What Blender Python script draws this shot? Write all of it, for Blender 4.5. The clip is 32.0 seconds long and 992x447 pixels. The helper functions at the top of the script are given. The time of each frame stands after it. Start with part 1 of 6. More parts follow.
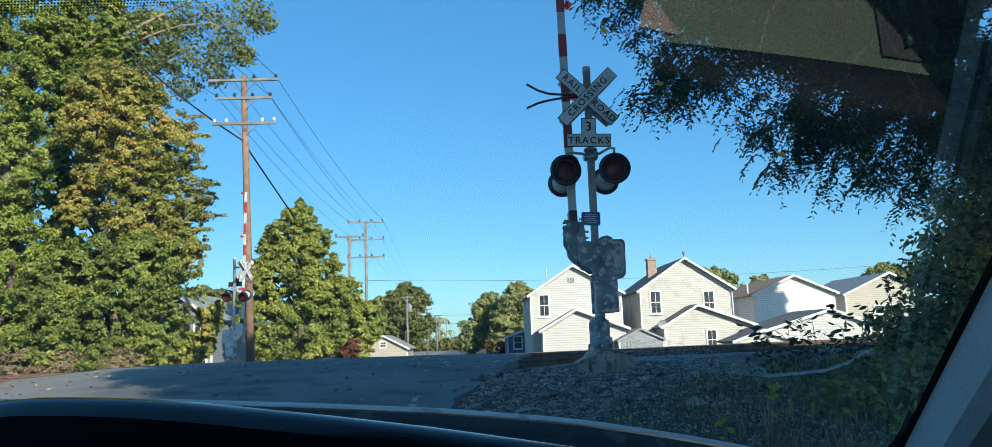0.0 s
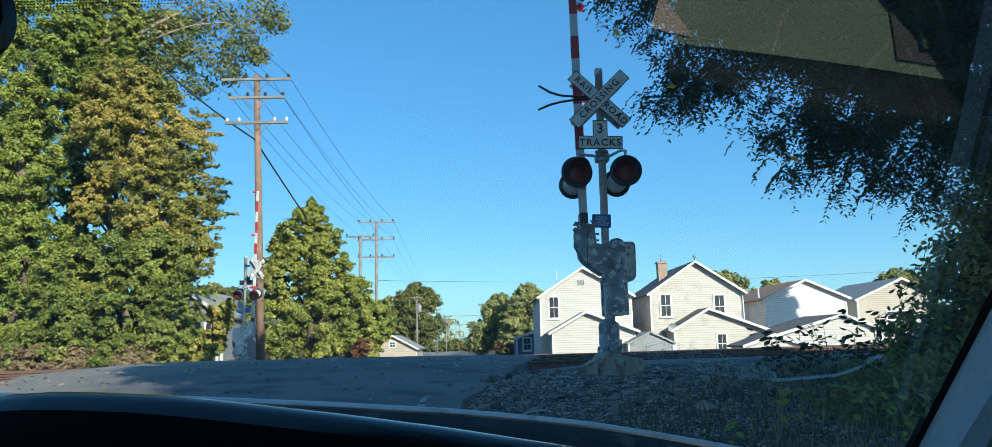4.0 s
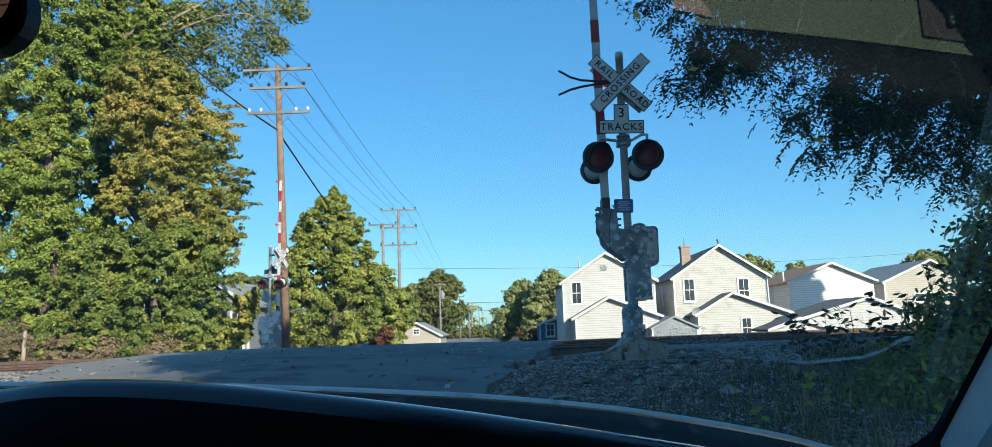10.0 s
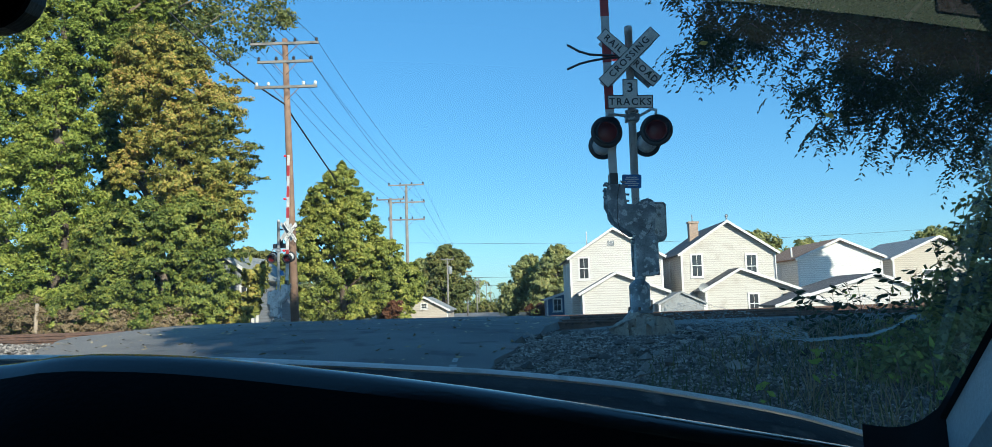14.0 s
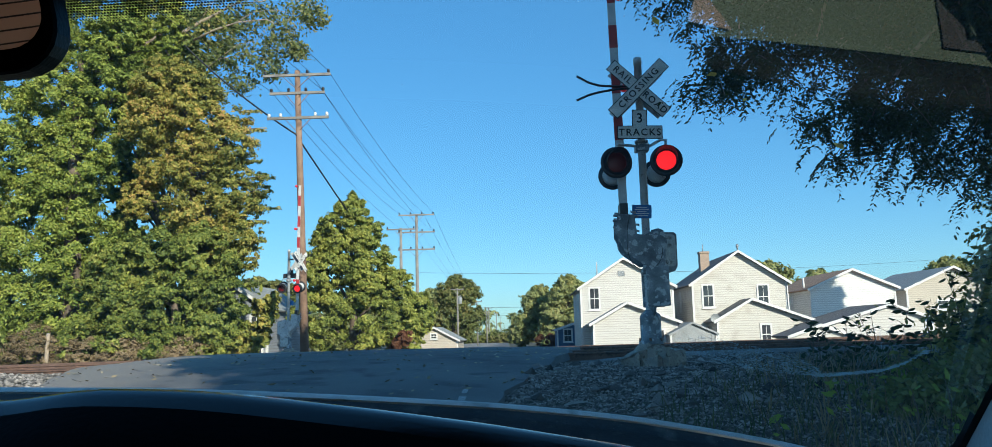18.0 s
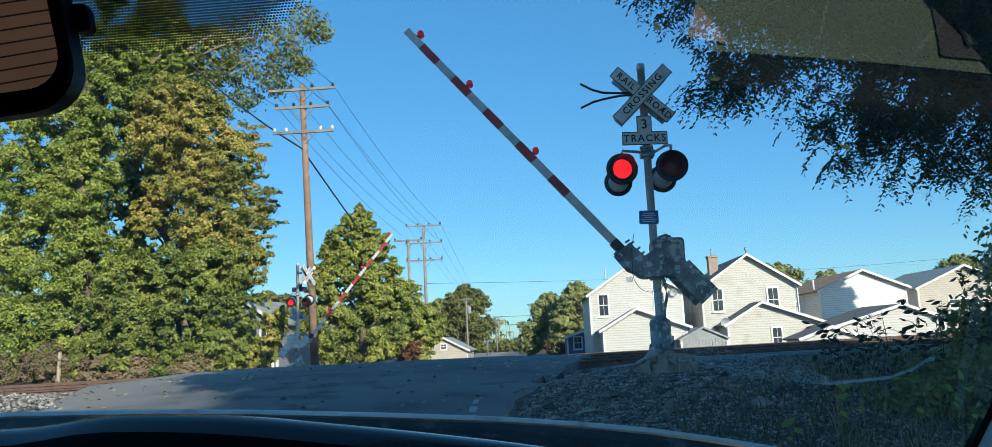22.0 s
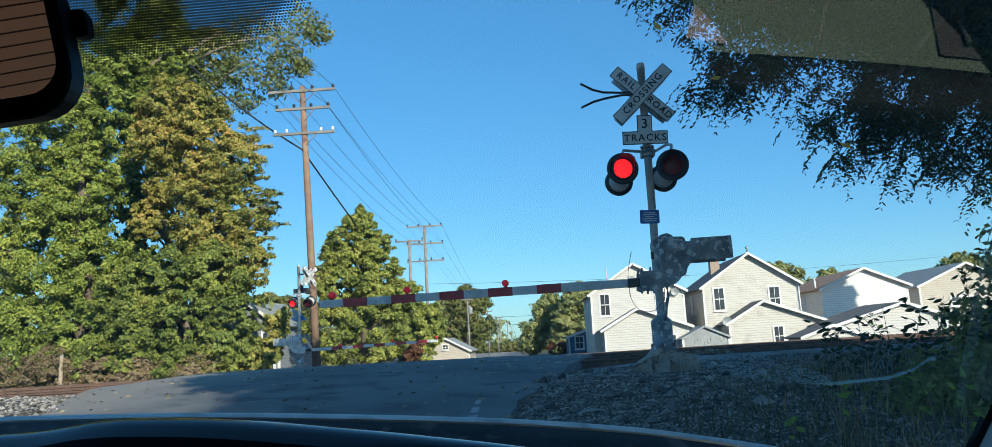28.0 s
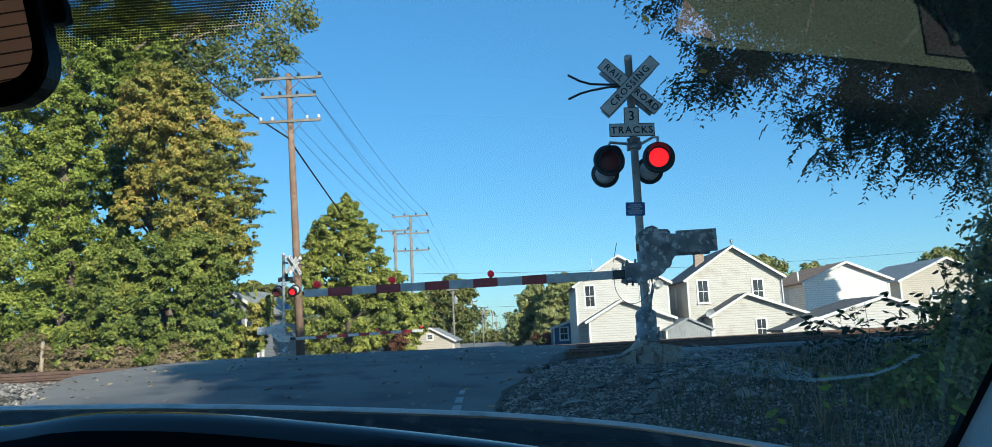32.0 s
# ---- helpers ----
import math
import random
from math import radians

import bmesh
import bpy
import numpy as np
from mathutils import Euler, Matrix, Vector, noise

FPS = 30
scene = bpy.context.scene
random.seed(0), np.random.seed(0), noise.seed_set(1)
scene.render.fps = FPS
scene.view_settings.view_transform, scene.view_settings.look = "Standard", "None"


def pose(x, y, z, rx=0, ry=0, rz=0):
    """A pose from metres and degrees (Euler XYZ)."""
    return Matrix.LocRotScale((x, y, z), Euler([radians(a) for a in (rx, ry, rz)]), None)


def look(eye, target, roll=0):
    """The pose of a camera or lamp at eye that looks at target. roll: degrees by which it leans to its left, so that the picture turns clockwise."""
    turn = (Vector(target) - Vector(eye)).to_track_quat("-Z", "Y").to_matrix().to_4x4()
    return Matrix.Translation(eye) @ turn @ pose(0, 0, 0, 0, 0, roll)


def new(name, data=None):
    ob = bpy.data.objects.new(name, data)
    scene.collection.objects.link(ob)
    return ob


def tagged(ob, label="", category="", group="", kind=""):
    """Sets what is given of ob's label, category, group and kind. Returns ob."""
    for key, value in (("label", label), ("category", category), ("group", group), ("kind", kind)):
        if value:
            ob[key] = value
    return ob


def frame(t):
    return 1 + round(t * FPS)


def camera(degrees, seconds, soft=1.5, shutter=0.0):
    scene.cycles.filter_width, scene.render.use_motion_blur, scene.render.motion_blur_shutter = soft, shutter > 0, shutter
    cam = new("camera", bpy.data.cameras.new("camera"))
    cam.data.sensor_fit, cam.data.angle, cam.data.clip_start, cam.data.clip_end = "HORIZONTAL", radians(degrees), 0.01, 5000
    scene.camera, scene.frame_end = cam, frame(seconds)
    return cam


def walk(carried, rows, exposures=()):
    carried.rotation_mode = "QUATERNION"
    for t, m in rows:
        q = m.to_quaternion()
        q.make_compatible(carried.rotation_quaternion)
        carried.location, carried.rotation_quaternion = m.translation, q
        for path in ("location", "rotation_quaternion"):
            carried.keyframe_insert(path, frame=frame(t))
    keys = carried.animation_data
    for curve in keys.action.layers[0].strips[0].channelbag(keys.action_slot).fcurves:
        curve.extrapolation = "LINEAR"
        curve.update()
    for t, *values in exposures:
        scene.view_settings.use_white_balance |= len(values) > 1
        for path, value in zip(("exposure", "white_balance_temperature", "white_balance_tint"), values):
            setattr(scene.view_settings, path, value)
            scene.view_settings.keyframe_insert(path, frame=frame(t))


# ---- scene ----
cam = camera(64.7, 32.0, 0.4)
# seconds, eye, (yaw, pitch, roll) of a phone held by the passenger of a parked car
PATH = [
    (0, (0.0630, 0.2900, 1.3230), (-1.568, 8.314, -1.911)),
    (0.5, (0.0630, 0.2900, 1.3229), (-1.609, 8.201, -1.676)),
    (1, (0.0630, 0.2900, 1.3228), (-1.800, 8.388, -1.755)),
    (1.5, (0.0631, 0.2900, 1.3227), (-1.745, 8.371, -1.682)),
    (2, (0.0631, 0.2900, 1.3227), (-1.697, 8.613, -1.809)),
    (2.5, (0.0631, 0.2900, 1.3226), (-1.608, 8.712, -1.692)),
    (3, (0.0631, 0.2900, 1.3225), (-1.218, 8.587, -1.475)),
    (3.5, (0.0632, 0.2900, 1.3224), (-0.966, 8.402, -1.312)),
    (5.5, (0.0633, 0.2900, 1.3221), (-0.173, 8.567, -1.144)),
    (6, (0.0633, 0.2900, 1.3220), (0.085, 8.324, -1.100)),
    (6.5, (0.0633, 0.2900, 1.3219), (0.081, 8.224, -0.963)),
    (7, (0.0634, 0.2900, 1.3218), (0.223, 7.908, -1.330)),
    (7.5, (0.0634, 0.2900, 1.3217), (0.337, 7.785, -1.344)),
    (8, (0.0634, 0.2900, 1.3217), (0.396, 7.744, -1.433)),
    (8.5, (0.0634, 0.2900, 1.3216), (0.496, 7.570, -1.546)),
    (9, (0.0635, 0.2900, 1.3215), (0.618, 7.459, -1.876)),
    (9.5, (0.0635, 0.2900, 1.3214), (0.831, 7.382, -1.697)),
    (10, (0.0635, 0.2900, 1.3213), (0.835, 7.484, -1.737)),
    (10.5, (0.0635, 0.2900, 1.3213), (0.965, 7.371, -1.624)),
    (11, (0.0635, 0.2900, 1.3212), (1.092, 7.721, -1.729)),
    (11.5, (0.0636, 0.2900, 1.3211), (0.997, 7.555, -1.428)),
    (12, (0.0636, 0.2900, 1.3210), (1.069, 7.450, -1.440)),
    (12.5, (0.0636, 0.2900, 1.3214), (1.419, 7.381, -1.601)),
    (13, (0.0636, 0.2900, 1.3218), (1.478, 7.277, -1.360)),
    (13.5, (0.0637, 0.2900, 1.3222), (0.817, 7.641, -0.853)),
    (14, (0.0637, 0.2900, 1.3227), (1.450, 5.676, -1.510)),
    (14.5, (0.0637, 0.2900, 1.3231), (1.459, 6.402, -1.805)),
    (16.5, (0.0638, 0.2900, 1.3248), (1.952, 6.444, -1.881)),
    (17, (0.0639, 0.2883, 1.3252), (2.133, 7.132, -1.788)),
    (17.5, (0.0639, 0.2867, 1.3256), (2.100, 7.826, -1.600)),
    (18, (0.0639, 0.2850, 1.3260), (2.131, 7.880, -1.405)),
    (18.5, (0.0639, 0.2840, 1.3268), (2.127, 7.859, -1.498)),
    (19, (0.0640, 0.2830, 1.3277), (2.299, 8.006, -1.682)),
    (19.5, (0.0640, 0.2820, 1.3285), (2.214, 7.781, -1.782)),
    (20, (0.0640, 0.2810, 1.3293), (2.234, 7.998, -1.781)),
    (20.5, (0.0643, 0.2795, 1.3302), (2.578, 7.959, -1.744)),
    (21, (0.0645, 0.2780, 1.3310), (2.426, 8.384, -2.292)),
    (21.5, (0.0648, 0.2765, 1.3313), (2.487, 8.442, -2.544)),
    (22, (0.0650, 0.2750, 1.3315), (2.633, 8.548, -2.689)),
    (22.5, (0.0653, 0.2750, 1.3317), (2.582, 9.135, -2.364)),
    (23, (0.0655, 0.2750, 1.3320), (2.402, 9.105, -2.215)),
    (23.5, (0.0658, 0.2750, 1.3321), (2.451, 9.101, -2.477)),
    (24, (0.0660, 0.2750, 1.3322), (2.416, 9.140, -2.599)),
    (24.5, (0.0660, 0.2750, 1.3323), (2.340, 9.182, -2.537)),
    (25, (0.0660, 0.2750, 1.3324), (2.430, 9.003, -2.688)),
    (25.5, (0.0660, 0.2750, 1.3325), (2.700, 8.748, -3.162)),
    (27.5, (0.0660, 0.2750, 1.3329), (2.635, 8.564, -3.014)),
    (28, (0.0660, 0.2750, 1.3330), (2.701, 8.567, -3.002)),
    (28.5, (0.0660, 0.2755, 1.3337), (2.630, 8.632, -3.011)),
    (29, (0.0660, 0.2760, 1.3345), (2.717, 8.630, -3.077)),
    (29.5, (0.0660, 0.2765, 1.3353), (2.699, 8.568, -2.962)),
    (30, (0.0660, 0.2770, 1.3360), (2.686, 8.598, -2.901)),
    (30.5, (0.0660, 0.2775, 1.3360), (2.554, 8.624, -3.017)),
    (31, (0.0660, 0.2780, 1.3360), (2.112, 8.638, -2.765)),
    (31.5, (0.0660, 0.2785, 1.3360), (2.229, 8.218, -2.971)),
    (32, (0.0660, 0.2790, 1.3360), (1.701, 7.820, -2.537)),
]


def aim(eye, turn):
    """Yaw to the left from +y, pitch up and roll, in degrees."""
    yaw, pitch, roll = (radians(a) for a in turn)
    ahead = Vector((-math.sin(yaw) * math.cos(pitch), math.cos(yaw) * math.cos(pitch), math.sin(pitch)))
    return look(eye, Vector(eye) + ahead, turn[2])


walk(cam, [(t, aim(eye, turn)) for t, eye, turn in PATH], [(0, 0.84, 5400, 4), (14.5, 0.84, 5400, 4), (16.5, 0.9, 5400, 4), (17.2, 0.9, 5400, 4), (18, 0.76, 5400, 4), (32, 0.76, 5400, 4)])

# ---- light ----
SUN_HEIGHT = 24.0
world = bpy.data.worlds.new("sky")
scene.world = world
world.use_nodes = True
wn = world.node_tree
wn.nodes.clear()
w_out = wn.nodes.new("ShaderNodeOutputWorld")
w_bg = wn.nodes.new("ShaderNodeBackground")
w_sky = wn.nodes.new("ShaderNodeTexSky")
w_sky.sky_type = "NISHITA"
w_sky.sun_disc = False
w_sky.sun_elevation = radians(SUN_HEIGHT)
SUN_TO = Vector((0.52, -0.854, 0)).normalized()      # towards the sun, level
w_sky.sun_rotation = math.atan2(SUN_TO.x, SUN_TO.y)
w_sky.air_density, w_sky.dust_density, w_sky.ozone_density = 1.0, 0.35, 3.0
w_sky.altitude = 60
w_bg.inputs["Strength"].default_value = 0.19
w_hue = wn.nodes.new("ShaderNodeHueSaturation")
w_hue.inputs["Saturation"].default_value = 1.41
w_tint = wn.nodes.new("ShaderNodeMixRGB")
w_tint.blend_type = "MULTIPLY"
w_tint.inputs["Fac"].default_value = 1.0
w_tint.inputs["Color2"].default_value = (0.73, 0.99, 1.08, 1)
w_soft = wn.nodes.new("ShaderNodeGamma")
w_soft.inputs["Gamma"].default_value = 0.58
wn.links.new(w_sky.outputs["Color"], w_soft.inputs["Color"])
wn.links.new(w_soft.outputs["Color"], w_hue.inputs["Color"])
wn.links.new(w_hue.outputs["Color"], w_tint.inputs["Color1"])
wn.links.new(w_tint.outputs["Color"], w_bg.inputs["Color"])
wn.links.new(w_bg.outputs["Background"], w_out.inputs["Surface"])
sun = new("sun", bpy.data.lights.new("sun", "SUN"))
sun.data.energy = 5.0
sun.data.angle = radians(0.6)
sun.data.color = (1.0, 0.83, 0.60)
sun_dir = Vector((SUN_TO.x * math.cos(radians(SUN_HEIGHT)), SUN_TO.y * math.cos(radians(SUN_HEIGHT)), math.sin(radians(SUN_HEIGHT))))
sun.matrix_world = look(sun_dir * 60, (0, 0, 0))


# ---- materials ----
def shader(name):
    m = bpy.data.materials.new(name)
    m.use_nodes = True
    nt = m.node_tree
    return m, nt, nt.nodes["Principled BSDF"]


def surface(name, a, b, scale=4.0, rough=0.7, metal=0.0, bump=0.15, fine=60.0, vary=0.0, island=False, c=None, stain=0.9, edge=0.56, crisp=0.1):
    """A grainy surface: two base colours mixed by coarse noise, a third in stains, fine bump, and a change of value from piece to piece."""
    m, nt, p = shader(name)
    N, L = nt.nodes, nt.links
    tc = N.new("ShaderNodeTexCoord")
    n1 = N.new("ShaderNodeTexNoise")
    n1.inputs["Scale"].default_value, n1.inputs["Detail"].default_value = scale, 6
    n2 = N.new("ShaderNodeTexNoise")
    n2.inputs["Scale"].default_value, n2.inputs["Detail"].default_value = fine, 4
    for n in (n1, n2):
        L.new(tc.outputs["Object"], n.inputs["Vector"])
    ramp = N.new("ShaderNodeValToRGB")
    ramp.color_ramp.elements[0].position, ramp.color_ramp.elements[1].position = 0.35, 0.65
    ramp.color_ramp.elements[0].color, ramp.color_ramp.elements[1].color = (*a, 1), (*b, 1)
    L.new(n1.outputs["Fac"], ramp.inputs["Fac"])
    colour = ramp.outputs["Color"]
    if c:
        n3 = N.new("ShaderNodeTexNoise")
        n3.inputs["Scale"].default_value, n3.inputs["Detail"].default_value = scale * 2.7, 8
        L.new(tc.outputs["Object"], n3.inputs["Vector"])
        r3 = N.new("ShaderNodeMapRange")
        r3.inputs["From Min"].default_value, r3.inputs["From Max"].default_value, r3.inputs["To Max"].default_value = edge, edge + crisp, stain
        L.new(n3.outputs["Fac"], r3.inputs["Value"])
        mx = N.new("ShaderNodeMixRGB")
        mx.inputs["Color2"].default_value = (*c, 1)
        L.new(r3.outputs["Result"], mx.inputs["Fac"])
        L.new(colour, mx.inputs["Color1"])
        colour = mx.outputs["Color"]
    grain = N.new("ShaderNodeMixRGB")
    grain.blend_type = "MULTIPLY"
    grain.inputs["Fac"].default_value = 0.35
    gr = N.new("ShaderNodeMapRange")
    gr.inputs["To Min"].default_value, gr.inputs["To Max"].default_value = 0.5, 1.4
    L.new(n2.outputs["Fac"], gr.inputs["Value"])
    L.new(colour, grain.inputs["Color1"])
    L.new(gr.outputs["Result"], grain.inputs["Color2"])
    colour = grain.outputs["Color"]
    if vary:
        src = N.new("ShaderNodeNewGeometry" if island else "ShaderNodeObjectInfo")
        hsv = N.new("ShaderNodeHueSaturation")
        mr = N.new("ShaderNodeMapRange")
        mr.inputs["To Min"].default_value, mr.inputs["To Max"].default_value = 1 - vary, 1 + vary
        L.new(src.outputs["Random Per Island" if island else "Random"], mr.inputs["Value"])
        L.new(mr.outputs["Result"], hsv.inputs["Value"])
        L.new(colour, hsv.inputs["Color"])
        colour = hsv.outputs["Color"]
    L.new(colour, p.inputs["Base Color"])
    p.inputs["Roughness"].default_value, p.inputs["Metallic"].default_value = rough, metal
    if bump:
        bp = N.new("ShaderNodeBump")
        bp.inputs["Strength"].default_value, bp.inputs["Distance"].default_value = bump, 0.02
        L.new(n2.outputs["Fac"], bp.inputs["Height"])
        L.new(bp.outputs["Normal"], p.inputs["Normal"])
    return m


def leafy(name, colours, through_light=0.35, rough=0.55):
    """Leaves: a colour for each leaf from a ramp, lit through from behind."""
    m, nt, p = shader(name)
    N, L = nt.nodes, nt.links
    geo = N.new("ShaderNodeNewGeometry")
    tc = N.new("ShaderNodeTexCoord")
    patch = N.new("ShaderNodeTexNoise")
    patch.inputs["Scale"].default_value, patch.inputs["Detail"].default_value = 0.45, 3
    L.new(tc.outputs["Object"], patch.inputs["Vector"])
    add = N.new("ShaderNodeMath")
    add.operation = "MULTIPLY_ADD"
    add.inputs[1].default_value = 0.55
    L.new(geo.outputs["Random Per Island"], add.inputs[0])
    sub = N.new("ShaderNodeMapRange")
    sub.inputs["From Min"].default_value, sub.inputs["From Max"].default_value, sub.inputs["To Max"].default_value = 0.3, 0.7, 0.45
    L.new(patch.outputs["Fac"], sub.inputs["Value"])
    L.new(sub.outputs["Result"], add.inputs[2])
    ramp = N.new("ShaderNodeValToRGB")
    els = ramp.color_ramp.elements
    while len(els) < len(colours):
        els.new(0.5)
    for e, (pos, col) in zip(els, colours):
        e.position, e.color = pos, (*col, 1)
    L.new(add.outputs["Value"], ramp.inputs["Fac"])
    L.new(ramp.outputs["Color"], p.inputs["Base Color"])
    p.inputs["Roughness"].default_value = rough
    p.inputs["Specular IOR Level"].default_value = 0.25
    tr = N.new("ShaderNodeBsdfTranslucent")
    L.new(ramp.outputs["Color"], tr.inputs["Color"])
    mix = N.new("ShaderNodeMixShader")
    mix.inputs["Fac"].default_value = through_light
    L.new(p.outputs["BSDF"], mix.inputs[1])
    L.new(tr.outputs["BSDF"], mix.inputs[2])
    L.new(mix.outputs["Shader"], N["Material Output"].inputs["Surface"])
    return m


def siding(name, colour, dirt, pitch=0.17):
    """Painted clapboard: level boards with a shadow joint, weathered in patches."""
    m, nt, p = shader(name)
    N, L = nt.nodes, nt.links
    tc = N.new("ShaderNodeTexCoord")
    sep = N.new("ShaderNodeSeparateXYZ")
    L.new(tc.outputs["Object"], sep.inputs["Vector"])
    wrap = N.new("ShaderNodeMath")
    wrap.operation = "FRACT"
    div = N.new("ShaderNodeMath")
    div.operation = "DIVIDE"
    div.inputs[1].default_value = pitch
    L.new(sep.outputs["Z"], div.inputs[0])
    L.new(div.outputs["Value"], wrap.inputs[0])
    noise_t = N.new("ShaderNodeTexNoise")
    noise_t.inputs["Scale"].default_value, noise_t.inputs["Detail"].default_value = 1.3, 8
    L.new(tc.outputs["Object"], noise_t.inputs["Vector"])
    mr = N.new("ShaderNodeMapRange")
    mr.inputs["From Min"].default_value, mr.inputs["From Max"].default_value, mr.inputs["To Max"].default_value = 0.5, 0.75, 0.8
    L.new(noise_t.outputs["Fac"], mr.inputs["Value"])
    mx = N.new("ShaderNodeMixRGB")
    mx.inputs["Color1"].default_value, mx.inputs["Color2"].default_value = (*colour, 1), (*dirt, 1)
    L.new(mr.outputs["Result"], mx.inputs["Fac"])
    joint = N.new("ShaderNodeMapRange")
    joint.inputs["From Min"].default_value, joint.inputs["From Max"].default_value = 0.66, 0.85
    joint.inputs["To Min"].default_value, joint.inputs["To Max"].default_value = 1.0, 0.74
    L.new(wrap.outputs["Value"], joint.inputs["Value"])
    mul = N.new("ShaderNodeMixRGB")
    mul.blend_type = "MULTIPLY"
    mul.inputs["Fac"].default_value = 1.0
    L.new(mx.outputs["Color"], mul.inputs["Color1"])
    L.new(joint.outputs["Result"], mul.inputs["Color2"])
    L.new(mul.outputs["Color"], p.inputs["Base Color"])
    bp = N.new("ShaderNodeBump")
    bp.inputs["Strength"].default_value, bp.inputs["Distance"].default_value = 0.5, 0.02
    L.new(wrap.outputs["Value"], bp.inputs["Height"])
    L.new(bp.outputs["Normal"], p.inputs["Normal"])
    p.inputs["Roughness"].default_value = 0.6
    return m


def glowing(name, colour, strength):
    m, nt, p = shader(name)
    p.inputs["Base Color"].default_value = (*colour, 1)
    p.inputs["Emission Color"].default_value = (*colour, 1)
    p.inputs["Emission Strength"].default_value = strength
    return m


def clear_glass(name, gloss=0.06, tint=(1, 1, 1), rough=0.0):
    """A thin pane: mostly clear, with a weak mirror on it."""
    m, nt, p = shader(name)
    N, L = nt.nodes, nt.links
    N.remove(p)
    tr = N.new("ShaderNodeBsdfTransparent")
    tr.inputs["Color"].default_value = (*tint, 1)
    gl = N.new("ShaderNodeBsdfGlossy")
    gl.inputs["Roughness"].default_value = rough
    mix = N.new("ShaderNodeMixShader")
    mix.inputs["Fac"].default_value = gloss
    L.new(tr.outputs["BSDF"], mix.inputs[1])
    L.new(gl.outputs["BSDF"], mix.inputs[2])
    L.new(mix.outputs["Shader"], N["Material Output"].inputs["Surface"])
    return m


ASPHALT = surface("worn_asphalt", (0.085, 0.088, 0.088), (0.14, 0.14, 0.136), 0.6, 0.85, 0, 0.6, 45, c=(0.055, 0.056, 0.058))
# sunlight on the outer shoulder is put into the colour, with pale dusty wear
a_n, a_l, a_p = ASPHALT.node_tree.nodes, ASPHALT.node_tree.links, ASPHALT.node_tree.nodes["Principled BSDF"]
a_tc, a_sep, a_mr, a_mix, a_noise, a_add = (a_n.new("ShaderNode" + k) for k in ("TexCoord", "SeparateXYZ", "MapRange", "MixRGB", "TexNoise", "Math"))
a_noise.inputs["Scale"].default_value, a_noise.inputs["Detail"].default_value = 1.1, 6
a_add.operation = "MULTIPLY_ADD"
a_add.inputs[1].default_value = 2.4
a_l.new(a_tc.outputs["Object"], a_sep.inputs["Vector"])
a_l.new(a_tc.outputs["Object"], a_noise.inputs["Vector"])
a_l.new(a_noise.outputs["Fac"], a_add.inputs[0])
a_l.new(a_sep.outputs["X"], a_add.inputs[2])
a_mr.inputs["From Min"].default_value, a_mr.inputs["From Max"].default_value, a_mr.inputs["To Min"].default_value, a_mr.inputs["To Max"].default_value = -4.9, -3.1, 1.0, 0.0
a_l.new(a_add.outputs["Value"], a_mr.inputs["Value"])
a_mix.inputs["Color2"].default_value = (0.23, 0.21, 0.18, 1)
a_l.new(a_p.inputs["Base Color"].links[0].from_socket, a_mix.inputs["Color1"])
a_l.new(a_mr.outputs["Result"], a_mix.inputs["Fac"])
a_l.new(a_mix.outputs["Color"], a_p.inputs["Base Color"])
DIRT = surface("dirt_and_grass", (0.045, 0.046, 0.026), (0.095, 0.078, 0.052), 0.5, 0.95, 0, 0.5, 30, c=(0.035, 0.045, 0.016))
BALLAST = surface("ballast_bed", (0.12, 0.115, 0.11), (0.22, 0.205, 0.185), 2.0, 0.95, 0, 0.8, 25, c=(0.07, 0.06, 0.05))
STONE = surface("ballast_stone", (0.095, 0.084, 0.074), (0.27, 0.245, 0.215), 5, 0.9, 0, 0.2, 60, vary=0.85, island=True)
CONCRETE = surface("concrete", (0.24, 0.215, 0.18), (0.40, 0.355, 0.29), 5, 0.9, 0, 0.5, 30, c=(0.13, 0.11, 0.09))
RUST = surface("rusty_rail_steel", (0.10, 0.06, 0.04), (0.18, 0.105, 0.07), 4, 0.8, 0.0, 0.3, 50, c=(0.07, 0.04, 0.03))
TIE_WOOD = surface("tie_wood", (0.06, 0.045, 0.035), (0.12, 0.09, 0.07), 6, 0.9, 0, 0.4, 50, vary=0.2)
POLE_WOOD = surface("pole_wood", (0.19, 0.115, 0.075), (0.30, 0.195, 0.13), 1.5, 0.85, 0, 0.4, 40, c=(0.12, 0.075, 0.055))
GREY_WOOD = surface("grey_pole_wood", (0.19, 0.175, 0.155), (0.30, 0.28, 0.245), 1.5, 0.85, 0, 0.4, 40)
BARK = surface("bark", (0.10, 0.075, 0.055), (0.20, 0.155, 0.115), 3, 0.9, 0, 0.6, 30)
PALE_BARK = surface("pale_bark", (0.30, 0.24, 0.17), (0.42, 0.34, 0.25), 3, 0.9, 0, 0.4, 30)
WIRE = surface("wire_sheath", (0.02, 0.02, 0.022), (0.035, 0.035, 0.035), 5, 0.6, 0, 0, 50)
PORCELAIN = surface("white_insulator", (0.7, 0.7, 0.68), (0.8, 0.8, 0.78), 5, 0.3, 0, 0, 50)
GALV = surface("galvanised_steel", (0.46, 0.48, 0.49), (0.60, 0.61, 0.61), 7, 0.5, 0.12, 0.1, 60, c=(0.20, 0.19, 0.18), stain=0.7)
ALU = surface("weathered_aluminium_paint", (0.42, 0.43, 0.43), (0.62, 0.62, 0.60), 5, 0.6, 0.25, 0.15, 50, c=(0.15, 0.14, 0.13), stain=0.85)
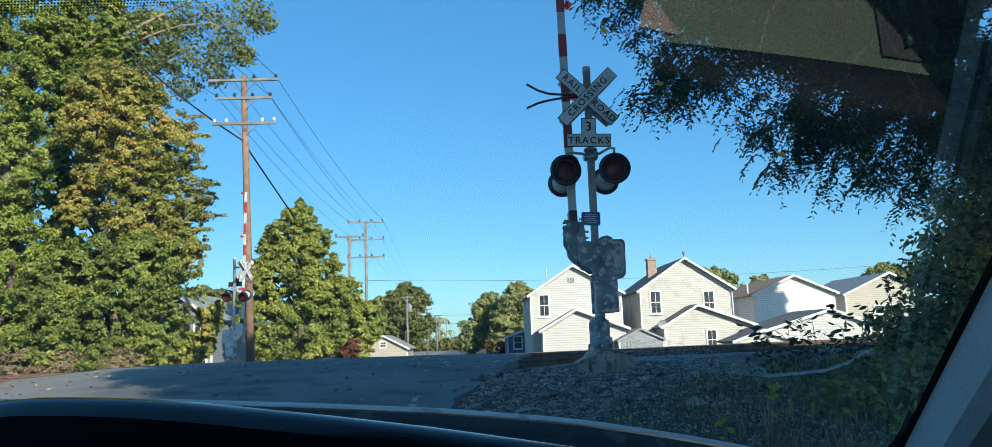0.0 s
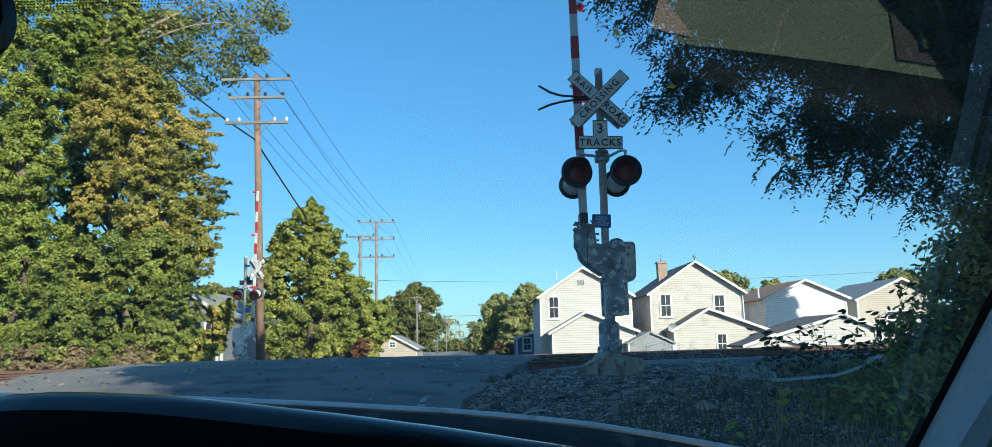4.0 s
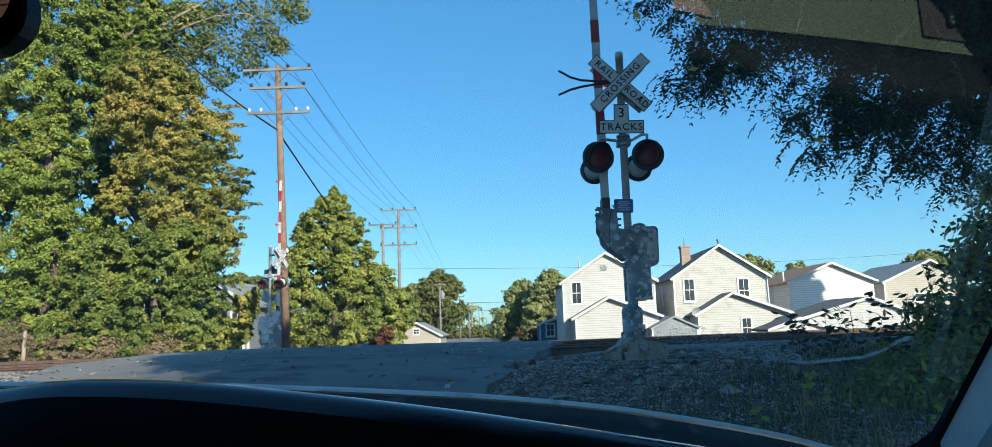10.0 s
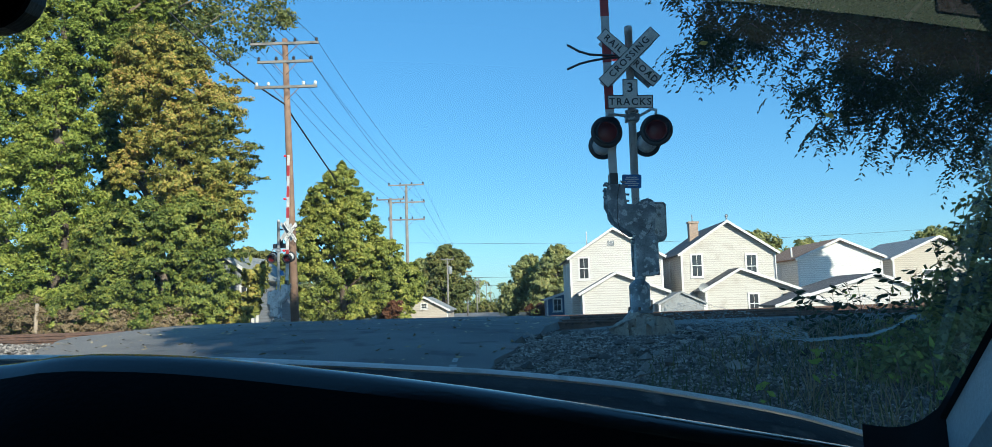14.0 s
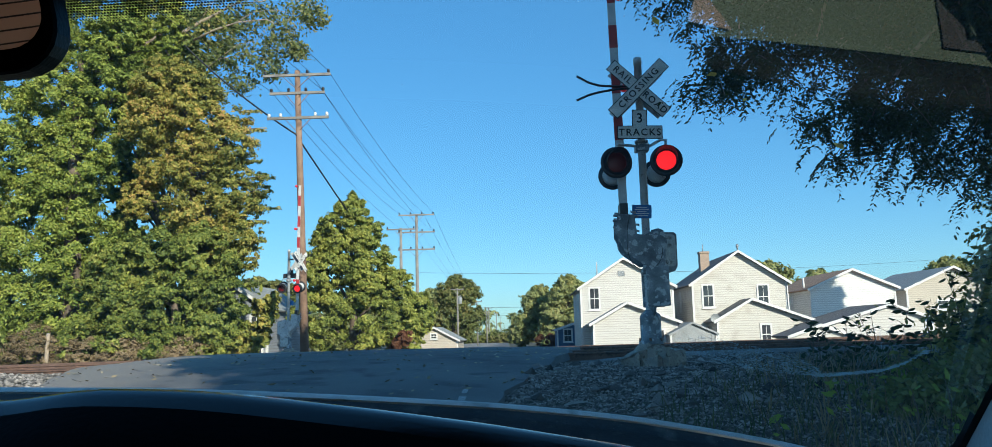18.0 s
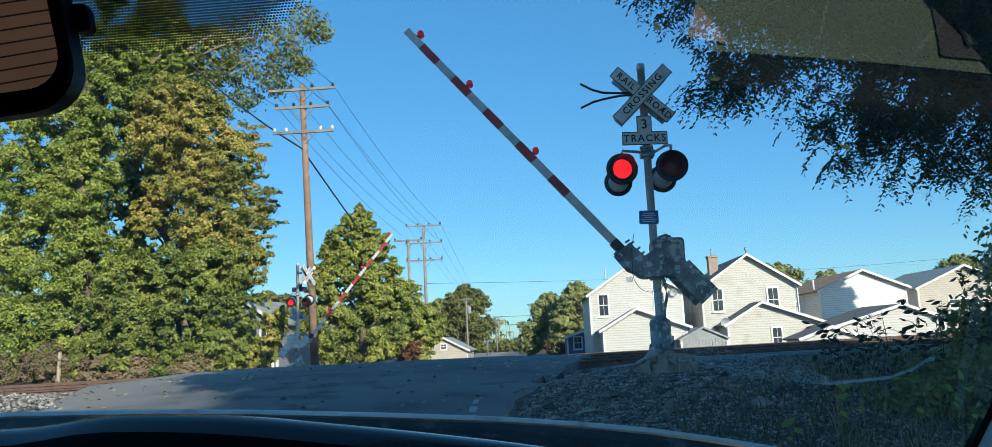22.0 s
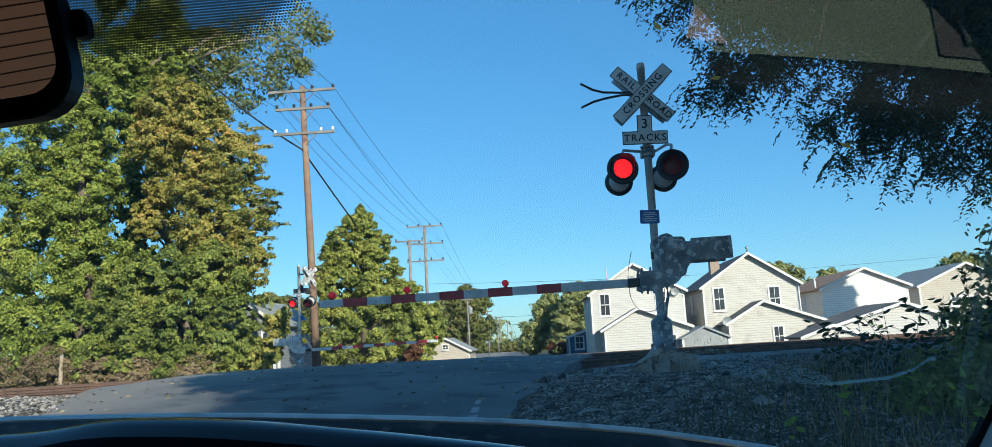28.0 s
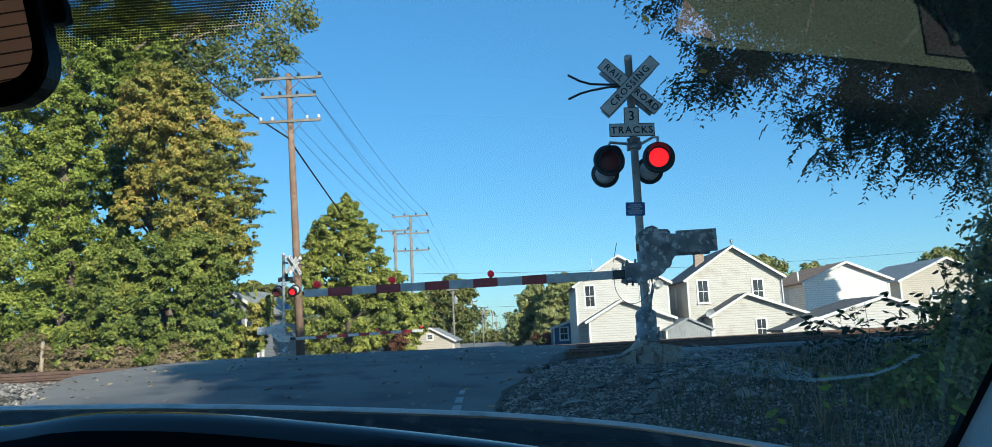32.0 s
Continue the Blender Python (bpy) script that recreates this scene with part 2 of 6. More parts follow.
DARK_STEEL = surface("dark_peeling_steel", (0.11, 0.125, 0.14), (0.30, 0.32, 0.34), 4.0, 0.5, 0.1, 0.4, 40, c=(0.52, 0.53, 0.53), stain=0.85, edge=0.55, crisp=0.05)
BLACK = surface("black_paint", (0.012, 0.012, 0.014), (0.024, 0.024, 0.026), 8, 0.45, 0, 0.05, 60, c=(0.06, 0.06, 0.06), stain=0.4)
SIGN_WHITE = surface("sign_white_sheeting", (0.62, 0.62, 0.58), (0.74, 0.73, 0.69), 5, 0.5, 0, 0, 60, c=(0.48, 0.46, 0.40), stain=0.5)
SIGN_BLUE = surface("sign_blue_sheeting", (0.03, 0.12, 0.35), (0.05, 0.17, 0.43), 6, 0.5, 0, 0, 60)
ARM_WHITE = surface("arm_white_sheeting", (0.44, 0.45, 0.45), (0.58, 0.58, 0.57), 4, 0.5, 0, 0, 60, c=(0.30, 0.30, 0.30), stain=0.5)
ARM_RED = surface("arm_red_sheeting", (0.27, 0.022, 0.025), (0.36, 0.035, 0.035), 4, 0.5, 0, 0, 60, c=(0.16, 0.02, 0.02), stain=0.5)
LENS_DARK = surface("unlit_red_lens", (0.11, 0.008, 0.008), (0.15, 0.012, 0.012), 25, 0.3, 0, 0.2, 90)
LAMP_LIT = glowing("lit_red_lens", (1.0, 0.012, 0.014), 0.95)
LAMP_ARM = glowing("arm_lamp_red", (0.7, 0.015, 0.025), 0.12)
WHITE_SIDING = siding("white_siding", (0.575, 0.55, 0.51), (0.52, 0.49, 0.44))
BRIGHT_SIDING = siding("bright_white_siding", (0.76, 0.745, 0.71), (0.70, 0.68, 0.64))
OLD_SIDING = siding("weathered_white_siding", (0.575, 0.545, 0.485), (0.43, 0.39, 0.335))
BEIGE_SIDING = siding("beige_siding", (0.50, 0.45, 0.37), (0.44, 0.39, 0.32))
TAN_SIDING = siding("tan_siding", (0.48, 0.43, 0.36), (0.42, 0.37, 0.31))
GREY_SIDING = siding("shade_dark_grey_siding", (0.27, 0.28, 0.30), (0.21, 0.22, 0.23))
BLUE_SIDING = siding("blue_siding", (0.07, 0.13, 0.24), (0.05, 0.10, 0.19))
METAL_SHED = surface("shed_sheet_metal", (0.25, 0.265, 0.27), (0.32, 0.33, 0.33), 1.5, 0.5, 0.1, 0.1, 30, c=(0.2, 0.19, 0.17), stain=0.5)
TRIM_WHITE = surface("white_trim", (0.62, 0.61, 0.585), (0.68, 0.67, 0.64), 3, 0.5, 0, 0, 50)
SHINGLE = surface("dark_shingles", (0.10, 0.095, 0.09), (0.16, 0.15, 0.14), 5, 0.9, 0, 0.4, 40)
BROWN_SHINGLE = surface("brown_shingles", (0.32, 0.19, 0.11), (0.44, 0.27, 0.16), 3, 0.9, 0, 0.4, 40)
GREY_SHINGLE = surface("grey_shingles", (0.24, 0.25, 0.24), (0.33, 0.34, 0.32), 3, 0.9, 0, 0.4, 40)
BRICK = surface("chimney_brick", (0.33, 0.25, 0.19), (0.44, 0.34, 0.26), 8, 0.9, 0, 0.4, 30, c=(0.24, 0.16, 0.12))
PANE = surface("window_glass_dark", (0.03, 0.035, 0.04), (0.06, 0.065, 0.075), 1.0, 0.08, 0, 0, 30)
IVY = leafy("ivy_leaves", [(0.0, (0.045, 0.075, 0.016)), (0.5, (0.23, 0.285, 0.045)), (1.0, (0.50, 0.50, 0.10))], 0.22)
AUTUMN = leafy("turning_leaves", [(0.0, (0.06, 0.08, 0.02)), (0.45, (0.24, 0.25, 0.05)), (0.72, (0.44, 0.37, 0.08)), (0.9, (0.56, 0.36, 0.11)), (1.0, (0.40, 0.22, 0.08))], 0.22)
GREEN = leafy("green_leaves", [(0.0, (0.035, 0.058, 0.016)), (0.5, (0.19, 0.235, 0.045)), (0.85, (0.38, 0.38, 0.075)), (1.0, (0.50, 0.40, 0.11))], 0.22)
THIN_LEAF = leafy("thin_canopy_leaves", [(0.0, (0.06, 0.09, 0.035)), (0.5, (0.17, 0.20, 0.06)), (0.8, (0.36, 0.33, 0.09)), (1.0, (0.52, 0.38, 0.13))], 0.3)
DULL = leafy("dull_leaves", [(0.0, (0.107, 0.135, 0.041)), (0.6, (0.212, 0.224, 0.068)), (1.0, (0.353, 0.269, 0.095))])
VINE = leafy("sun_bright_vine_leaves", [(0.0, (0.10, 0.13, 0.04)), (0.5, (0.28, 0.27, 0.075)), (1.0, (0.56, 0.46, 0.15))], 0.3)
LITTER = leafy("fallen_leaf", [(0.0, (0.20, 0.14, 0.07)), (0.6, (0.38, 0.30, 0.16)), (1.0, (0.60, 0.52, 0.34))], 0.1)
FAR_GREEN = leafy("far_leaves", [(0.0, (0.16, 0.19, 0.085)), (0.6, (0.34, 0.36, 0.13)), (1.0, (0.54, 0.46, 0.17))])
CONE_LEAF = leafy("roadside_leaves", [(0.0, (0.055, 0.085, 0.02)), (0.5, (0.27, 0.305, 0.06)), (1.0, (0.54, 0.50, 0.11))], 0.25)
SHADE_LEAF = leafy("shade_dark_leaves", [(0.0, (0.02, 0.035, 0.012)), (0.7, (0.04, 0.06, 0.018)), (1.0, (0.10, 0.075, 0.02))], 0.2)
RED_BUSH = leafy("russet_leaves", [(0.0, (0.12, 0.06, 0.03)), (1.0, (0.22, 0.10, 0.05))])
DRY = leafy("dry_weeds", [(0.0, (0.140, 0.112, 0.056)), (0.6, (0.266, 0.196, 0.105)), (1.0, (0.364, 0.280, 0.168))], 0.2)
GRASS = leafy("grass_blades", [(0.0, (0.03, 0.045, 0.015)), (0.6, (0.08, 0.10, 0.03)), (0.85, (0.22, 0.21, 0.08)), (1.0, (0.40, 0.34, 0.18))], 0.3)
YELLOW_LEAF = leafy("yellow_leaf", [(0.0, (0.55, 0.38, 0.06)), (1.0, (0.75, 0.55, 0.12))], 0.5)
LIME = leafy("lime_leaves", [(0.0, (0.16, 0.24, 0.04)), (1.0, (0.30, 0.36, 0.06))])
PALE_DEBRIS = surface("pale_dry_vine", (0.34, 0.33, 0.29), (0.48, 0.46, 0.40), 6, 0.9, 0, 0.3, 40)
ROAD_PAINT = surface("worn_road_paint", (0.26, 0.26, 0.25), (0.42, 0.42, 0.40), 12, 0.8, 0, 0.1, 80, c=(0.06, 0.06, 0.06))
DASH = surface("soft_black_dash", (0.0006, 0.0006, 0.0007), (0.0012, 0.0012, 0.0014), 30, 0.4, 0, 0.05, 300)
PILLAR_SIDE = surface("shade_dark_pillar_trim", (0.022, 0.023, 0.028), (0.034, 0.035, 0.042), 12, 0.85, 0, 0.1, 250)
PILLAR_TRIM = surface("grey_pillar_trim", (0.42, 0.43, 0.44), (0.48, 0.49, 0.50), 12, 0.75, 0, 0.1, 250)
SEAL = surface("black_rubber_seal", (0.008, 0.008, 0.009), (0.014, 0.014, 0.015), 20, 0.7, 0, 0, 100)
HOOD = surface("pale_dusty_hood_paint", (0.70, 0.68, 0.63), (0.76, 0.74, 0.69), 9, 0.4, 0.0, 0.05, 120, c=(0.25, 0.24, 0.21), stain=0.6)
COWL = surface("dusty_black_cowl", (0.018, 0.018, 0.019), (0.035, 0.035, 0.034), 14, 0.8, 0, 0.2, 150, c=(0.09, 0.085, 0.075))
LINER = surface("brown_headliner", (0.40, 0.30, 0.24), (0.46, 0.35, 0.28), 6, 0.95, 0, 0.1, 200)
INNER = surface("dark_cabin_cloth", (0.03, 0.03, 0.032), (0.05, 0.05, 0.052), 8, 0.95, 0, 0.1, 150)
BACKDROP_CLOTH = leafy("tan_backdrop_cloth", [(0.0, (0.34, 0.25, 0.20)), (1.0, (0.40, 0.30, 0.24))], 0.45, 0.9)
OLIVE = surface("pale_olive_dash_pad", (0.10, 0.135, 0.092), (0.135, 0.175, 0.122), 10, 0.9, 0, 0.1, 200)
CARD = surface("pale_card", (0.30, 0.24, 0.20), (0.36, 0.29, 0.24), 10, 0.9, 0, 0.1, 200)
WINDSHIELD = clear_glass("windshield_glass", 0.2, (0.97, 0.985, 0.98))
# a film of dust on the windshield scatters a little daylight
dust, dust_mix = WINDSHIELD.node_tree.nodes.new("ShaderNodeBsdfTranslucent"), WINDSHIELD.node_tree.nodes.new("ShaderNodeMixShader")
dust.inputs["Color"].default_value = (0.75, 0.8, 0.8, 1)
dust_mix.inputs["Fac"].default_value = 0.02
WINDSHIELD.node_tree.links.new(WINDSHIELD.node_tree.nodes["Mix Shader"].outputs["Shader"], dust_mix.inputs[1])
WINDSHIELD.node_tree.links.new(dust.outputs["BSDF"], dust_mix.inputs[2])
WINDSHIELD.node_tree.links.new(dust_mix.outputs["Shader"], WINDSHIELD.node_tree.nodes["Material Output"].inputs["Surface"])
MIRROR = clear_glass("mirror_silver", 1.0)
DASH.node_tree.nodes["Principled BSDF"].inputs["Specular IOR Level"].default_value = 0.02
DASH_RIM = surface("glossy_black_dash_rim", (0.0006, 0.0006, 0.0007), (0.0012, 0.0012, 0.0014), 30, 0.16, 0, 0.02, 300)
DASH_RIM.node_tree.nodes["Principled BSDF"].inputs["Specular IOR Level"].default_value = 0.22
SMEAR = surface("dry_wiper_smear", (0.55, 0.58, 0.58), (0.7, 0.72, 0.72), 30, 0.9, 0, 0, 100)
s_mix, s_clear = SMEAR.node_tree.nodes.new("ShaderNodeMixShader"), SMEAR.node_tree.nodes.new("ShaderNodeBsdfTransparent")
s_mix.inputs["Fac"].default_value = 0.42
SMEAR.node_tree.links.new(s_clear.outputs["BSDF"], s_mix.inputs[1])
s_through = SMEAR.node_tree.nodes.new("ShaderNodeBsdfTranslucent")
s_through.inputs["Color"].default_value = (0.62, 0.68, 0.68, 1)
SMEAR.node_tree.links.new(s_through.outputs["BSDF"], s_mix.inputs[2])
SMEAR.node_tree.links.new(s_mix.outputs["Shader"], SMEAR.node_tree.nodes["Material Output"].inputs["Surface"])


# ---- building helpers ----
def part(name, bm, material, parent, label=""):
    """Links a bmesh as one mesh object under a thing or a part."""
    me = bpy.data.meshes.new(name)
    bm.to_mesh(me)
    bm.free()
    return mesh_part(name, me, material, parent, label)


def mesh_part(name, me, material, parent, label=""):
    if material and not me.materials:
        me.materials.append(material)
    ob = new(name, me)
    ob.parent = parent
    if label:
        ob["label"] = label
    return ob


def thing(name, place, label, category, group="", kind="", rz=0.0):
    ob = new(name)
    ob.empty_display_size = 0.2
    ob.matrix_basis = pose(*place, 0, 0, rz)
    return tagged(ob, label, category, group, kind)


def quads(name, verts, n, material, smooth=False):
    """A mesh of many separate n-gons from an array of corners."""
    me = bpy.data.meshes.new(name)
    verts = np.asarray(verts, np.float32).reshape(-1, 3)
    count = len(verts) // n
    me.vertices.add(len(verts))
    me.vertices.foreach_set("co", verts.ravel())
    me.loops.add(len(verts))
    me.loops.foreach_set("vertex_index", np.arange(len(verts), dtype=np.int32))
    me.polygons.add(count)
    me.polygons.foreach_set("loop_start", np.arange(0, len(verts), n, dtype=np.int32))
    me.update(calc_edges=True)
    me.materials.append(material)
    return me


def box(x0, y0, z0, x1, y1, z1, bevel=0.0, bm=None):
    bm = bm or bmesh.new()
    made = bmesh.ops.create_cube(bm, size=1)["verts"]
    for v in made:
        v.co = Vector((x0 + (v.co.x + 0.5) * (x1 - x0), y0 + (v.co.y + 0.5) * (y1 - y0), z0 + (v.co.z + 0.5) * (z1 - z0)))
    if bevel:
        edges = {e for v in made for e in v.link_edges}
        bmesh.ops.bevel(bm, geom=list(edges), offset=bevel, segments=2, affect="EDGES", profile=0.6)
    return bm


def tube(points, radii, sides=8, bm=None, caps=True):
    """A round bar along points; radii: one, or one each."""
    bm = bm or bmesh.new()
    points = [Vector(p) for p in points]
    if not isinstance(radii, (list, tuple)):
        radii = [radii] * len(points)
    rings = []
    for i, p in enumerate(points):
        ahead = (points[min(i + 1, len(points) - 1)] - points[max(i - 1, 0)]).normalized()
        side = ahead.cross(Vector((0, 0, 1)))
        if side.length < 0.05:
            side = ahead.cross(Vector((1, 0, 0)))
        side.normalize()
        up = side.cross(ahead)
        rings.append([bm.verts.new(p + radii[i] * (math.cos(a) * side + math.sin(a) * up)) for a in (2 * math.pi * k / sides for k in range(sides))])
    for r, s in zip(rings, rings[1:]):
        for k in range(sides):
            f = bm.faces.new((r[k], r[(k + 1) % sides], s[(k + 1) % sides], s[k]))
            f.smooth = True
    if caps:
        bm.faces.new(rings[0])
        bm.faces.new(list(reversed(rings[-1])))
    bmesh.ops.recalc_face_normals(bm, faces=bm.faces)
    return bm


def lathe(profile, axis="y", sides=28, bm=None, centre=(0, 0, 0)):
    """Turns (radius, along) pairs round an axis."""
    bm = bm or bmesh.new()
    rings = []
    for r, a in profile:
        ring = []
        for k in range(sides):
            c, s = math.cos(2 * math.pi * k / sides), math.sin(2 * math.pi * k / sides)
            co = {"y": (r * c, a, r * s), "z": (r * c, r * s, a), "x": (a, r * c, r * s)}[axis]
            ring.append(bm.verts.new(Vector(co) + Vector(centre)))
        rings.append(ring)
    for r, s in zip(rings, rings[1:]):
        for k in range(sides):
            f = bm.faces.new((r[k], r[(k + 1) % sides], s[(k + 1) % sides], s[k]))
            f.smooth = True
    bmesh.ops.remove_doubles(bm, verts=bm.verts, dist=1e-5)
    bmesh.ops.recalc_face_normals(bm, faces=bm.faces)
    return bm


def prism(outline, y0, y1, bm=None, bevel=0.0):
    """An outline of (x, z) pairs given depth along y."""
    bm = bm or bmesh.new()
    front = [bm.verts.new((x, y0, z)) for x, z in outline]
    back = [bm.verts.new((x, y1, z)) for x, z in outline]
    n = len(outline)
    faces = [bm.faces.new(front), bm.faces.new(list(reversed(back)))]
    for k in range(n):
        faces.append(bm.faces.new((front[k], back[k], back[(k + 1) % n], front[(k + 1) % n])))
    bmesh.ops.recalc_face_normals(bm, faces=bm.faces)
    if bevel:
        edges = [e for e in bm.edges if e.calc_face_angle(0) > 0.5]
        bmesh.ops.bevel(bm, geom=edges, offset=bevel, segments=2, affect="EDGES", profile=0.6)
    return bm


def rounded(x0, z0, x1, z1, r, steps=4):
    pts = []
    for cx, cz, a0 in ((x1 - r, z1 - r, 0), (x0 + r, z1 - r, 90), (x0 + r, z0 + r, 180), (x1 - r, z0 + r, 270)):
        for k in range(steps + 1):
            a = radians(a0 + 90 * k / steps)
            pts.append((cx + r * math.cos(a), cz + r * math.sin(a)))
    return pts


def lettering(text, size, material, parent, m, name="lettering", spacing=1.0, depth=0.002, width=0.0):
    """Words in the built-in font as a mesh, centred on m, facing -y."""
    cu = bpy.data.curves.new("letters", "FONT")
    cu.body, cu.size, cu.align_x, cu.align_y, cu.extrude, cu.space_character, cu.offset = text, size, "CENTER", "CENTER", depth, spacing, width
    cu.resolution_u = 3
    tmp = new("letters_tmp", cu)
    me = bpy.data.meshes.new_from_object(tmp.evaluated_get(bpy.context.evaluated_depsgraph_get()))
    bpy.data.objects.remove(tmp)
    me.transform(pose(0, 0, 0, 90, 0, 0))
    ob = mesh_part(name, me, material, parent)
    ob.matrix_basis = m
    return ob


# ---- ground ----
def along(y, knots):
    ys, zs = zip(*knots)
    return np.interp(y, ys, zs)


LAND = ((-4000, -0.3), (-20, -0.1), (1, -0.02), (5, 0.31), (8.4, 0.56), (11.7, 0.76), (13, 0.79), (16, 0.76), (30, 0.56), (36, 0.28), (45, -0.6), (60, -0.8), (4000, -0.8))
ROAD = ((-40, 0.0), (1, 0.02), (5, 0.36), (8.4, 0.63), (11.7, 0.84), (13.5, 0.92), (16, 0.952), (18, 0.962), (20, 0.935), (23, 0.86), (27.4, 0.76), (30, 0.70), (38, 0.22), (45, -0.55), (60, -0.72), (700, -0.72))
ROAD_L = ((-40, -4.0), (0, -4.2), (7, -4.9), (10, -6.2), (13, -7.4), (16, -7.7), (28, -8.3), (40, -8.6), (700, -28))
ROAD_R = ((-40, 2.6), (0, 1.6), (4, 0.2), (5.6, -0.25), (8.7, -0.25), (10.5, 0.05), (12.8, 0.5), (14.6, 0.8), (20, 1.3), (28, 0.8), (40, -0.4), (700, -20))


def land(x, y):
    """The height of the ground."""
    x, y = np.asarray(x, float), np.asarray(y, float)
    z = along(y, LAND)
    rough = np.sin(x * 1.7 + 1) * np.sin(y * 1.3) * 0.03 + np.sin(x * 0.6) * np.cos(y * 0.45 + 2) * 0.05
    near = np.clip((60 - np.abs(x)) / 30, 0, 1) * np.clip((70 - y) / 30, 0, 1)
    z = z + rough * near * np.where((y > 13.2) & (y < 30), 0.3, 1.0)
    mound = np.exp(-(((x - 2.6) / 2.2) ** 2 + ((y - 10.2) / 2.2) ** 2)) * 0.07
    dip = np.clip((x - 4.5) / 6, 0, 1) * np.clip((12.5 - y) / 6, 0, 1) * 0.25
    under = (x > along(y, ROAD_L) + 0.15) & (x < along(y, ROAD_R) - 0.15)
    z = z + mound - dip - np.clip(-x, 0, 25) * 0.012 * np.clip((y - 13) / 4, 0, 1) * np.clip((45 - y) / 8, 0, 1)
    return np.where(under, np.minimum(z, along(y, ROAD) - 0.12), z)


def sheet(name, xs, ys, height, material):
    X, Y = np.meshgrid(xs, ys)
    Z = height(X, Y)
    me = bpy.data.meshes.new(name)
    n, k = X.shape
    idx = np.arange(n * k).reshape(n, k)
    faces = np.stack([idx[:-1, :-1], idx[:-1, 1:], idx[1:, 1:], idx[1:, :-1]], -1).reshape(-1, 4)
    me.from_pydata(np.stack([X, Y, Z], -1).reshape(-1, 3).tolist(), [], faces.tolist())
    me.materials.append(material)
    me.polygons.foreach_set("use_smooth", np.ones(len(me.polygons), bool))
    return me


far_out = np.array([60, 75, 95, 130, 180, 260, 400, 700, 1200, 2200, 3500])
gx = np.concatenate([-far_out[::-1], np.linspace(-50, -14, 40), np.linspace(-13.7, 14, 110), np.linspace(14.6, 50, 36), far_out])
gy = np.concatenate([-far_out[::-1], np.linspace(-50, 0, 26), np.linspace(0.3, 36, 140), np.linspace(37, 58, 22), far_out])
ground = tagged(new("ground", sheet("ground", gx, gy, land, DIRT)), "rough ground of dirt, ballast and thin grass", "ground", kind="structure")

# ballast bed along the three tracks, on both sides of the road
def bed(name, x0, x1, heap=0.0):
    xs = np.linspace(x0, x1, 60)
    ys = np.array([12.9, 13.3, 13.8, 14.2, 16.6, 18.5, 20, 22, 24.5, 27, 29, 30.2, 31])
    lift = np.array([-0.1, 0.0, 0.035, 0.05, 0.05, 0.03, 0.045, 0.045, 0.03, 0.045, 0.045, 0.0, -0.1])
    pile = heap * np.array([0, 0.5, 1, 1, 0.3, 0, 0, 0, 0, 0, 0, 0, 0])
    def height(X, Y):
        return 0.715 + 0.0095 * X * (np.abs(X) < 40) - 0.38 * (np.abs(X) >= 40) * (X < 0) - np.clip(Y - 17, 0, 20) * 0.014 + np.interp(Y, ys, lift) + np.interp(Y, ys, pile) * np.clip((X - 0.9) / 0.8, 0, 1) + 0.012 * np.sin(X * 5.1) * np.cos(Y * 7)
    ob = new(name, sheet(name, xs, ys, height, BALLAST))
    return tagged(ob, "grey crushed stone ballast under the tracks", "ballast", kind="structure")


bed("ballast_west", -90, -7.9)
bed("ballast_east", 0.95, 90, 0.12)

# ---- road ----
def road_mesh():
    ys = np.concatenate([np.linspace(-40, 0, 12), np.linspace(0.4, 48, 120), np.array([55, 65, 80, 100, 140, 200, 300, 500, 700])])
    us = np.array([0, 0.004, 0.06, 0.15, 0.3, 0.5, 0.7, 0.85, 0.94, 0.996, 1.0])
    drop = np.array([-0.14, -0.01, 0.0, 0.008, 0.018, 0.025, 0.018, 0.008, 0.0, -0.012, -0.14])
    rows, verts = len(ys), []
    rng = np.random.default_rng(4)
    for y in ys:
        l, r, z = along(y, ROAD_L), along(y, ROAD_R), along(y, ROAD)
        wob_l, wob_r = rng.normal(0, 0.03), rng.normal(0, 0.03)
        for u, d in zip(us, drop):
            x = l + (r - l) * u + (wob_l if u < 0.01 else 0) + (wob_r if u > 0.99 else 0)
            verts.append((x, y, z + d + 0.008 * math.sin(x * 1.1) * math.sin(y * 0.9)))
    k = len(us)
    faces = [(i * k + j, i * k + j + 1, (i + 1) * k + j + 1, (i + 1) * k + j) for i in range(rows - 1) for j in range(k - 1)]
    me = bpy.data.meshes.new("road")
    me.from_pydata(verts, [], faces)
    me.materials.append(ASPHALT)
    return me


road = tagged(new("road", road_mesh()), "worn dark asphalt road rising over the tracks", "road", kind="structure")


def road_z(x, y):
    l, r = along(y, ROAD_L), along(y, ROAD_R)
    return float(along(y, ROAD) + np.interp((x - l) / (r - l), (0, 0.06, 0.3, 0.5, 0.7, 0.94, 1), (-0.01, 0, 0.018, 0.025, 0.018, 0, -0.012)) + 0.008 * math.sin(x * 1.1) * math.sin(y * 0.9))


def paint_patch(x0, y0, x1, y1, w):
    bm = bmesh.new()
    d = (Vector((x1, y1, 0)) - Vector((x0, y0, 0)))
    side = Vector((d.y, -d.x, 0)).normalized() * w / 2
    prev = None
    for k in range(9):
        c = Vector((x0, y0, 0)) + d * k / 8
        pair = [bm.verts.new((c.x + s * side.x, c.y + s * side.y, road_z(c.x + s * side.x, c.y + s * side.y) + 0.007)) for s in (-1, 1)]
        if prev:
            bm.faces.new((prev[0], prev[1], pair[1], pair[0]))
        prev = pair
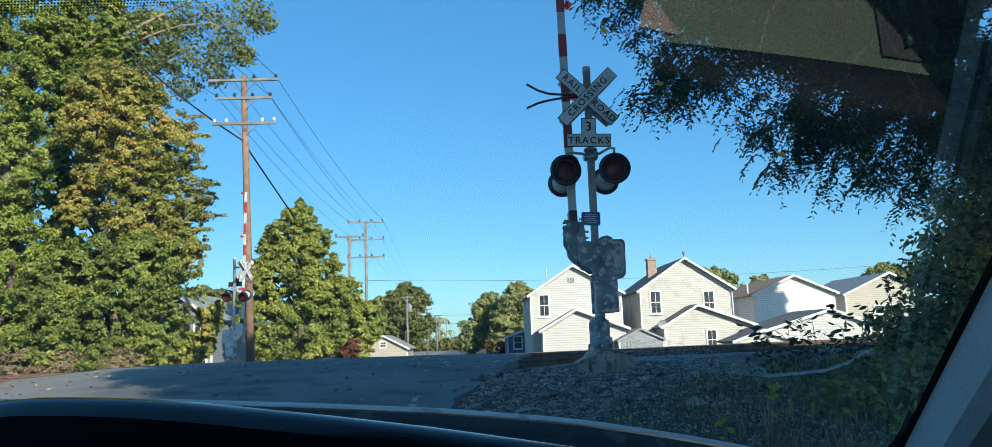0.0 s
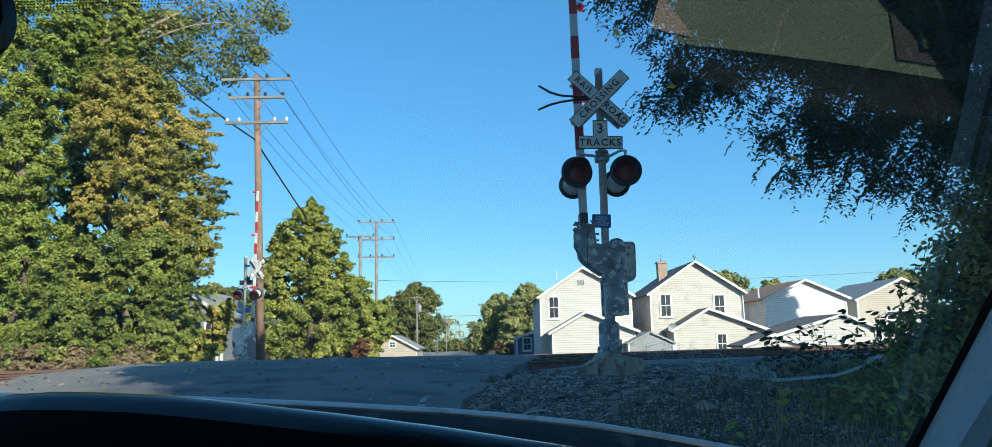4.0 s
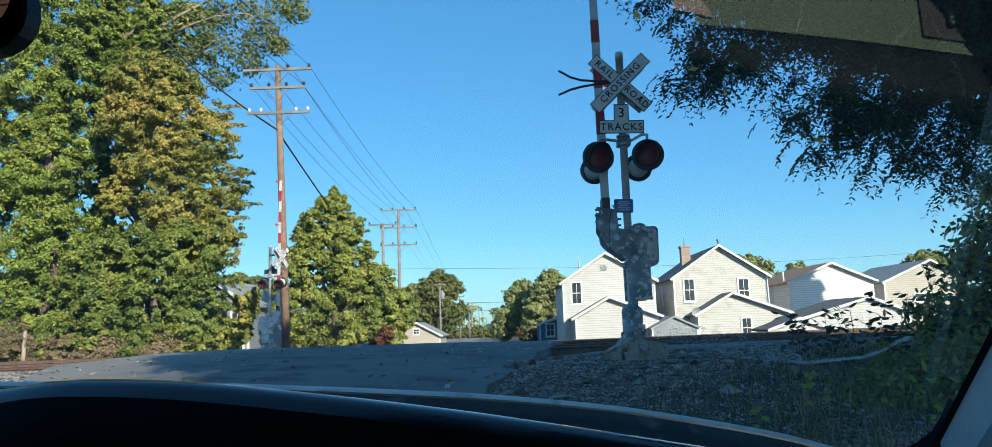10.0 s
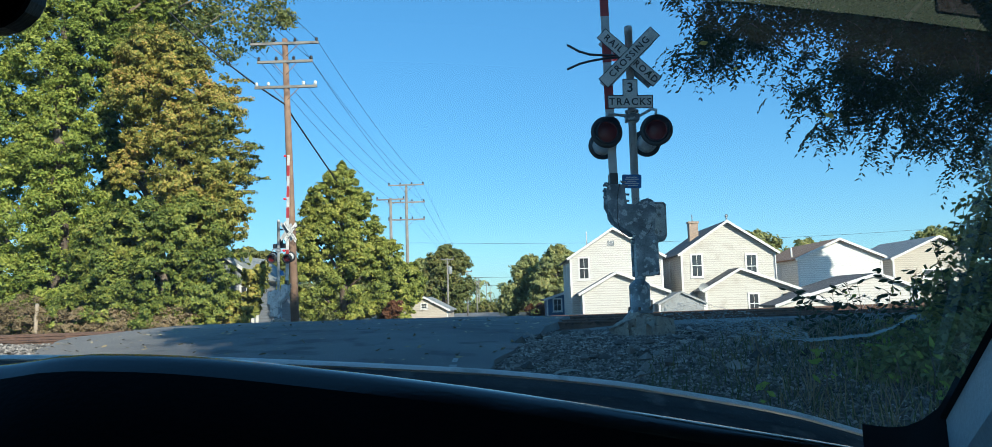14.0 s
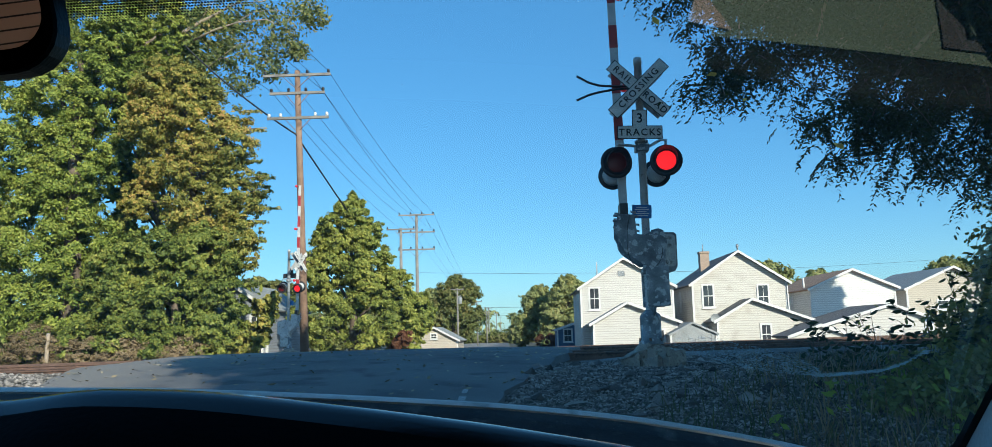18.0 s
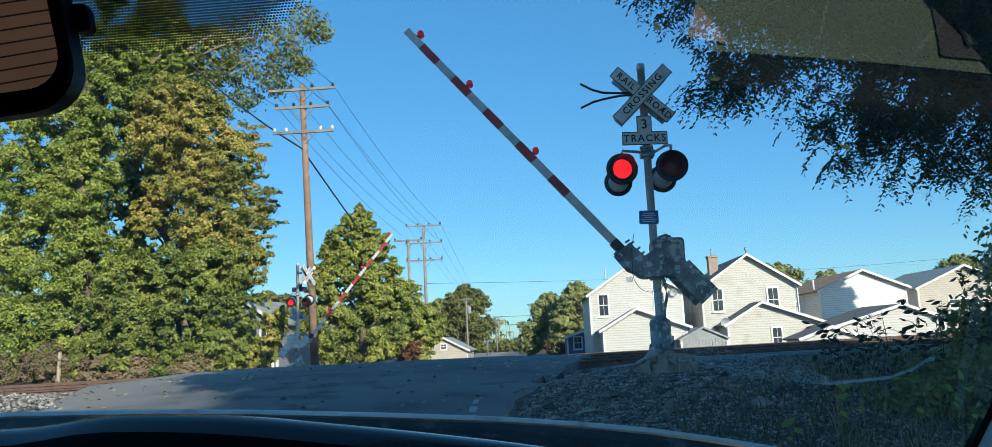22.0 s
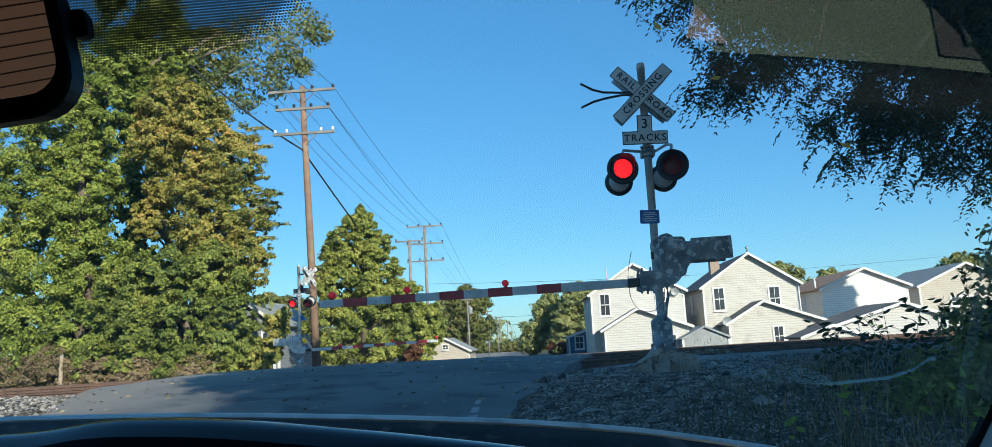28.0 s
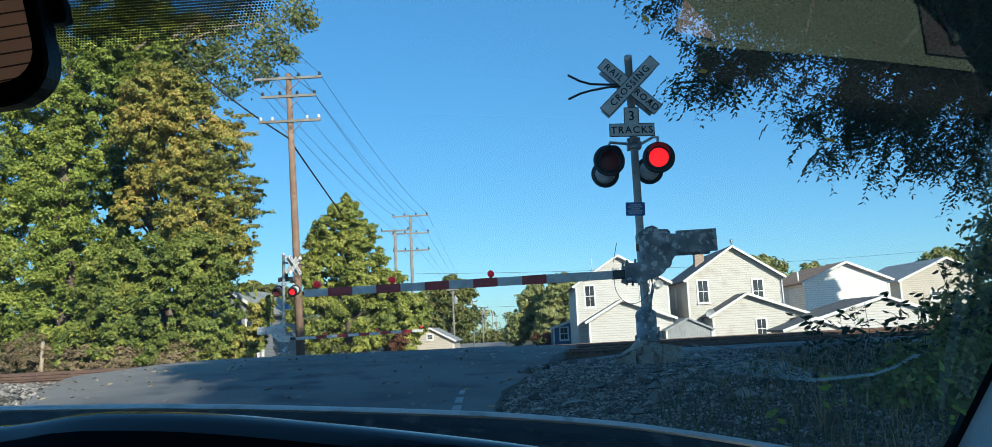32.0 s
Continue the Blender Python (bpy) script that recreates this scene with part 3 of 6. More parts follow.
    ob = part("road_paint", bm, ROAD_PAINT, road, "worn white edge-line paint")
    return ob


paint_patch(-0.62, 7.6, -0.635, 8.25, 0.09)
paint_patch(-0.64, 8.4, -0.65, 8.8, 0.08)
paint_patch(-0.655, 9.0, -0.66, 9.3, 0.06)

# ---- tracks ----
RAIL = ((-0.075, -0.17), (0.075, -0.17), (0.075, -0.155), (0.012, -0.135), (0.012, -0.045), (0.037, -0.03), (0.037, -0.004), (0.03, 0.0), (-0.03, 0.0), (-0.037, -0.004), (-0.037, -0.03), (-0.012, -0.045), (-0.012, -0.135), (-0.075, -0.155))
TOP = 0.925


def rail_mesh(x0, x1):
    bm = bmesh.new()
    ends = [[bm.verts.new((x, y, z)) for y, z in RAIL] for x in (x0, x1)]
    n = len(RAIL)
    for k in range(n):
        bm.faces.new((ends[0][k], ends[0][(k + 1) % n], ends[1][(k + 1) % n], ends[1][k]))
    bm.faces.new(ends[0])
    bm.faces.new(list(reversed(ends[1])))
    bmesh.ops.recalc_face_normals(bm, faces=bm.faces)
    me = bpy.data.meshes.new("rail")
    bm.to_mesh(me)
    bm.free()
    me.materials.append(RUST)
    return me


rail_me = rail_mesh(-90, 90)
bm = box(-0.115, -1.3, -0.35, 0.115, 1.3, -0.172, 0.012)
tie_me = bpy.data.meshes.new("tie")
bm.to_mesh(tie_me)
bm.free()
tie_me.materials.append(TIE_WOOD)
for n, (yc, top) in enumerate(((15.32, TOP - 0.009), (21.2, 0.87), (27.4, 0.76))):
    track = thing("railway_track", (0, yc, top), "rusty steel rails on dark wooden ties in ballast", "railway track", "three tracks of the crossing", "structure")
    track.matrix_basis = pose(0, yc, top, 0, -0.55, 0)
    for s in (-0.72, 0.72):
        mesh_part("rail", rail_me, RUST, track).location = (0, s, 0)
    for x in [*np.arange(-30, -8.2, 0.52), *np.arange(1.4, 24, 0.52)] if n == 0 else [*np.arange(-20, -8.5, 0.52), *np.arange(1.4, 10, 0.52)]:
        mesh_part("tie", tie_me, TIE_WOOD, track).location = (float(x), 0, 0)


# ---- crossing signal ----
def lamp_unit(parent, x, y, z, turn, swing):
    """A round black background, a hood, a housing and a turning insert with a lit and a dark face, facing -y before it turns."""
    unit = part("lamp", lathe([(0.0, 0.02), (0.242, 0.02), (0.245, 0.012), (0.242, 0.0), (0.165, -0.004), (0.165, 0.02)], "y", 36), BLACK, parent, "black lamp background disc")
    unit.matrix_basis = pose(x, y, z, swing, 0, turn)
    bm = bmesh.new()
    rings = []
    for yy, sag in ((0.0, 0), (-0.10, 0.0), (-0.22, 0.0), (-0.30, 0.0)):
        ring = []
        for k in range(15):
            a = radians(-25 + 230 * k / 14)
            reach = yy * (0.35 + 0.65 * max(0.0, math.sin(a)) ** 0.5) if math.sin(a) > 0 else yy * 0.35
            ring.append(bm.verts.new((0.168 * math.cos(a), reach - 0.002, 0.168 * math.sin(a))))
        rings.append(ring)
    for r, s in zip(rings, rings[1:]):
        for k in range(14):
            bm.faces.new((r[k], r[k + 1], s[k + 1], s[k]))
    bmesh.ops.solidify(bm, geom=bm.faces[:], thickness=0.004)
    part("hood", bm, BLACK, unit)
    part("housing", lathe([(0.0, 0.12), (0.11, 0.118), (0.16, 0.09), (0.175, 0.03), (0.175, 0.018)], "y", 24), ALU, unit, "grey lamp housing")
    part("bezel", lathe([(0.168, 0.0), (0.176, -0.012), (0.168, -0.022), (0.152, -0.016), (0.150, 0.0)], "y", 32), BLACK, unit)
    # insert: domed, lit on one side and dark on the other
    ins = lathe([(0.0, -0.030), (0.06, -0.026), (0.11, -0.015), (0.147, 0.0)], "y", 28)
    for f in ins.faces:
        f.material_index = 0
    back = bmesh.new()
    lathe([(0.147, 0.0), (0.11, 0.015), (0.06, 0.026), (0.0, 0.030)], "y", 28, back)
    me2 = bpy.data.meshes.new("tmp")
    back.to_mesh(me2)
    back.free()
    n0 = len(ins.faces)
    ins.from_mesh(me2)
    ins.faces.ensure_lookup_table()
    for f in ins.faces[n0:]:
        f.material_index = 1
    bmesh.ops.recalc_face_normals(ins, faces=ins.faces)
    me = bpy.data.meshes.new("lens")
    ins.to_mesh(me)
    ins.free()
    me.materials.append(LENS_DARK)
    me.materials.append(LAMP_LIT)
    lens = mesh_part("lens", me, None, unit, "round red signal lens")
    return unit, lens


def rough_block(r, h):
    """A broken round concrete footing with a sloping, chipped top."""
    rng = random.Random(7)
    bm = lathe([(r * 0.98, -0.4), (r, 0.0), (r * 0.95, h * 0.55), (r * 0.72, h * 0.9), (r * 0.4, h), (0.0, h + 0.01)], "z", 16)
    for v in bm.verts:
        k = 1 + rng.uniform(-0.12, 0.10)
        v.co.x *= k
        v.co.y *= k
        if v.co.z > 0.05:
            v.co.z += rng.uniform(-0.035, 0.02) - 0.06 * v.co.x / r
    for f in bm.faces:
        f.smooth = False
    return bm


def build_signal(place, rz, arm_length, label, buck_turn=0.0, drop=0.0, metal=None, band=0.352, lamps_at=(0.18, 1.28, 2.72), mast_top=4.59, buck_x=-0.03):
    metal = metal or DARK_STEEL
    s = thing("crossing_signal", place, label, "crossing signal", "crossing signals", rz=rz)
    part("foundation", rough_block(0.27, 0.36), CONCRETE, s, "broken pale concrete foundation")
    for k, (bx, by, br, bh) in enumerate(((-0.24, -0.20, 0.16, 0.20), (0.20, -0.26, 0.18, 0.22), (0.34, 0.02, 0.14, 0.18), (-0.02, -0.34, 0.13, 0.12))):
        chunk = box(-br, -br * 0.8, -0.1, br, br * 0.8, bh, 0.02)
        crng = random.Random(40 + k)
        for v in chunk.verts:
            v.co += Vector((crng.uniform(-0.04, 0.04), crng.uniform(-0.04, 0.04), crng.uniform(-0.05, 0.03)))
        part("footing_chunk", chunk, CONCRETE, s).matrix_basis = pose(bx, by, 0.02, crng.uniform(-14, 14), crng.uniform(-14, 14), crng.uniform(0, 90))
    base = part("base_casting", lathe([(0.18, 0.33), (0.18, 0.38), (0.15, 0.41), (0.15, 0.66), (0.155, 0.70), (0.14, 0.75), (0.085, 0.79), (0.062, 0.82)], "z", 10), DARK_STEEL, s, "peeling grey junction base")
    for k in range(6):
        a = k * math.pi / 3 + 0.3
        part("bolt", lathe([(0.0, 0.42), (0.018, 0.415), (0.018, 0.37)], "z", 6, None, (0.172 * math.cos(a), 0.172 * math.sin(a), 0)), RUST, base)
    part("mast", lathe([(0.058, 0.10), (0.058, mast_top - 0.1), (0.062, mast_top - 0.1), (0.062, mast_top - 0.02), (0.05, mast_top), (0.0, mast_top + 0.005)], "z", 18), GALV, s, "galvanised steel pipe mast")
    # crossbuck
    buck = part("crossbuck", prism([(-0.55, -0.098), (0.55, -0.098), (0.55, 0.098), (-0.55, 0.098)], -0.006, 0.0, None, 0.0), BLACK, s)
    buck.matrix_basis = pose(buck_x, 0, mast_top - 0.53, 0, 0, buck_turn) @ pose(0, -0.165, 0, 0, 44, 0)
    face = part("blade_face", prism(rounded(-0.538, -0.087, 0.538, 0.087, 0.008), -0.009, -0.006), SIGN_WHITE, buck, "white reflective crossbuck blade")
    lettering("RAIL", 0.138, BLACK, buck, pose(-0.31, -0.011, 0, 0, 0, 0), spacing=1.25, width=0.002)
    lettering("ROAD", 0.138, BLACK, buck, pose(0.32, -0.011, 0, 0, 0, 0), spacing=1.2, width=0.002)
    cross = part("crossbuck", prism([(-0.55, -0.098), (0.55, -0.098), (0.55, 0.098), (-0.55, 0.098)], -0.006, 0.0), BLACK, s)
    cross.matrix_basis = pose(buck_x, 0, mast_top - 0.53, 0, 0, buck_turn) @ pose(0, -0.18, 0, 0, -44, 0)
    part("blade_face", prism(rounded(-0.538, -0.087, 0.538, 0.087, 0.008), -0.009, -0.006), SIGN_WHITE, cross, "white reflective crossbuck blade")
    lettering("CROSSING", 0.14, BLACK, cross, pose(0, -0.011, 0), spacing=1.24, width=0.002)
    # crossbuck on the far face too
    for ang in (44, -44):
        b2 = part("crossbuck", prism([(-0.5, -0.08), (0.5, -0.08), (0.5, 0.08), (-0.5, 0.08)], 0.0, 0.006), ALU, s)
        b2.matrix_basis = pose(buck_x, 0.075 if ang > 0 else 0.09, mast_top - 0.53, 0, 0, buck_turn) @ pose(0, 0, 0, 0, ang, 0)
    # number and TRACKS plate: an upside-down T
    plate = part("tracks_plate", prism([(-0.33, -0.10), (0.33, -0.10), (0.33, 0.10), (0.11, 0.10), (0.11, 0.34), (-0.11, 0.34), (-0.11, 0.10), (-0.33, 0.10)], -0.005, 0.0), BLACK, s)
    plate.matrix_basis = pose(-0.04, -0.16, 3.40, 0, 1.5, 0)
    part("plate_face", prism([(-0.317, -0.087), (0.317, -0.087), (0.317, 0.087), (0.097, 0.087), (0.097, 0.327), (-0.097, 0.327), (-0.097, 0.087), (-0.317, 0.087)], -0.008, -0.005), SIGN_WHITE, plate, "white plate with black letters")
    lettering("TRACKS", 0.145, BLACK, plate, pose(0, -0.010, -0.005), spacing=1.22, width=0.002)
    lettering("3", 0.20, BLACK, plate, pose(0, -0.010, 0.205), width=0.002)
    # crossarm and four lamps
    part("lamp_bracket", tube([(-0.40, -0.22, 3.15), (-0.38, -0.2, 3.22), (-0.1, -0.05, 3.22), (0.12, -0.05, 3.22), (0.26, -0.15, 3.28), (0.32, -0.2, 3.26), (0.31, -0.22, 3.15)], 0.022, 8), GALV, s, "galvanised bracket pipe")
    for zz in (3.40, 3.57, mast_top - 0.53):
        part("sign_bracket", box(-0.04, -0.165, zz - 0.02, 0.04, -0.05, zz + 0.02, 0.004), GALV, s)
    clamp = part("bracket_clamp", box(-0.10, -0.10, 3.14, 0.10, 0.10, 3.25, 0.02), DARK_STEEL, s)
    part("collar", lathe([(0.06, 3.27), (0.10, 3.275), (0.10, 3.31), (0.06, 3.315)], "z", 14), DARK_STEEL, s)
    lenses = []
    for side, x, y, z, turn in (("L", -0.413, -0.28, 2.935, 6), ("R", 0.30, -0.28, 2.945, -8), ("L", -0.43, 0.20, 2.83, 180), ("R", 0.23, 0.20, 2.85, 180)):
        unit, lens = lamp_unit(s, x, y, z, turn, 0)
        size = 0.95 if y < 0 else 0.86
        unit.scale = (size, size, size)
        lenses.append((side, lens))
    # blue notice plate
    blue = part("blue_plate", prism(rounded(-0.14, -0.10, 0.14, 0.10, 0.02), -0.004, 0.0), SIGN_BLUE, s, "blue notice plate with small pale lines")
    blue.matrix_basis = pose(-0.055, -0.068, 2.24, 0, 2, 0)
    for k, (w, zz) in enumerate(((0.16, 0.06), (0.2, 0.03), (0.13, 0.0), (0.21, -0.03), (0.18, -0.06))):
        part("text_bar", prism([(-w / 2, zz - 0.006), (w / 2, zz - 0.006), (w / 2, zz + 0.006), (-w / 2, zz + 0.006)], -0.006, -0.004), SIGN_WHITE, blue)
    # keeper rods
    part("keeper_rod", tube([(0.0, -0.13, 4.11), (-0.35, -0.14, 4.11), (-0.6, -0.15, 4.13), (-0.76, -0.16, 4.18), (-0.93, -0.17, 4.28)], 0.018, 7), BLACK, s)
    part("keeper_rod", tube([(0.0, -0.13, 4.08), (-0.35, -0.14, 4.07), (-0.6, -0.15, 4.03), (-0.76, -0.16, 3.99), (-0.94, -0.17, 3.91)], 0.018, 7), BLACK, s)
    # gate machine
    mech = part("gate_machine", prism([(x, z - drop) for x, z in ((-0.04, 1.42), (0.28, 1.34), (0.37, 1.36), (0.405, 1.42), (0.41, 1.88), (0.37, 1.92), (0.24, 1.92), (0.19, 1.95), (0.03, 1.93), (-0.05, 1.88))], -0.17, 0.20, None, 0.025), metal, s, "weathered grey gate machine housing")
    part("cover", prism(rounded(0.02, 1.42 - drop, 0.38, 1.88 - drop, 0.05), -0.185, -0.168), ALU, mech, "flaking aluminium-painted cover")
    part("hinge", tube([(0.06, -0.10, 1.935 - drop), (0.16, -0.10, 1.965 - drop), (0.23, -0.10, 1.93 - drop)], 0.022, 8), DARK_STEEL, mech)
    part("latch", box(-0.085, -0.12, 1.62 - drop, -0.03, -0.06, 1.72 - drop, 0.008), RUST, mech)
    part("conduit", tube([(0.07, -0.09, 1.40 - drop), (0.10, -0.11, 1.22 - drop), (0.11, -0.10, 1.08 - drop), (0.06, -0.12, 0.90 - drop), (0.04, -0.12, 0.72 - drop)], 0.024, 8), DARK_STEEL, s)
    part("clamp", box(-0.09, -0.09, 1.33, 0.09, 0.09, 1.42, 0.015), DARK_STEEL, s)
    # swinging arm: its space has the pivot at the origin, the arm along -x when down
    tip = -arm_length
    arm = part("gate_arm", prism([(tip, -0.515), (-0.95, -0.525), (-0.95, -0.395), (tip, -0.405)], -0.135, -0.105, None, 0.006), ARM_WHITE, s, "tapered white gate arm with red bands")
    part("pivot_hub", lathe([(0.0, -0.235), (0.11, -0.23), (0.12, -0.20), (0.12, -0.185)], "y", 20), DARK_STEEL, arm)
    part("channel", prism([(0.06, 0.12), (-0.06, 0.11), (-0.11, 0.02), (-0.12, -0.18), (-0.14, -0.30), (-0.42, -0.32), (-0.44, -0.57), (-0.14, -0.585), (-0.05, -0.54), (0.03, -0.535), (0.11, -0.485), (0.31, -0.23), (0.30, -0.08), (0.14, 0.02)], -0.235, -0.205, None, 0.008), metal, arm, "scarred grey arm channel")
    part("channel", prism([(0.06, 0.12), (-0.06, 0.11), (-0.11, 0.02), (-0.12, -0.18), (-0.14, -0.30), (-0.42, -0.32), (-0.44, -0.57), (-0.14, -0.585), (-0.05, -0.54), (0.03, -0.535), (0.11, -0.485), (0.31, -0.23), (0.30, -0.08), (0.14, 0.02)], 0.205, 0.235, None, 0.008), metal, arm)
    part("shear_bracket", box(-0.60, -0.20, -0.52, -0.40, 0.05, -0.40, 0.015), BLACK, arm)
    for k, (x, z) in enumerate(((-0.42, -0.59), (-0.34, -0.60), (-0.25, -0.60), (-0.40, -0.30), (-0.28, -0.295), (-0.19, -0.30), (-0.45, -0.57), (-0.46, -0.33))):
        part("bolt", tube([(x, -0.215, z - 0.035), (x + 0.01, -0.215, z + 0.035)], 0.017, 6), DARK_STEEL, arm)
    part("arm_root", prism([(-0.98, -0.52), (-0.60, -0.52), (-0.56, -0.49), (-0.56, -0.43), (-0.60, -0.40), (-0.98, -0.40)], -0.15, -0.09, None, 0.008), ARM_WHITE, arm, "white breakaway adapter")
    x, n = tip, 0
    while x < -1.5:
        step = band
        if n % 2 == 1:
            w0, w1 = (0.057 + 0.010 * (x - tip) / (-0.95 - tip)), (0.057 + 0.010 * (x + step - tip) / (-0.95 - tip))
            x1 = min(x + step, -1.0)
            for ya, yb in ((-0.139, -0.1355), (-0.1045, -0.101)):
                part("red_band", prism([(x, -0.46 - w0), (x1, -0.46 - w1), (x1, -0.46 + w1), (x, -0.46 + w0)], ya, yb), ARM_RED, arm, "red reflective band")
        x += step
        n += 1
    for xl in [tip + d for d in lamps_at]:
        cap = part("arm_lamp", lathe([(0.0, -0.085), (0.035, -0.083), (0.048, -0.07), (0.05, 0.04), (0.03, 0.06), (0.0, 0.062)], "y", 14, None, (xl, -0.05, -0.335)), LAMP_ARM, arm, "small red arm lamp")
        part("lamp_foot", box(xl - 0.02, -0.10, -0.42, xl + 0.02, -0.06, -0.37, 0.004), BLACK, arm)
    # counterweight arms
    cw = part("counterweight", box(0.33, -0.26, -0.21, 0.90, -0.20, 0.11, 0.015), metal, arm, "scuffed counterweight plates")
    part("counterweight", box(0.33, 0.20, -0.21, 0.90, 0.26, 0.11, 0.015), metal, arm)
    part("counterweight_bar", prism([(-0.05, -0.10), (0.42, -0.18), (0.42, 0.06), (0.02, 0.10)], -0.232, -0.208, None, 0.005), DARK_STEEL, arm)
    part("weight_bolt", lathe([(0.0, -0.285), (0.022, -0.28), (0.022, -0.25)], "y", 10, None, (0.42, 0, 0.05)), PORCELAIN, arm)
    loop = [(-0.22 + 0.24 * math.cos(a) - 0.03 * math.sin(a * 2), 0, 0.42 * math.sin(a) if a < 0 else 0.0) for a in np.linspace(-math.pi, -0.25, 18)]
    cable = part("arm_cable", tube([(-0.40, 0, 0.45), (-0.455, 0, 0.22)] + loop, 0.0045, 6), WIRE, s, "thin hanging loop of cable")
    return s, arm, lenses, cable


PIVOT = (0.14, 1.76)
near_signal, near_arm, near_lenses, near_cable = build_signal((1.825, 11.7, 0.77), 0.0, 5.07, "railroad crossing signal with gate, shaded, on a concrete foot")
far_signal, far_arm, far_lenses, far_cable = build_signal((-9.97, 33.0, 0.50), 180.0, 5.95, "sunlit railroad crossing signal with gate across the tracks", -112.0, 0.42, ALU, 0.45, (0.05, 1.9, 4.1), 4.50, -0.36)


# ---- utility poles and wires ----
def utility_pole(x, y, z0, top, lean, arms, wood, label, r0=0.17, r1=0.11):
    """arms: (height below the top, half width, insulators, white)."""
    p = thing("utility_pole", (x, y, z0), label, "utility pole", "utility poles along the road")
    h = top - z0
    part("shaft", tube([(0, 0, -0.3), (lean * 0.5, 0, h * 0.5), (lean, 0, h)], [r0, (r0 + r1) / 2, r1], 12), wood, p, "round wooden pole")
    for down, half, count, white in arms:
        z = h - down
        cx = lean * z / h
        arm = part("crossarm", box(cx - half, -0.17, z - 0.06, cx + half, -0.06 - 0.0, z + 0.06, 0.012), GREY_WOOD, p)
        for s in (-1, 1):
            part("brace", tube([(cx + s * half * 0.42, -0.115, z - 0.05), (cx + s * 0.06, -0.115, z - 0.62)], 0.018, 6), wood, p)
        for k in range(count):
            u = -1 + 2 * k / (count - 1)
            if abs(u) < 0.2:
                continue
            part("insulator", lathe([(0.018, 0.05), (0.05, 0.09), (0.085, 0.11), (0.05, 0.15), (0.08, 0.18), (0.05, 0.24), (0.0, 0.26)], "z", 8, None, (cx + u * half * 0.94, -0.115, z)), PORCELAIN if white else WIRE, arm)
    return p


pole_a = utility_pole(-9.95, 35.5, 0.25, 13.75, -0.50, ((0.25, 1.6, 4, False), (1.12, 1.3, 4, False), (2.32, 1.45, 6, True)), POLE_WOOD, "tall brown wooden utility pole with three crossarms", 0.2, 0.13)
pole_b = utility_pole(-9.25, 67.0, -0.8, 11.6, -0.05, ((0.1, 1.55, 4, False), (1.6, 1.6, 4, False), (3.1, 1.6, 4, False)), GREY_WOOD, "grey wooden utility pole with three crossarms")
pole_c = utility_pole(-10.5, 66.0, -0.8, 10.3, 0.0, ((0.15, 1.2, 2, False),), GREY_WOOD, "shorter grey wooden utility pole")
for px_, py_, top_ in ((-7.9, 90, 6.4), (-7.6, 120, 6.1), (-7.8, 160, 6.3), (-8.6, 220, 6.6), (-7.2, 140, 5.0), (-10.4, 300, 7.0)):
    utility_pole(px_, py_, -0.8, top_, 0.0, ((0.15, 0.75, 2, False),), GREY_WOOD, "distant grey wooden utility pole", 0.13, 0.09)


def transformer(x, y, z):
    t = thing("transformer", (x, y, z), "grey pole-mounted transformer can", "transformer")
    part("can", lathe([(0.0, 0.0), (0.22, 0.0), (0.24, 0.03), (0.24, 0.75), (0.2, 0.82), (0.0, 0.85)], "z", 16), METAL_SHED, t)
    part("bushing", lathe([(0.03, 0.85), (0.05, 0.9), (0.03, 0.95), (0.0, 1.0)], "z", 8), PORCELAIN, t)


transformer(-7.62, 90, 4.6)


def wire(a, b, sag, r, label):
    a, b = Vector(a), Vector(b)
    pts = []
    for k in range(17):
        u = k / 16
        q = a.lerp(b, u)
        q.z -= sag * 4 * u * (1 - u)
        pts.append(q)
    return tagged(part("overhead_wire", tube(pts, r, 5), WIRE, None), label, "overhead wire", "overhead wires")


THIN, THICK = "thin dark overhead power wire", "thick black overhead cable"
ax, bx, zx = -10.44, -9.3, 13.66
for u in (-1.5, -0.6, 0.6, 1.5):
    wire((ax + u, 35.4, zx), (bx + u, 66.9, 11.65), 0.5, 0.011, THIN)
    wire((ax + u, 35.4, zx), (-12.5 + u, -8, 14.2), 0.7, 0.011, THIN)
    wire((bx + u, 66.9, 11.65), (-8.0 + u * 0.4, 120, 6.2), 0.6, 0.012, THIN)
for u in (-1.2, 1.2):
    wire((ax + u, 35.4, 12.75), (bx + u, 66.9, 10.2), 0.5, 0.011, THIN)
    wire((ax + u, 35.4, 12.75), (-12.5 + u, -8, 13.2), 0.7, 0.011, THIN)
wire((-10.42, 35.3, 10.62), (-10.62, 66, 5.5), 0.15, 0.045, THICK)
wire((-10.42, 35.3, 10.62), (-18.4, 41.0, 17.4), 0.25, 0.045, THICK)
wire((-40, 100, 5.2), (40, 104, 4.6), 0.5, 0.02, THIN)
wire((-40, 100, 4.1), (40, 104, 3.6), 0.5, 0.02, THIN)
wire((-60, 70, 4.6), (-10.4, 66, 5.6), 0.4, 0.018, THIN)
wire((-60, 72, 3.4), (-10.4, 66, 4.4), 0.4, 0.018, THIN)
wire((-9.2, 66.9, 6.5), (60, 90, 9.0), 0.9, 0.014, THIN)


# ---- houses ----
def gable(name, parent, x0, x1, y0, y1, z0, eave_l, eave_r, peak_x, peak, wall_mat, roof_mat, over=0.3, thick=0.12, rake_mat=TRIM_WHITE):
    """Walls under a gable with its ridge along y, and two roof slabs with pale rake boards."""
    wall = part(name, prism([(x0, z0), (x1, z0), (x1, eave_r), (peak_x, peak), (x0, eave_l)], y0, y1), wall_mat, parent)
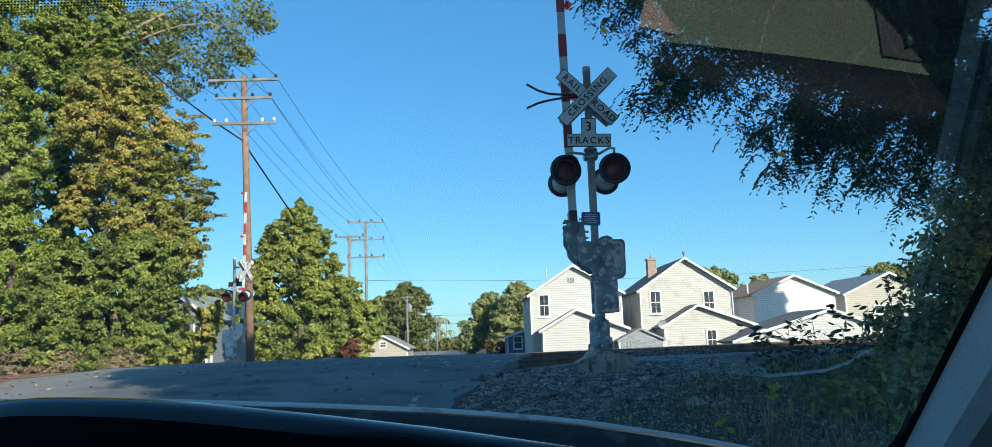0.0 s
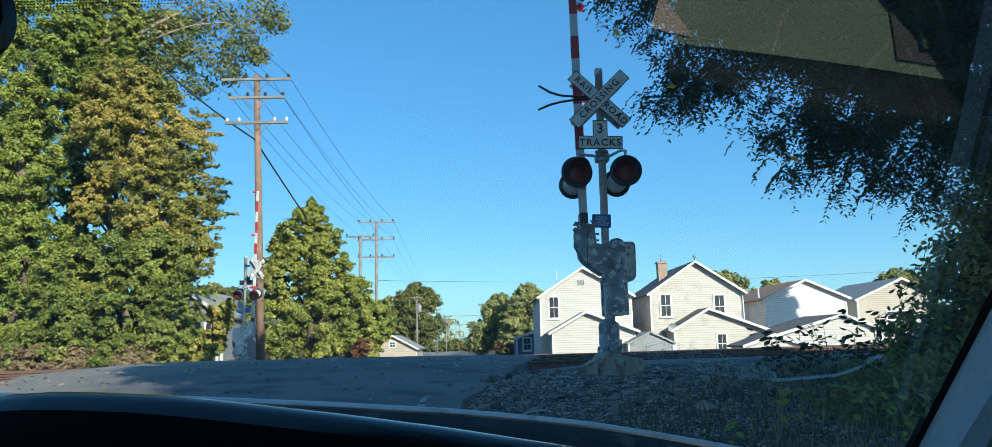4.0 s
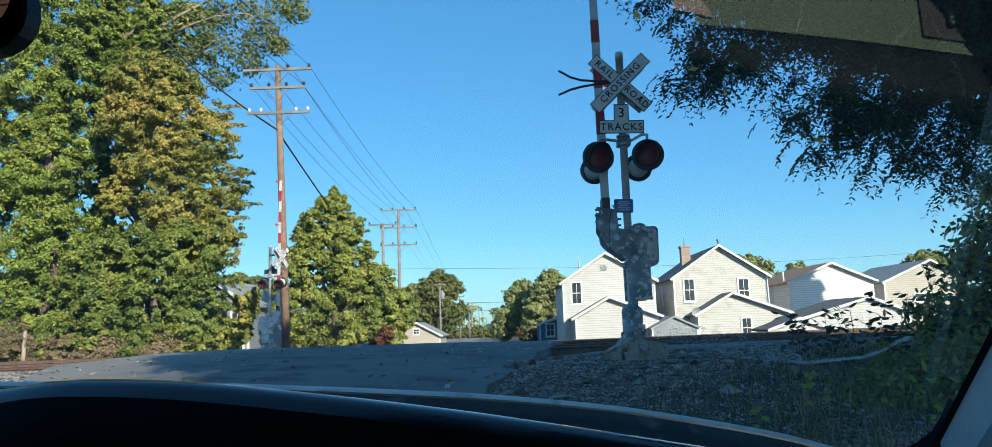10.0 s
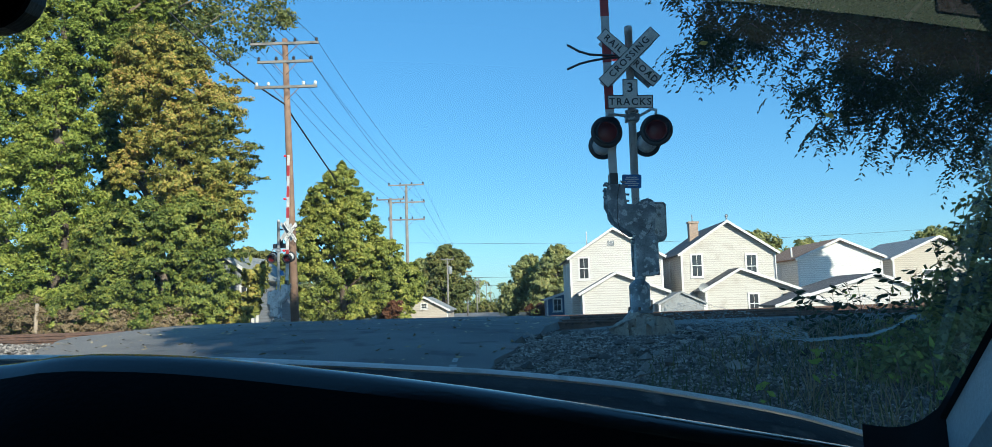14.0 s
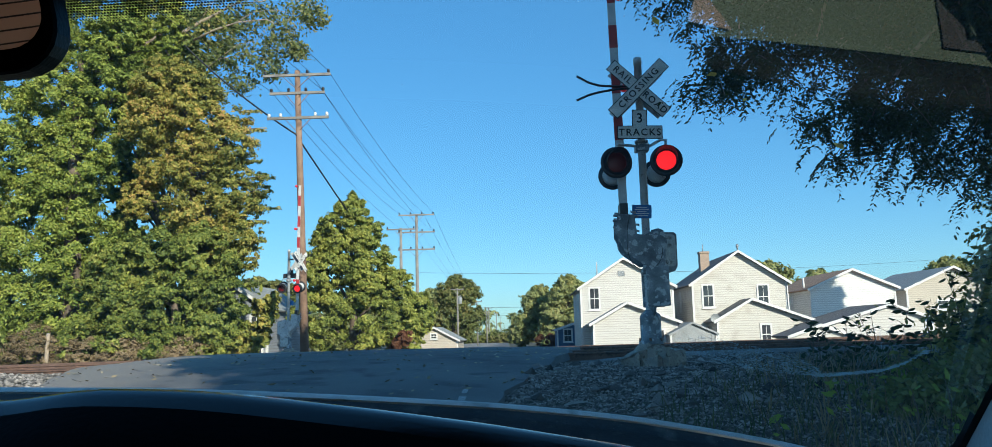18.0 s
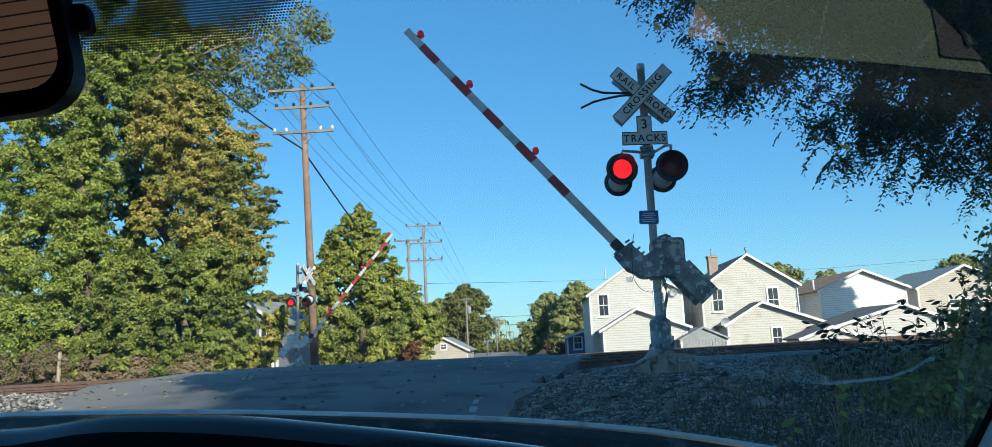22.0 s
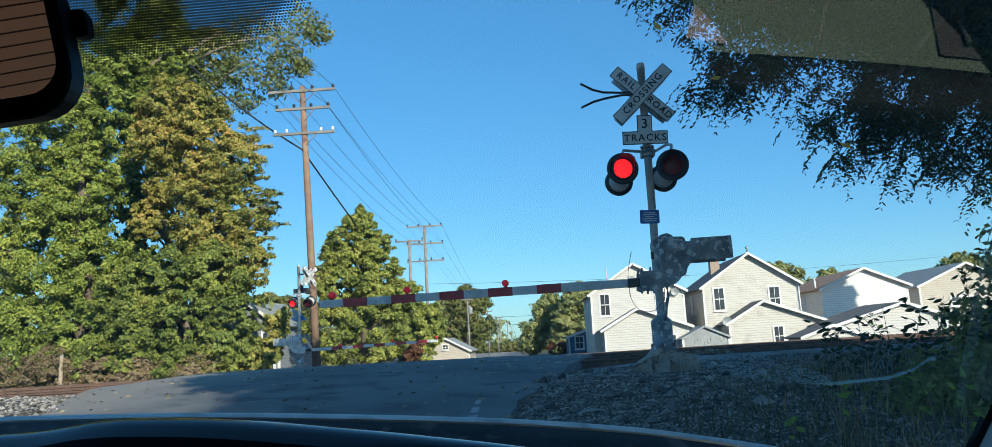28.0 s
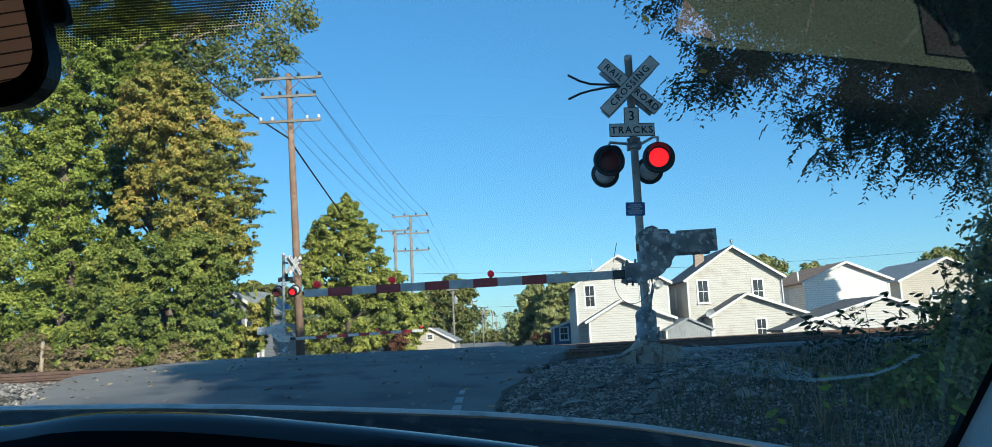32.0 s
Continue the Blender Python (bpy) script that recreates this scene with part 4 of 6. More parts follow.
    for ex, ez in ((x0, eave_l), (x1, eave_r)):
        d = Vector((ex - peak_x, 0, ez - peak)).normalized()
        n = Vector((d.z, 0, -d.x)) if Vector((d.z, 0, -d.x)).z > 0 else Vector((-d.z, 0, d.x))
        a = Vector((peak_x, 0, peak)) + n * 0.01
        b = Vector((ex, 0, ez)) + d * over + n * 0.01
        slab = [(a.x, a.z), (b.x, b.z), (b.x + n.x * thick, b.z + n.z * thick), (a.x, a.z + thick * 1.05)]
        roof = part("roof", prism(slab, y0 - over, y1 + over), roof_mat, parent, "pitched shingle roof")
        rake = [(a.x, a.z - 0.05), (b.x, b.z - 0.05), (b.x + n.x * (thick + 0.02), b.z + n.z * (thick + 0.02)), (a.x, a.z + (thick + 0.02) * 1.05)]
        part("rake_board", prism(rake, y0 - over - 0.05, y0 - over + 0.01), rake_mat, roof, "white rake board" if rake_mat is TRIM_WHITE else "")
    for x in (x0, x1):
        part("corner_board", prism([(x - 0.07, z0), (x + 0.07, z0), (x + 0.07, (eave_l if x == x0 else eave_r) - 0.05), (x - 0.07, (eave_l if x == x0 else eave_r) - 0.05)], y0 - 0.03, y0 + 0.1), TRIM_WHITE, parent)
    return wall


def house_window(parent, x0, z0, x1, z1, y, side=0, curtain=None):
    """A double-hung sash window in a front wall (side 0) or in the left wall (side 1)."""
    x0, x1, z1 = (x0 - 0.1, x1 + 0.1, z1 + 0.08) if not side else (x0, x1, z1)
    w, h = x1 - x0, z1 - z0
    win = part("window", prism([(0, 0), (w, 0), (w, h), (0, h)], -0.05, 0.03), TRIM_WHITE, parent, "white double-hung sash window")
    win.matrix_basis = pose(x0, y, z0) if not side else pose(x0, y, z0, 0, 0, 90)
    t = 0.13 if not side else 0.075
    for k in (0, 1):
        za, zb = (t, h / 2 - 0.03) if k == 0 else (h / 2 + 0.03, h - t)
        part("pane", prism([(t, za), (w - t, za), (w - t, zb), (t, zb)], -0.056, -0.045), PANE, win, "dark window pane")
    part("meeting_rail", box(t, -0.065, h / 2 - 0.03, w - t, -0.05, h / 2 + 0.03), TRIM_WHITE, win)
    part("sill", box(-0.05, -0.10, -0.05, w + 0.05, -0.0, 0.0), TRIM_WHITE, win)
    part("muntin", box(w / 2 - 0.015, -0.062, t, w / 2 + 0.015, -0.05, h - t), TRIM_WHITE, win)


def chimney(parent, x, y, z0, z1):
    c = part("chimney", box(x - 0.36, y - 0.36, z0, x + 0.36, y + 0.36, z1, 0.015), BRICK, parent, "buff brick chimney")
    part("cap", box(x - 0.42, y - 0.42, z1 - 0.16, x + 0.42, y + 0.42, z1, 0.015), BRICK, c)
    part("flue_pipe", tube([(x - 0.02, y, z1), (x - 0.02, y, z1 + 0.6)], 0.04, 8), DARK_STEEL, c)


GROUND_Z = -0.85
h1 = thing("house", (0, 0, 0), "white two-storey clapboard house with a low gabled rear wing", "house", "white houses beyond the tracks")
gable("wall", h1, 4.15, 11.05, 60, 70, GROUND_Z, 4.45, 4.45, 7.4, 6.55, WHITE_SIDING, SHINGLE)
gable("wing_wall", h1, 4.75, 10.6, 56.8, 60, GROUND_Z, 1.75, 1.75, 7.15, 3.1, WHITE_SIDING, GREY_SHINGLE, 0.35)
house_window(h1, 4.8, 2.75, 5.5, 4.45, 60)
house_window(h1, 9.0, 2.8, 9.7, 4.45, 60)
house_window(h1, 8.9, -0.1, 9.7, 1.2, 56.8)
house_window(h1, 4.15, 2.6, 4.85, 4.2, 64.5, 1)
part("vent", box(7.0, 59.95, 5.3, 7.5, 60.0, 5.7), DARK_STEEL, h1)
part("vent_pipe", tube([(5.6, 62, 5.2), (5.6, 62, 6.6)], 0.05, 8), GALV, h1)
part("dish", lathe([(0.0, 0.06), (0.2, 0.03), (0.3, -0.03)], "y", 16, None, (10.4, 59.8, 4.35)), METAL_SHED, h1, "grey satellite dish")

h2 = thing("house", (0, 0, 0), "weathered white two-storey house with a brick chimney and low wing", "house", "white houses beyond the tracks")
gable("wall", h2, 12.55, 19.5, 60, 69, GROUND_Z, 4.55, 4.55, 16.02, 6.85, OLD_SIDING, SHINGLE, 0.35)
gable("wing_wall", h2, 13.6, 20.6, 57.2, 60, GROUND_Z, 1.75, 1.45, 16.05, 3.15, OLD_SIDING, SHINGLE, 0.35)
house_window(h2, 13.3, 2.7, 14.05, 4.45, 60)
house_window(h2, 17.4, 2.5, 18.15, 4.35, 60)
house_window(h2, 16.65, -0.1, 17.3, 1.4, 57.2)
house_window(h2, 12.55, 2.5, 13.2, 4.2, 64.5, 1)
house_window(h2, 12.55, 1.2, 13.2, 2.6, 67.8, 1)
chimney(h2, 14.45, 64.2, 4.0, 7.35)
part("finial", lathe([(0.0, 7.45), (0.1, 7.4), (0.12, 7.28), (0.05, 7.16), (0.05, 7.0)], "z", 10, None, (16.0, 59.7, 0)), DARK_STEEL, h2)
part("dish", lathe([(0.0, 0.06), (0.22, 0.03), (0.34, -0.03)], "y", 16, None, (13.4, 57.0, 1.9)), METAL_SHED, h2, "grey satellite dish")
part("downpipe", tube([(19.55, 59.9, 4.5), (19.6, 59.9, 0)], 0.05, 6), TRIM_WHITE, h2)

h3 = thing("house", (0, 0, 0), "bright white house with a brown shingle roof", "house", "white houses beyond the tracks")
gable("wall", h3, 22.0, 28.4, 62, 72, GROUND_Z, 4.0, 4.0, 25.2, 5.4, BRIGHT_SIDING, BROWN_SHINGLE, 0.3)
house_window(h3, 22.0, 2.4, 22.7, 3.8, 66, 1)
part("vent_pipe", tube([(22.2, 64, 3.9), (22.2, 64, 5.0)], 0.08, 8), TRIM_WHITE, h3)

h4 = thing("house", (0, 0, 0), "beige house with a dark grey roof", "house", "white houses beyond the tracks")
gable("wall", h4, 31.2, 37.8, 66, 76, GROUND_Z, 4.0, 4.2, 34.95, 5.65, BEIGE_SIDING, GREY_SHINGLE, 0.35)
house_window(h4, 31.2, 1.9, 32.0, 3.4, 69, 1)
house_window(h4, 33.6, 2.2, 35.2, 3.0, 66)

shed = thing("garden_shed", (0, 0, 0), "grey sheet-metal garden shed with a low gable", "shed")
gable("wall", shed, 9.85, 12.95, 55, 58, GROUND_Z, 0.85, 0.85, 11.35, 1.6, METAL_SHED, GREY_SHINGLE, 0.12, 0.06, METAL_SHED)
for k in range(14):
    part("rib", box(9.95 + k * 0.22, 54.975, GROUND_Z, 9.97 + k * 0.22, 55.0, 0.85), METAL_SHED, shed)

garage = thing("garage", (0, 0, 0), "low white garage with a dark sagging roof", "garage")
gable("wall", garage, 19.3, 26.0, 52, 58, GROUND_Z, 1.25, 1.45, 23.4, 2.4, WHITE_SIDING, SHINGLE, 0.25)
garage2 = thing("lean_to", (0, 0, 0), "low white lean-to with a grey roof", "shed")
gable("wall", garage2, 16.6, 20.2, 51, 54, GROUND_Z, 0.55, 0.55, 18.5, 1.2, WHITE_SIDING, SHINGLE, 0.2)

gh = thing("house", (0, 0, 0), "grey house with a pale roof half hidden by trees", "house")
gable("wall", gh, -19.6, -15.2, 46, 54, GROUND_Z, 3.0, 3.0, -17.4, 4.5, GREY_SIDING, GREY_SHINGLE, 0.3)
house_window(gh, -16.15, 1.3, -15.5, 2.6, 46)
house_window(gh, -16.1, -0.6, -15.5, 0.7, 46)
small = thing("small_house", (0, 0, 0), "small tan house with white rake boards", "house")
gable("wall", small, -11.75, -7.1, 80, 88, GROUND_Z, 0.6, 0.6, -9.45, 1.85, TAN_SIDING, GREY_SHINGLE, 0.3)
house_window(small, -9.75, 0.7, -9.2, 1.3, 80)
blue_house = thing("blue_house", (0, 0, 0), "dark blue house with a white porch", "house")
gable("wall", blue_house, 2.8, 7.5, 74, 82, GROUND_Z, 1.35, 1.35, 5.2, 2.1, BLUE_SIDING, SHINGLE, 0.3)
house_window(blue_house, 3.4, 0.2, 4.1, 1.4, 74)


# ---- plants ----
def leaf_cloud(rng, blobs, per_blob, clumps, size, droop=0.25, aspect=1.6, spread=0.35):
    """Leaves in loose clumps through the outer half of ellipsoids (x, y, z, rx, ry, rz): corners of many diamonds."""
    out = []
    clumps = int(clumps * 1.5)
    for bx_, by_, bz_, rx, ry, rz in blobs:
        d = rng.normal(size=(clumps, 3))
        d /= np.linalg.norm(d, axis=1)[:, None]
        rad = rng.uniform(0.50, 1.12, (clumps, 1))
        cen = np.array([bx_, by_, bz_]) + d * rad * np.array([rx, ry, rz])
        csize = spread * rng.uniform(0.35, 1.25, clumps) * min(rx, ry, rz)
        k = rng.choice(clumps, per_blob, p=csize ** 2 / (csize ** 2).sum())
        off = rng.normal(0, 0.46, (per_blob, 3)).clip(-1.2, 1.2)
        off[:, 2] -= 0.25 * (off[:, 0] ** 2 + off[:, 1] ** 2)
        pos = cen[k] + off * csize[k][:, None] * np.array([1.1, 1.1, 0.75])
        nrm = off * 0.5 + d[k] * 0.5 + rng.normal(0, 0.5, (per_blob, 3)) + np.array([0, 0, 0.3])
        out.append(diamonds(rng, pos, nrm, size, droop, aspect))
    return np.concatenate(out)


def diamonds(rng, pos, nrm, size, droop=0.25, aspect=1.6):
    n = len(pos)
    nrm = nrm / (np.linalg.norm(nrm, axis=1)[:, None] + 1e-9)
    t = np.cross(nrm, rng.normal(size=(n, 3)))
    t[:, 2] -= droop
    t -= nrm * (t * nrm).sum(1)[:, None]
    t /= np.linalg.norm(t, axis=1)[:, None] + 1e-9
    b = np.cross(nrm, t)
    s = size * rng.uniform(0.6, 1.35, (n, 1))
    return np.stack([pos - t * s * 0.5 * aspect, pos + b * s * 0.42 - t * s * 0.06, pos + t * s * 0.5 * aspect, pos - b * s * 0.42 - t * s * 0.06], 1)


def tree(name, place, blobs, leaves, clumps, size, material, label, trunk_h=None, trunk_r=0.25, seed=0, limbs=(), category="tree", group="", bark=None, spread=0.29, droop=0.25, sprigs=(), auto=True):
    rng = np.random.default_rng(seed)
    t = thing(name, place, label, category, group)
    h = trunk_h or max(b[2] for b in blobs)
    if trunk_r:
        part("trunk", tube([(0, 0, -0.4), (0.1, 0, h * 0.3), (-0.1, 0.05, h * 0.65), (0.05, 0, h)], [trunk_r * 1.25, trunk_r, trunk_r * 0.7, trunk_r * 0.25], 9), bark or BARK, t)
        for b in blobs if auto else ():
            z0 = max(0.3, min(h * 0.8, b[2] - b[5] * 1.2))
            a, e = Vector((0, 0, z0)), Vector(b[:3])
            m_ = a.lerp(e, 0.5) + Vector((0, 0, 0.3))
            part("limb", tube([a, m_, e], [trunk_r * 0.45, trunk_r * 0.3, trunk_r * 0.1], 6), bark or BARK, t)
    for pts, r in limbs:
        part("limb", tube(pts, [r * (1 - 0.75 * k / (len(pts) - 1)) for k in range(len(pts))], 7), bark or BARK, t)
    for x, y, z, reach in sprigs:
        part("twig", tube([(x, y, z), (x + reach * 0.5, y - 0.1, z + 0.05), (x + reach, y - 0.15, z - 0.02)], [0.03, 0.02, 0.006], 5), bark or BARK, t)
        n = 110
        u = rng.uniform(0, 1.05, n)
        pos = np.stack([x + reach * u, y - 0.15 * u + rng.normal(0, 0.1, n), z + rng.normal(0, 0.05, n) - 0.05], -1)
        mesh_part("twig_leaves", quads("twig_leaves", diamonds(rng, pos, rng.normal(0, 0.6, (n, 3)) + np.array([0.2, -0.7, 0.5]), size, 0.5), 4, material), material, t)
    mesh_part("crown", quads("crown", leaf_cloud(rng, blobs, leaves // len(blobs), clumps, size, droop, spread=spread), 4, material), material, t)
    return t


def blobs_in(seed, n, x0, x1, y0, y1, z0, z1, r0, r1):
    rng = np.random.default_rng(seed)
    out = []
    for _ in range(n):
        r = rng.uniform(r0, r1)
        out.append((rng.uniform(x0, x1), rng.uniform(y0, y1), rng.uniform(z0, z1), r, r, r * rng.uniform(0.8, 1.15)))
    return out


# tall ivy-clad tree and its neighbours beyond the tracks
tree("ivy_clad_tree", (-24.2, 41, 0.0), [
    (-2.6, 0, 2.5, 2.6, 2.2, 2.8), (0.2, -0.6, 2.2, 2.4, 2.0, 2.6), (-2.2, 0, 7.0, 2.5, 2.2, 3.2), (0.5, -0.3, 6.2, 2.1, 2.0, 2.6), (-3.0, 0, 11.5, 2.4, 2.2, 3.2),
    (0.0, -0.2, 10.6, 1.9, 2.0, 2.6), (-1.2, 0, 15.2, 2.8, 2.3, 3.2), (1.7, 0.3, 14.5, 2.2, 2.0, 2.8), (2.2, 0.2, 17.8, 1.7, 1.8, 2.0), (-2.5, 0, 19.0, 3.0, 2.4, 3.0), (-5.5, 0.5, 9, 3, 2.5, 9), (3.1, 0, 18.8, 0.65, 0.6, 2.8), (4.9, 0.2, 18.6, 0.7, 0.6, 2.8), (4.1, 0, 15.4, 1.4, 1.2, 1.9)],
    330000, 130, 0.108, IVY, "tall tree wholly clad in bright green ivy", 18, 0.45, 11, group="trees beyond the tracks", spread=0.17)
tree("turning_tree", (-17.2, 40, 0.0), [
    (-1.7, 0, 15.0, 1.6, 1.4, 1.5), (-0.2, 0, 14.4, 1.3, 1.3, 1.2), (-2.2, 0, 12.9, 1.6, 1.6, 1.7), (0.0, 0, 13.2, 1.9, 1.7, 1.6), (1.7, 0, 11.6, 1.7, 1.6, 1.9), (0.0, 0, 10.2, 1.5, 1.6, 1.7), (2.1, 0.1, 8.9, 1.6, 1.5, 1.7),
    (0.4, -0.3, 7.4, 1.8, 1.6, 1.6), (2.2, 0, 6.2, 1.4, 1.5, 1.5), (-2.5, 0.6, 10.6, 0.9, 0.8, 1.3), (-3.4, 0.8, 8.8, 0.9, 0.8, 1.0)],
    130000, 100, 0.105, AUTUMN, "tree with yellowing leaves among vines", 15, 0.3, 12, group="trees beyond the tracks", spread=0.18, sprigs=((2.8, 0, 9.6, 1.5), (3.0, 0, 8.9, 1.2), (3.0, 0, 8.0, 1.6), (2.9, 0, 7.3, 1.1), (2.6, 0, 10.5, 1.0), (2.6, 0, 12.2, 1.2), (2.3, 0, 13.2, 1.2), (3.0, 0, 6.3, 0.9), (2.6, 0, 5.4, 0.9)))
tree("bushy_tree", (-17.4, 38.6, 0.0), [
    (-2.6, 0, 2.6, 2.0, 1.6, 2.2), (0.2, -0.3, 2.4, 2.2, 1.7, 2.3), (2.2, -0.2, 2.2, 1.5, 1.4, 2.0), (-1.4, 0, 5.2, 1.9, 1.6, 1.7), (1.2, 0, 5.4, 1.9, 1.5, 1.6), (-3.3, 0.2, 4.6, 1.4, 1.4, 1.4)],
    140000, 100, 0.106, GREEN, "dense green bushy tree at the track side", 6, 0.2, 13, group="trees beyond the tracks", spread=0.18)
# thin upper limbs with sparse leaves
tree("tall_sparse_tree", (-18.6, 43, 0.0), [
    (-2.4, 0, 18.6, 1.6, 1.5, 1.4), (-0.4, 0, 19.4, 1.6, 1.5, 1.2), (1.5, 0, 20.0, 1.6, 1.5, 1.1), (3.6, 0, 20.1, 1.5, 1.5, 1.0), (5.2, 0, 19.2, 1.2, 1.2, 0.9), (3.6, 0, 17.4, 1.2, 1.3, 0.9), (6.2, 0, 20.4, 0.9, 1.2, 0.9), (1.6, 0, 17.6, 1.4, 1.2, 1.0), (-2.2, 0, 20.8, 2.0, 1.5, 1.2), (4.3, 0, 16.6, 0.8, 1.0, 0.7), (0.2, 0, 16.8, 1.2, 1.2, 1.0), (2.6, 0, 15.9, 1.0, 1.0, 0.8), (4.9, 0, 18.0, 1.1, 1.0, 0.8), (5.9, 0, 17.6, 0.7, 0.8, 0.5), (2.4, 0, 18.8, 1.4, 1.2, 0.9), (7.0, 0, 19.6, 0.7, 0.8, 0.7)],
    6800, 90, 0.15, THIN_LEAF, "tall tree with pale bare limbs and thin foliage", 15, 0.26, 14,
    [([(-2.6, 0, 16.2), (-1.56, -0.4, 18.24), (0.44, -0.6, 19.29), (1.61, -0.5, 19.94), (3.12, -0.3, 20.84), (4.4, 0, 21.6)], 0.13), ([(0.0, -0.4, 18.3), (1.13, -0.6, 18.74), (2.64, -0.8, 19.11), (4.33, -0.8, 19.22), (5.2, -0.6, 18.84)], 0.075), ([(0.0, 0, 16.3), (1.5, -0.5, 17.08), (3.2, -0.6, 17.27)], 0.05), ([(0.05, 0, 14.6), (-1.0, 0, 16.6), (-2.4, 0, 18.9)], 0.12), ([(1.6, -0.5, 19.94), (2.4, -0.6, 20.3), (4.0, -0.6, 20.4), (5.6, -0.5, 20.9)], 0.045), ([(2.6, -0.8, 19.1), (3.6, -0.8, 19.7), (4.9, -0.7, 19.8), (6.0, -0.6, 19.5)], 0.04), ([(1.5, -0.5, 17.1), (2.6, -0.5, 17.9), (3.8, -0.5, 18.1)], 0.035), ([(3.2, -0.6, 17.3), (4.2, -0.6, 16.9), (4.9, -0.6, 16.3)], 0.03), ([(0.4, -0.6, 19.3), (1.0, -0.6, 20.3), (1.8, -0.5, 21.2)], 0.04)],
    bark=PALE_BARK, group="trees beyond the tracks", spread=0.55, auto=False)
tree("dark_back_tree", (-21.5, 47, -0.6), [(-3, 0, 4, 3, 2, 4), (0.5, 0, 4.5, 3, 2, 4), (3.2, 0, 3.5, 2, 2, 3.5), (-5, 0, 9, 3, 2, 4), (-2.5, 1, 10, 1.6, 2, 2.5), (1.2, 0, 9.6, 0.9, 1, 1.1), (0.2, 0, 12.6, 1.0, 1, 1.0), (-3.4, 0, 12.9, 1.3, 1, 1.5), (-2.4, 0, 11.4, 1.2, 1, 1.3), (-4.5, 0, 18, 2.6, 2, 3.4), (-1, 0, 19.5, 2.4, 2, 3.2), (2.0, 0, 20.5, 2.0, 1.6, 2.2), (-1.5, 0, 15.6, 1.2, 1, 1.6), (-3, 0, 23.5, 3, 2, 2)], 26000, 24, 0.3, GREEN, "shaded green tree behind the ivy-clad tree", 9, 0.3, 15, group="trees beyond the tracks")
tree("weed_thicket", (-23, 37.6, 0.1), [(-3.2, 0, 0.7, 1.6, 0.8, 1.0), (-0.8, 0.1, 0.8, 1.4, 0.8, 1.2), (1.4, 0, 0.6, 1.4, 0.7, 0.9), (3.8, 0, 0.5, 1.3, 0.7, 0.8), (6.4, 0, 0.5, 1.2, 0.7, 0.8), (-6, 0, 0.8, 1.8, 0.8, 1.1)], 36000, 90, 0.075, DRY, "thicket of dry brown weeds along the tracks", None, 0, 16, category="weeds")
tree("track_side_bush", (-22.5, 37.9, 0.1), [(-5.5, 0, 1.1, 1.3, 0.8, 1.2), (-3.4, 0, 0.9, 1.0, 0.7, 1.0), (0.6, 0, 1.1, 1.1, 0.7, 1.2), (2.8, 0.1, 0.9, 1.0, 0.7, 1.0), (5.0, 0, 1.0, 1.2, 0.7, 1.1), (6.9, 0, 0.8, 0.9, 0.7, 0.9)], 24000, 60, 0.11, GREEN, "green scrub at the foot of the trees", None, 0, 20, category="bush", spread=0.25)
tree("vine_bush", (-14.6, 39.5, 0.0), [(0, 0, 0.9, 0.9, 0.8, 1.2), (0.9, 0.5, 1.6, 0.7, 0.7, 1.0), (1.2, 1.0, 2.9, 0.6, 0.6, 0.8)], 6000, 24, 0.19, AUTUMN, "straggling vine bush beside the grey house", None, 0, 17, category="bush")

tree("conical_tree", (-10.4, 47, -0.6), [
    (-0.1, 0, 9.5, 0.9, 0.9, 1.0), (-1.1, 0, 7.9, 1.3, 1.3, 1.4), (0.9, 0, 7.9, 1.2, 1.1, 1.3), (-1.6, 0, 5.6, 1.7, 1.5, 1.6), (1.0, 0, 5.6, 1.7, 1.5, 1.6), (2.6, 0, 4.3, 1.4, 1.3, 1.4), (-1.9, -0.4, 3.2, 1.6, 1.4, 1.9), (0.8, -0.4, 2.8, 2.0, 1.5, 2.0), (3.0, -0.2, 2.2, 1.4, 1.3, 1.8), (4.0, 0, 3.2, 0.9, 1.0, 1.3)],
    150000, 80, 0.12, CONE_LEAF, "leafy green tree with a pointed top by the road", 9, 0.25, 18, group="trees along the far road", spread=0.19)
tree("russet_shrub", (-7.6, 45.5, -0.6), [(0, 0, 0.9, 0.7, 0.6, 0.7), (0.6, 0, 1.6, 0.5, 0.5, 0.5)], 1800, 18, 0.16, RED_BUSH, "small russet shrub beside the road", None, 0, 19, category="shrub")
for n, (x, y, s, w, seed) in enumerate(((-9.4, 100, 1.0, 1.0, 21), (-13.5, 112, 0.9, 1.2, 22), (-16, 75, 0.75, 1.2, 23), (-24, 70, 0.8, 1.3, 24), (1.6, 95, 0.8, 0.9, 25), (4.6, 90, 0.9, 0.8, 26), (9.5, 98, 0.92, 1.0, 27), (26.5, 88, 0.98, 1.0, 28), (33.5, 92, 0.9, 1.0, 29), (-33, 62, 1.1, 1.3, 30), (-42, 55, 1.4, 1.4, 31), (42, 80, 0.9, 1.2, 32), (52, 78, 1.0, 1.2, 33))):
    tree("roadside_tree", (x, y, -0.8), [(b[0] * w, b[1] * w, b[2] * s, b[3] * w, b[4] * w, b[5] * s) for b in ((-1.8, 0, 4.0, 2.0, 1.8, 2.2), (1.5, 0, 4.2, 2.2, 1.8, 2.2), (-0.6, 0, 6.8, 1.9, 1.7, 1.7), (1.7, 0, 7.2, 1.6, 1.5, 1.5), (0.2, 0.2, 8.3, 1.3, 1.3, 1.1), (-2.6, 0, 2.2, 1.5, 1.4, 1.8))],
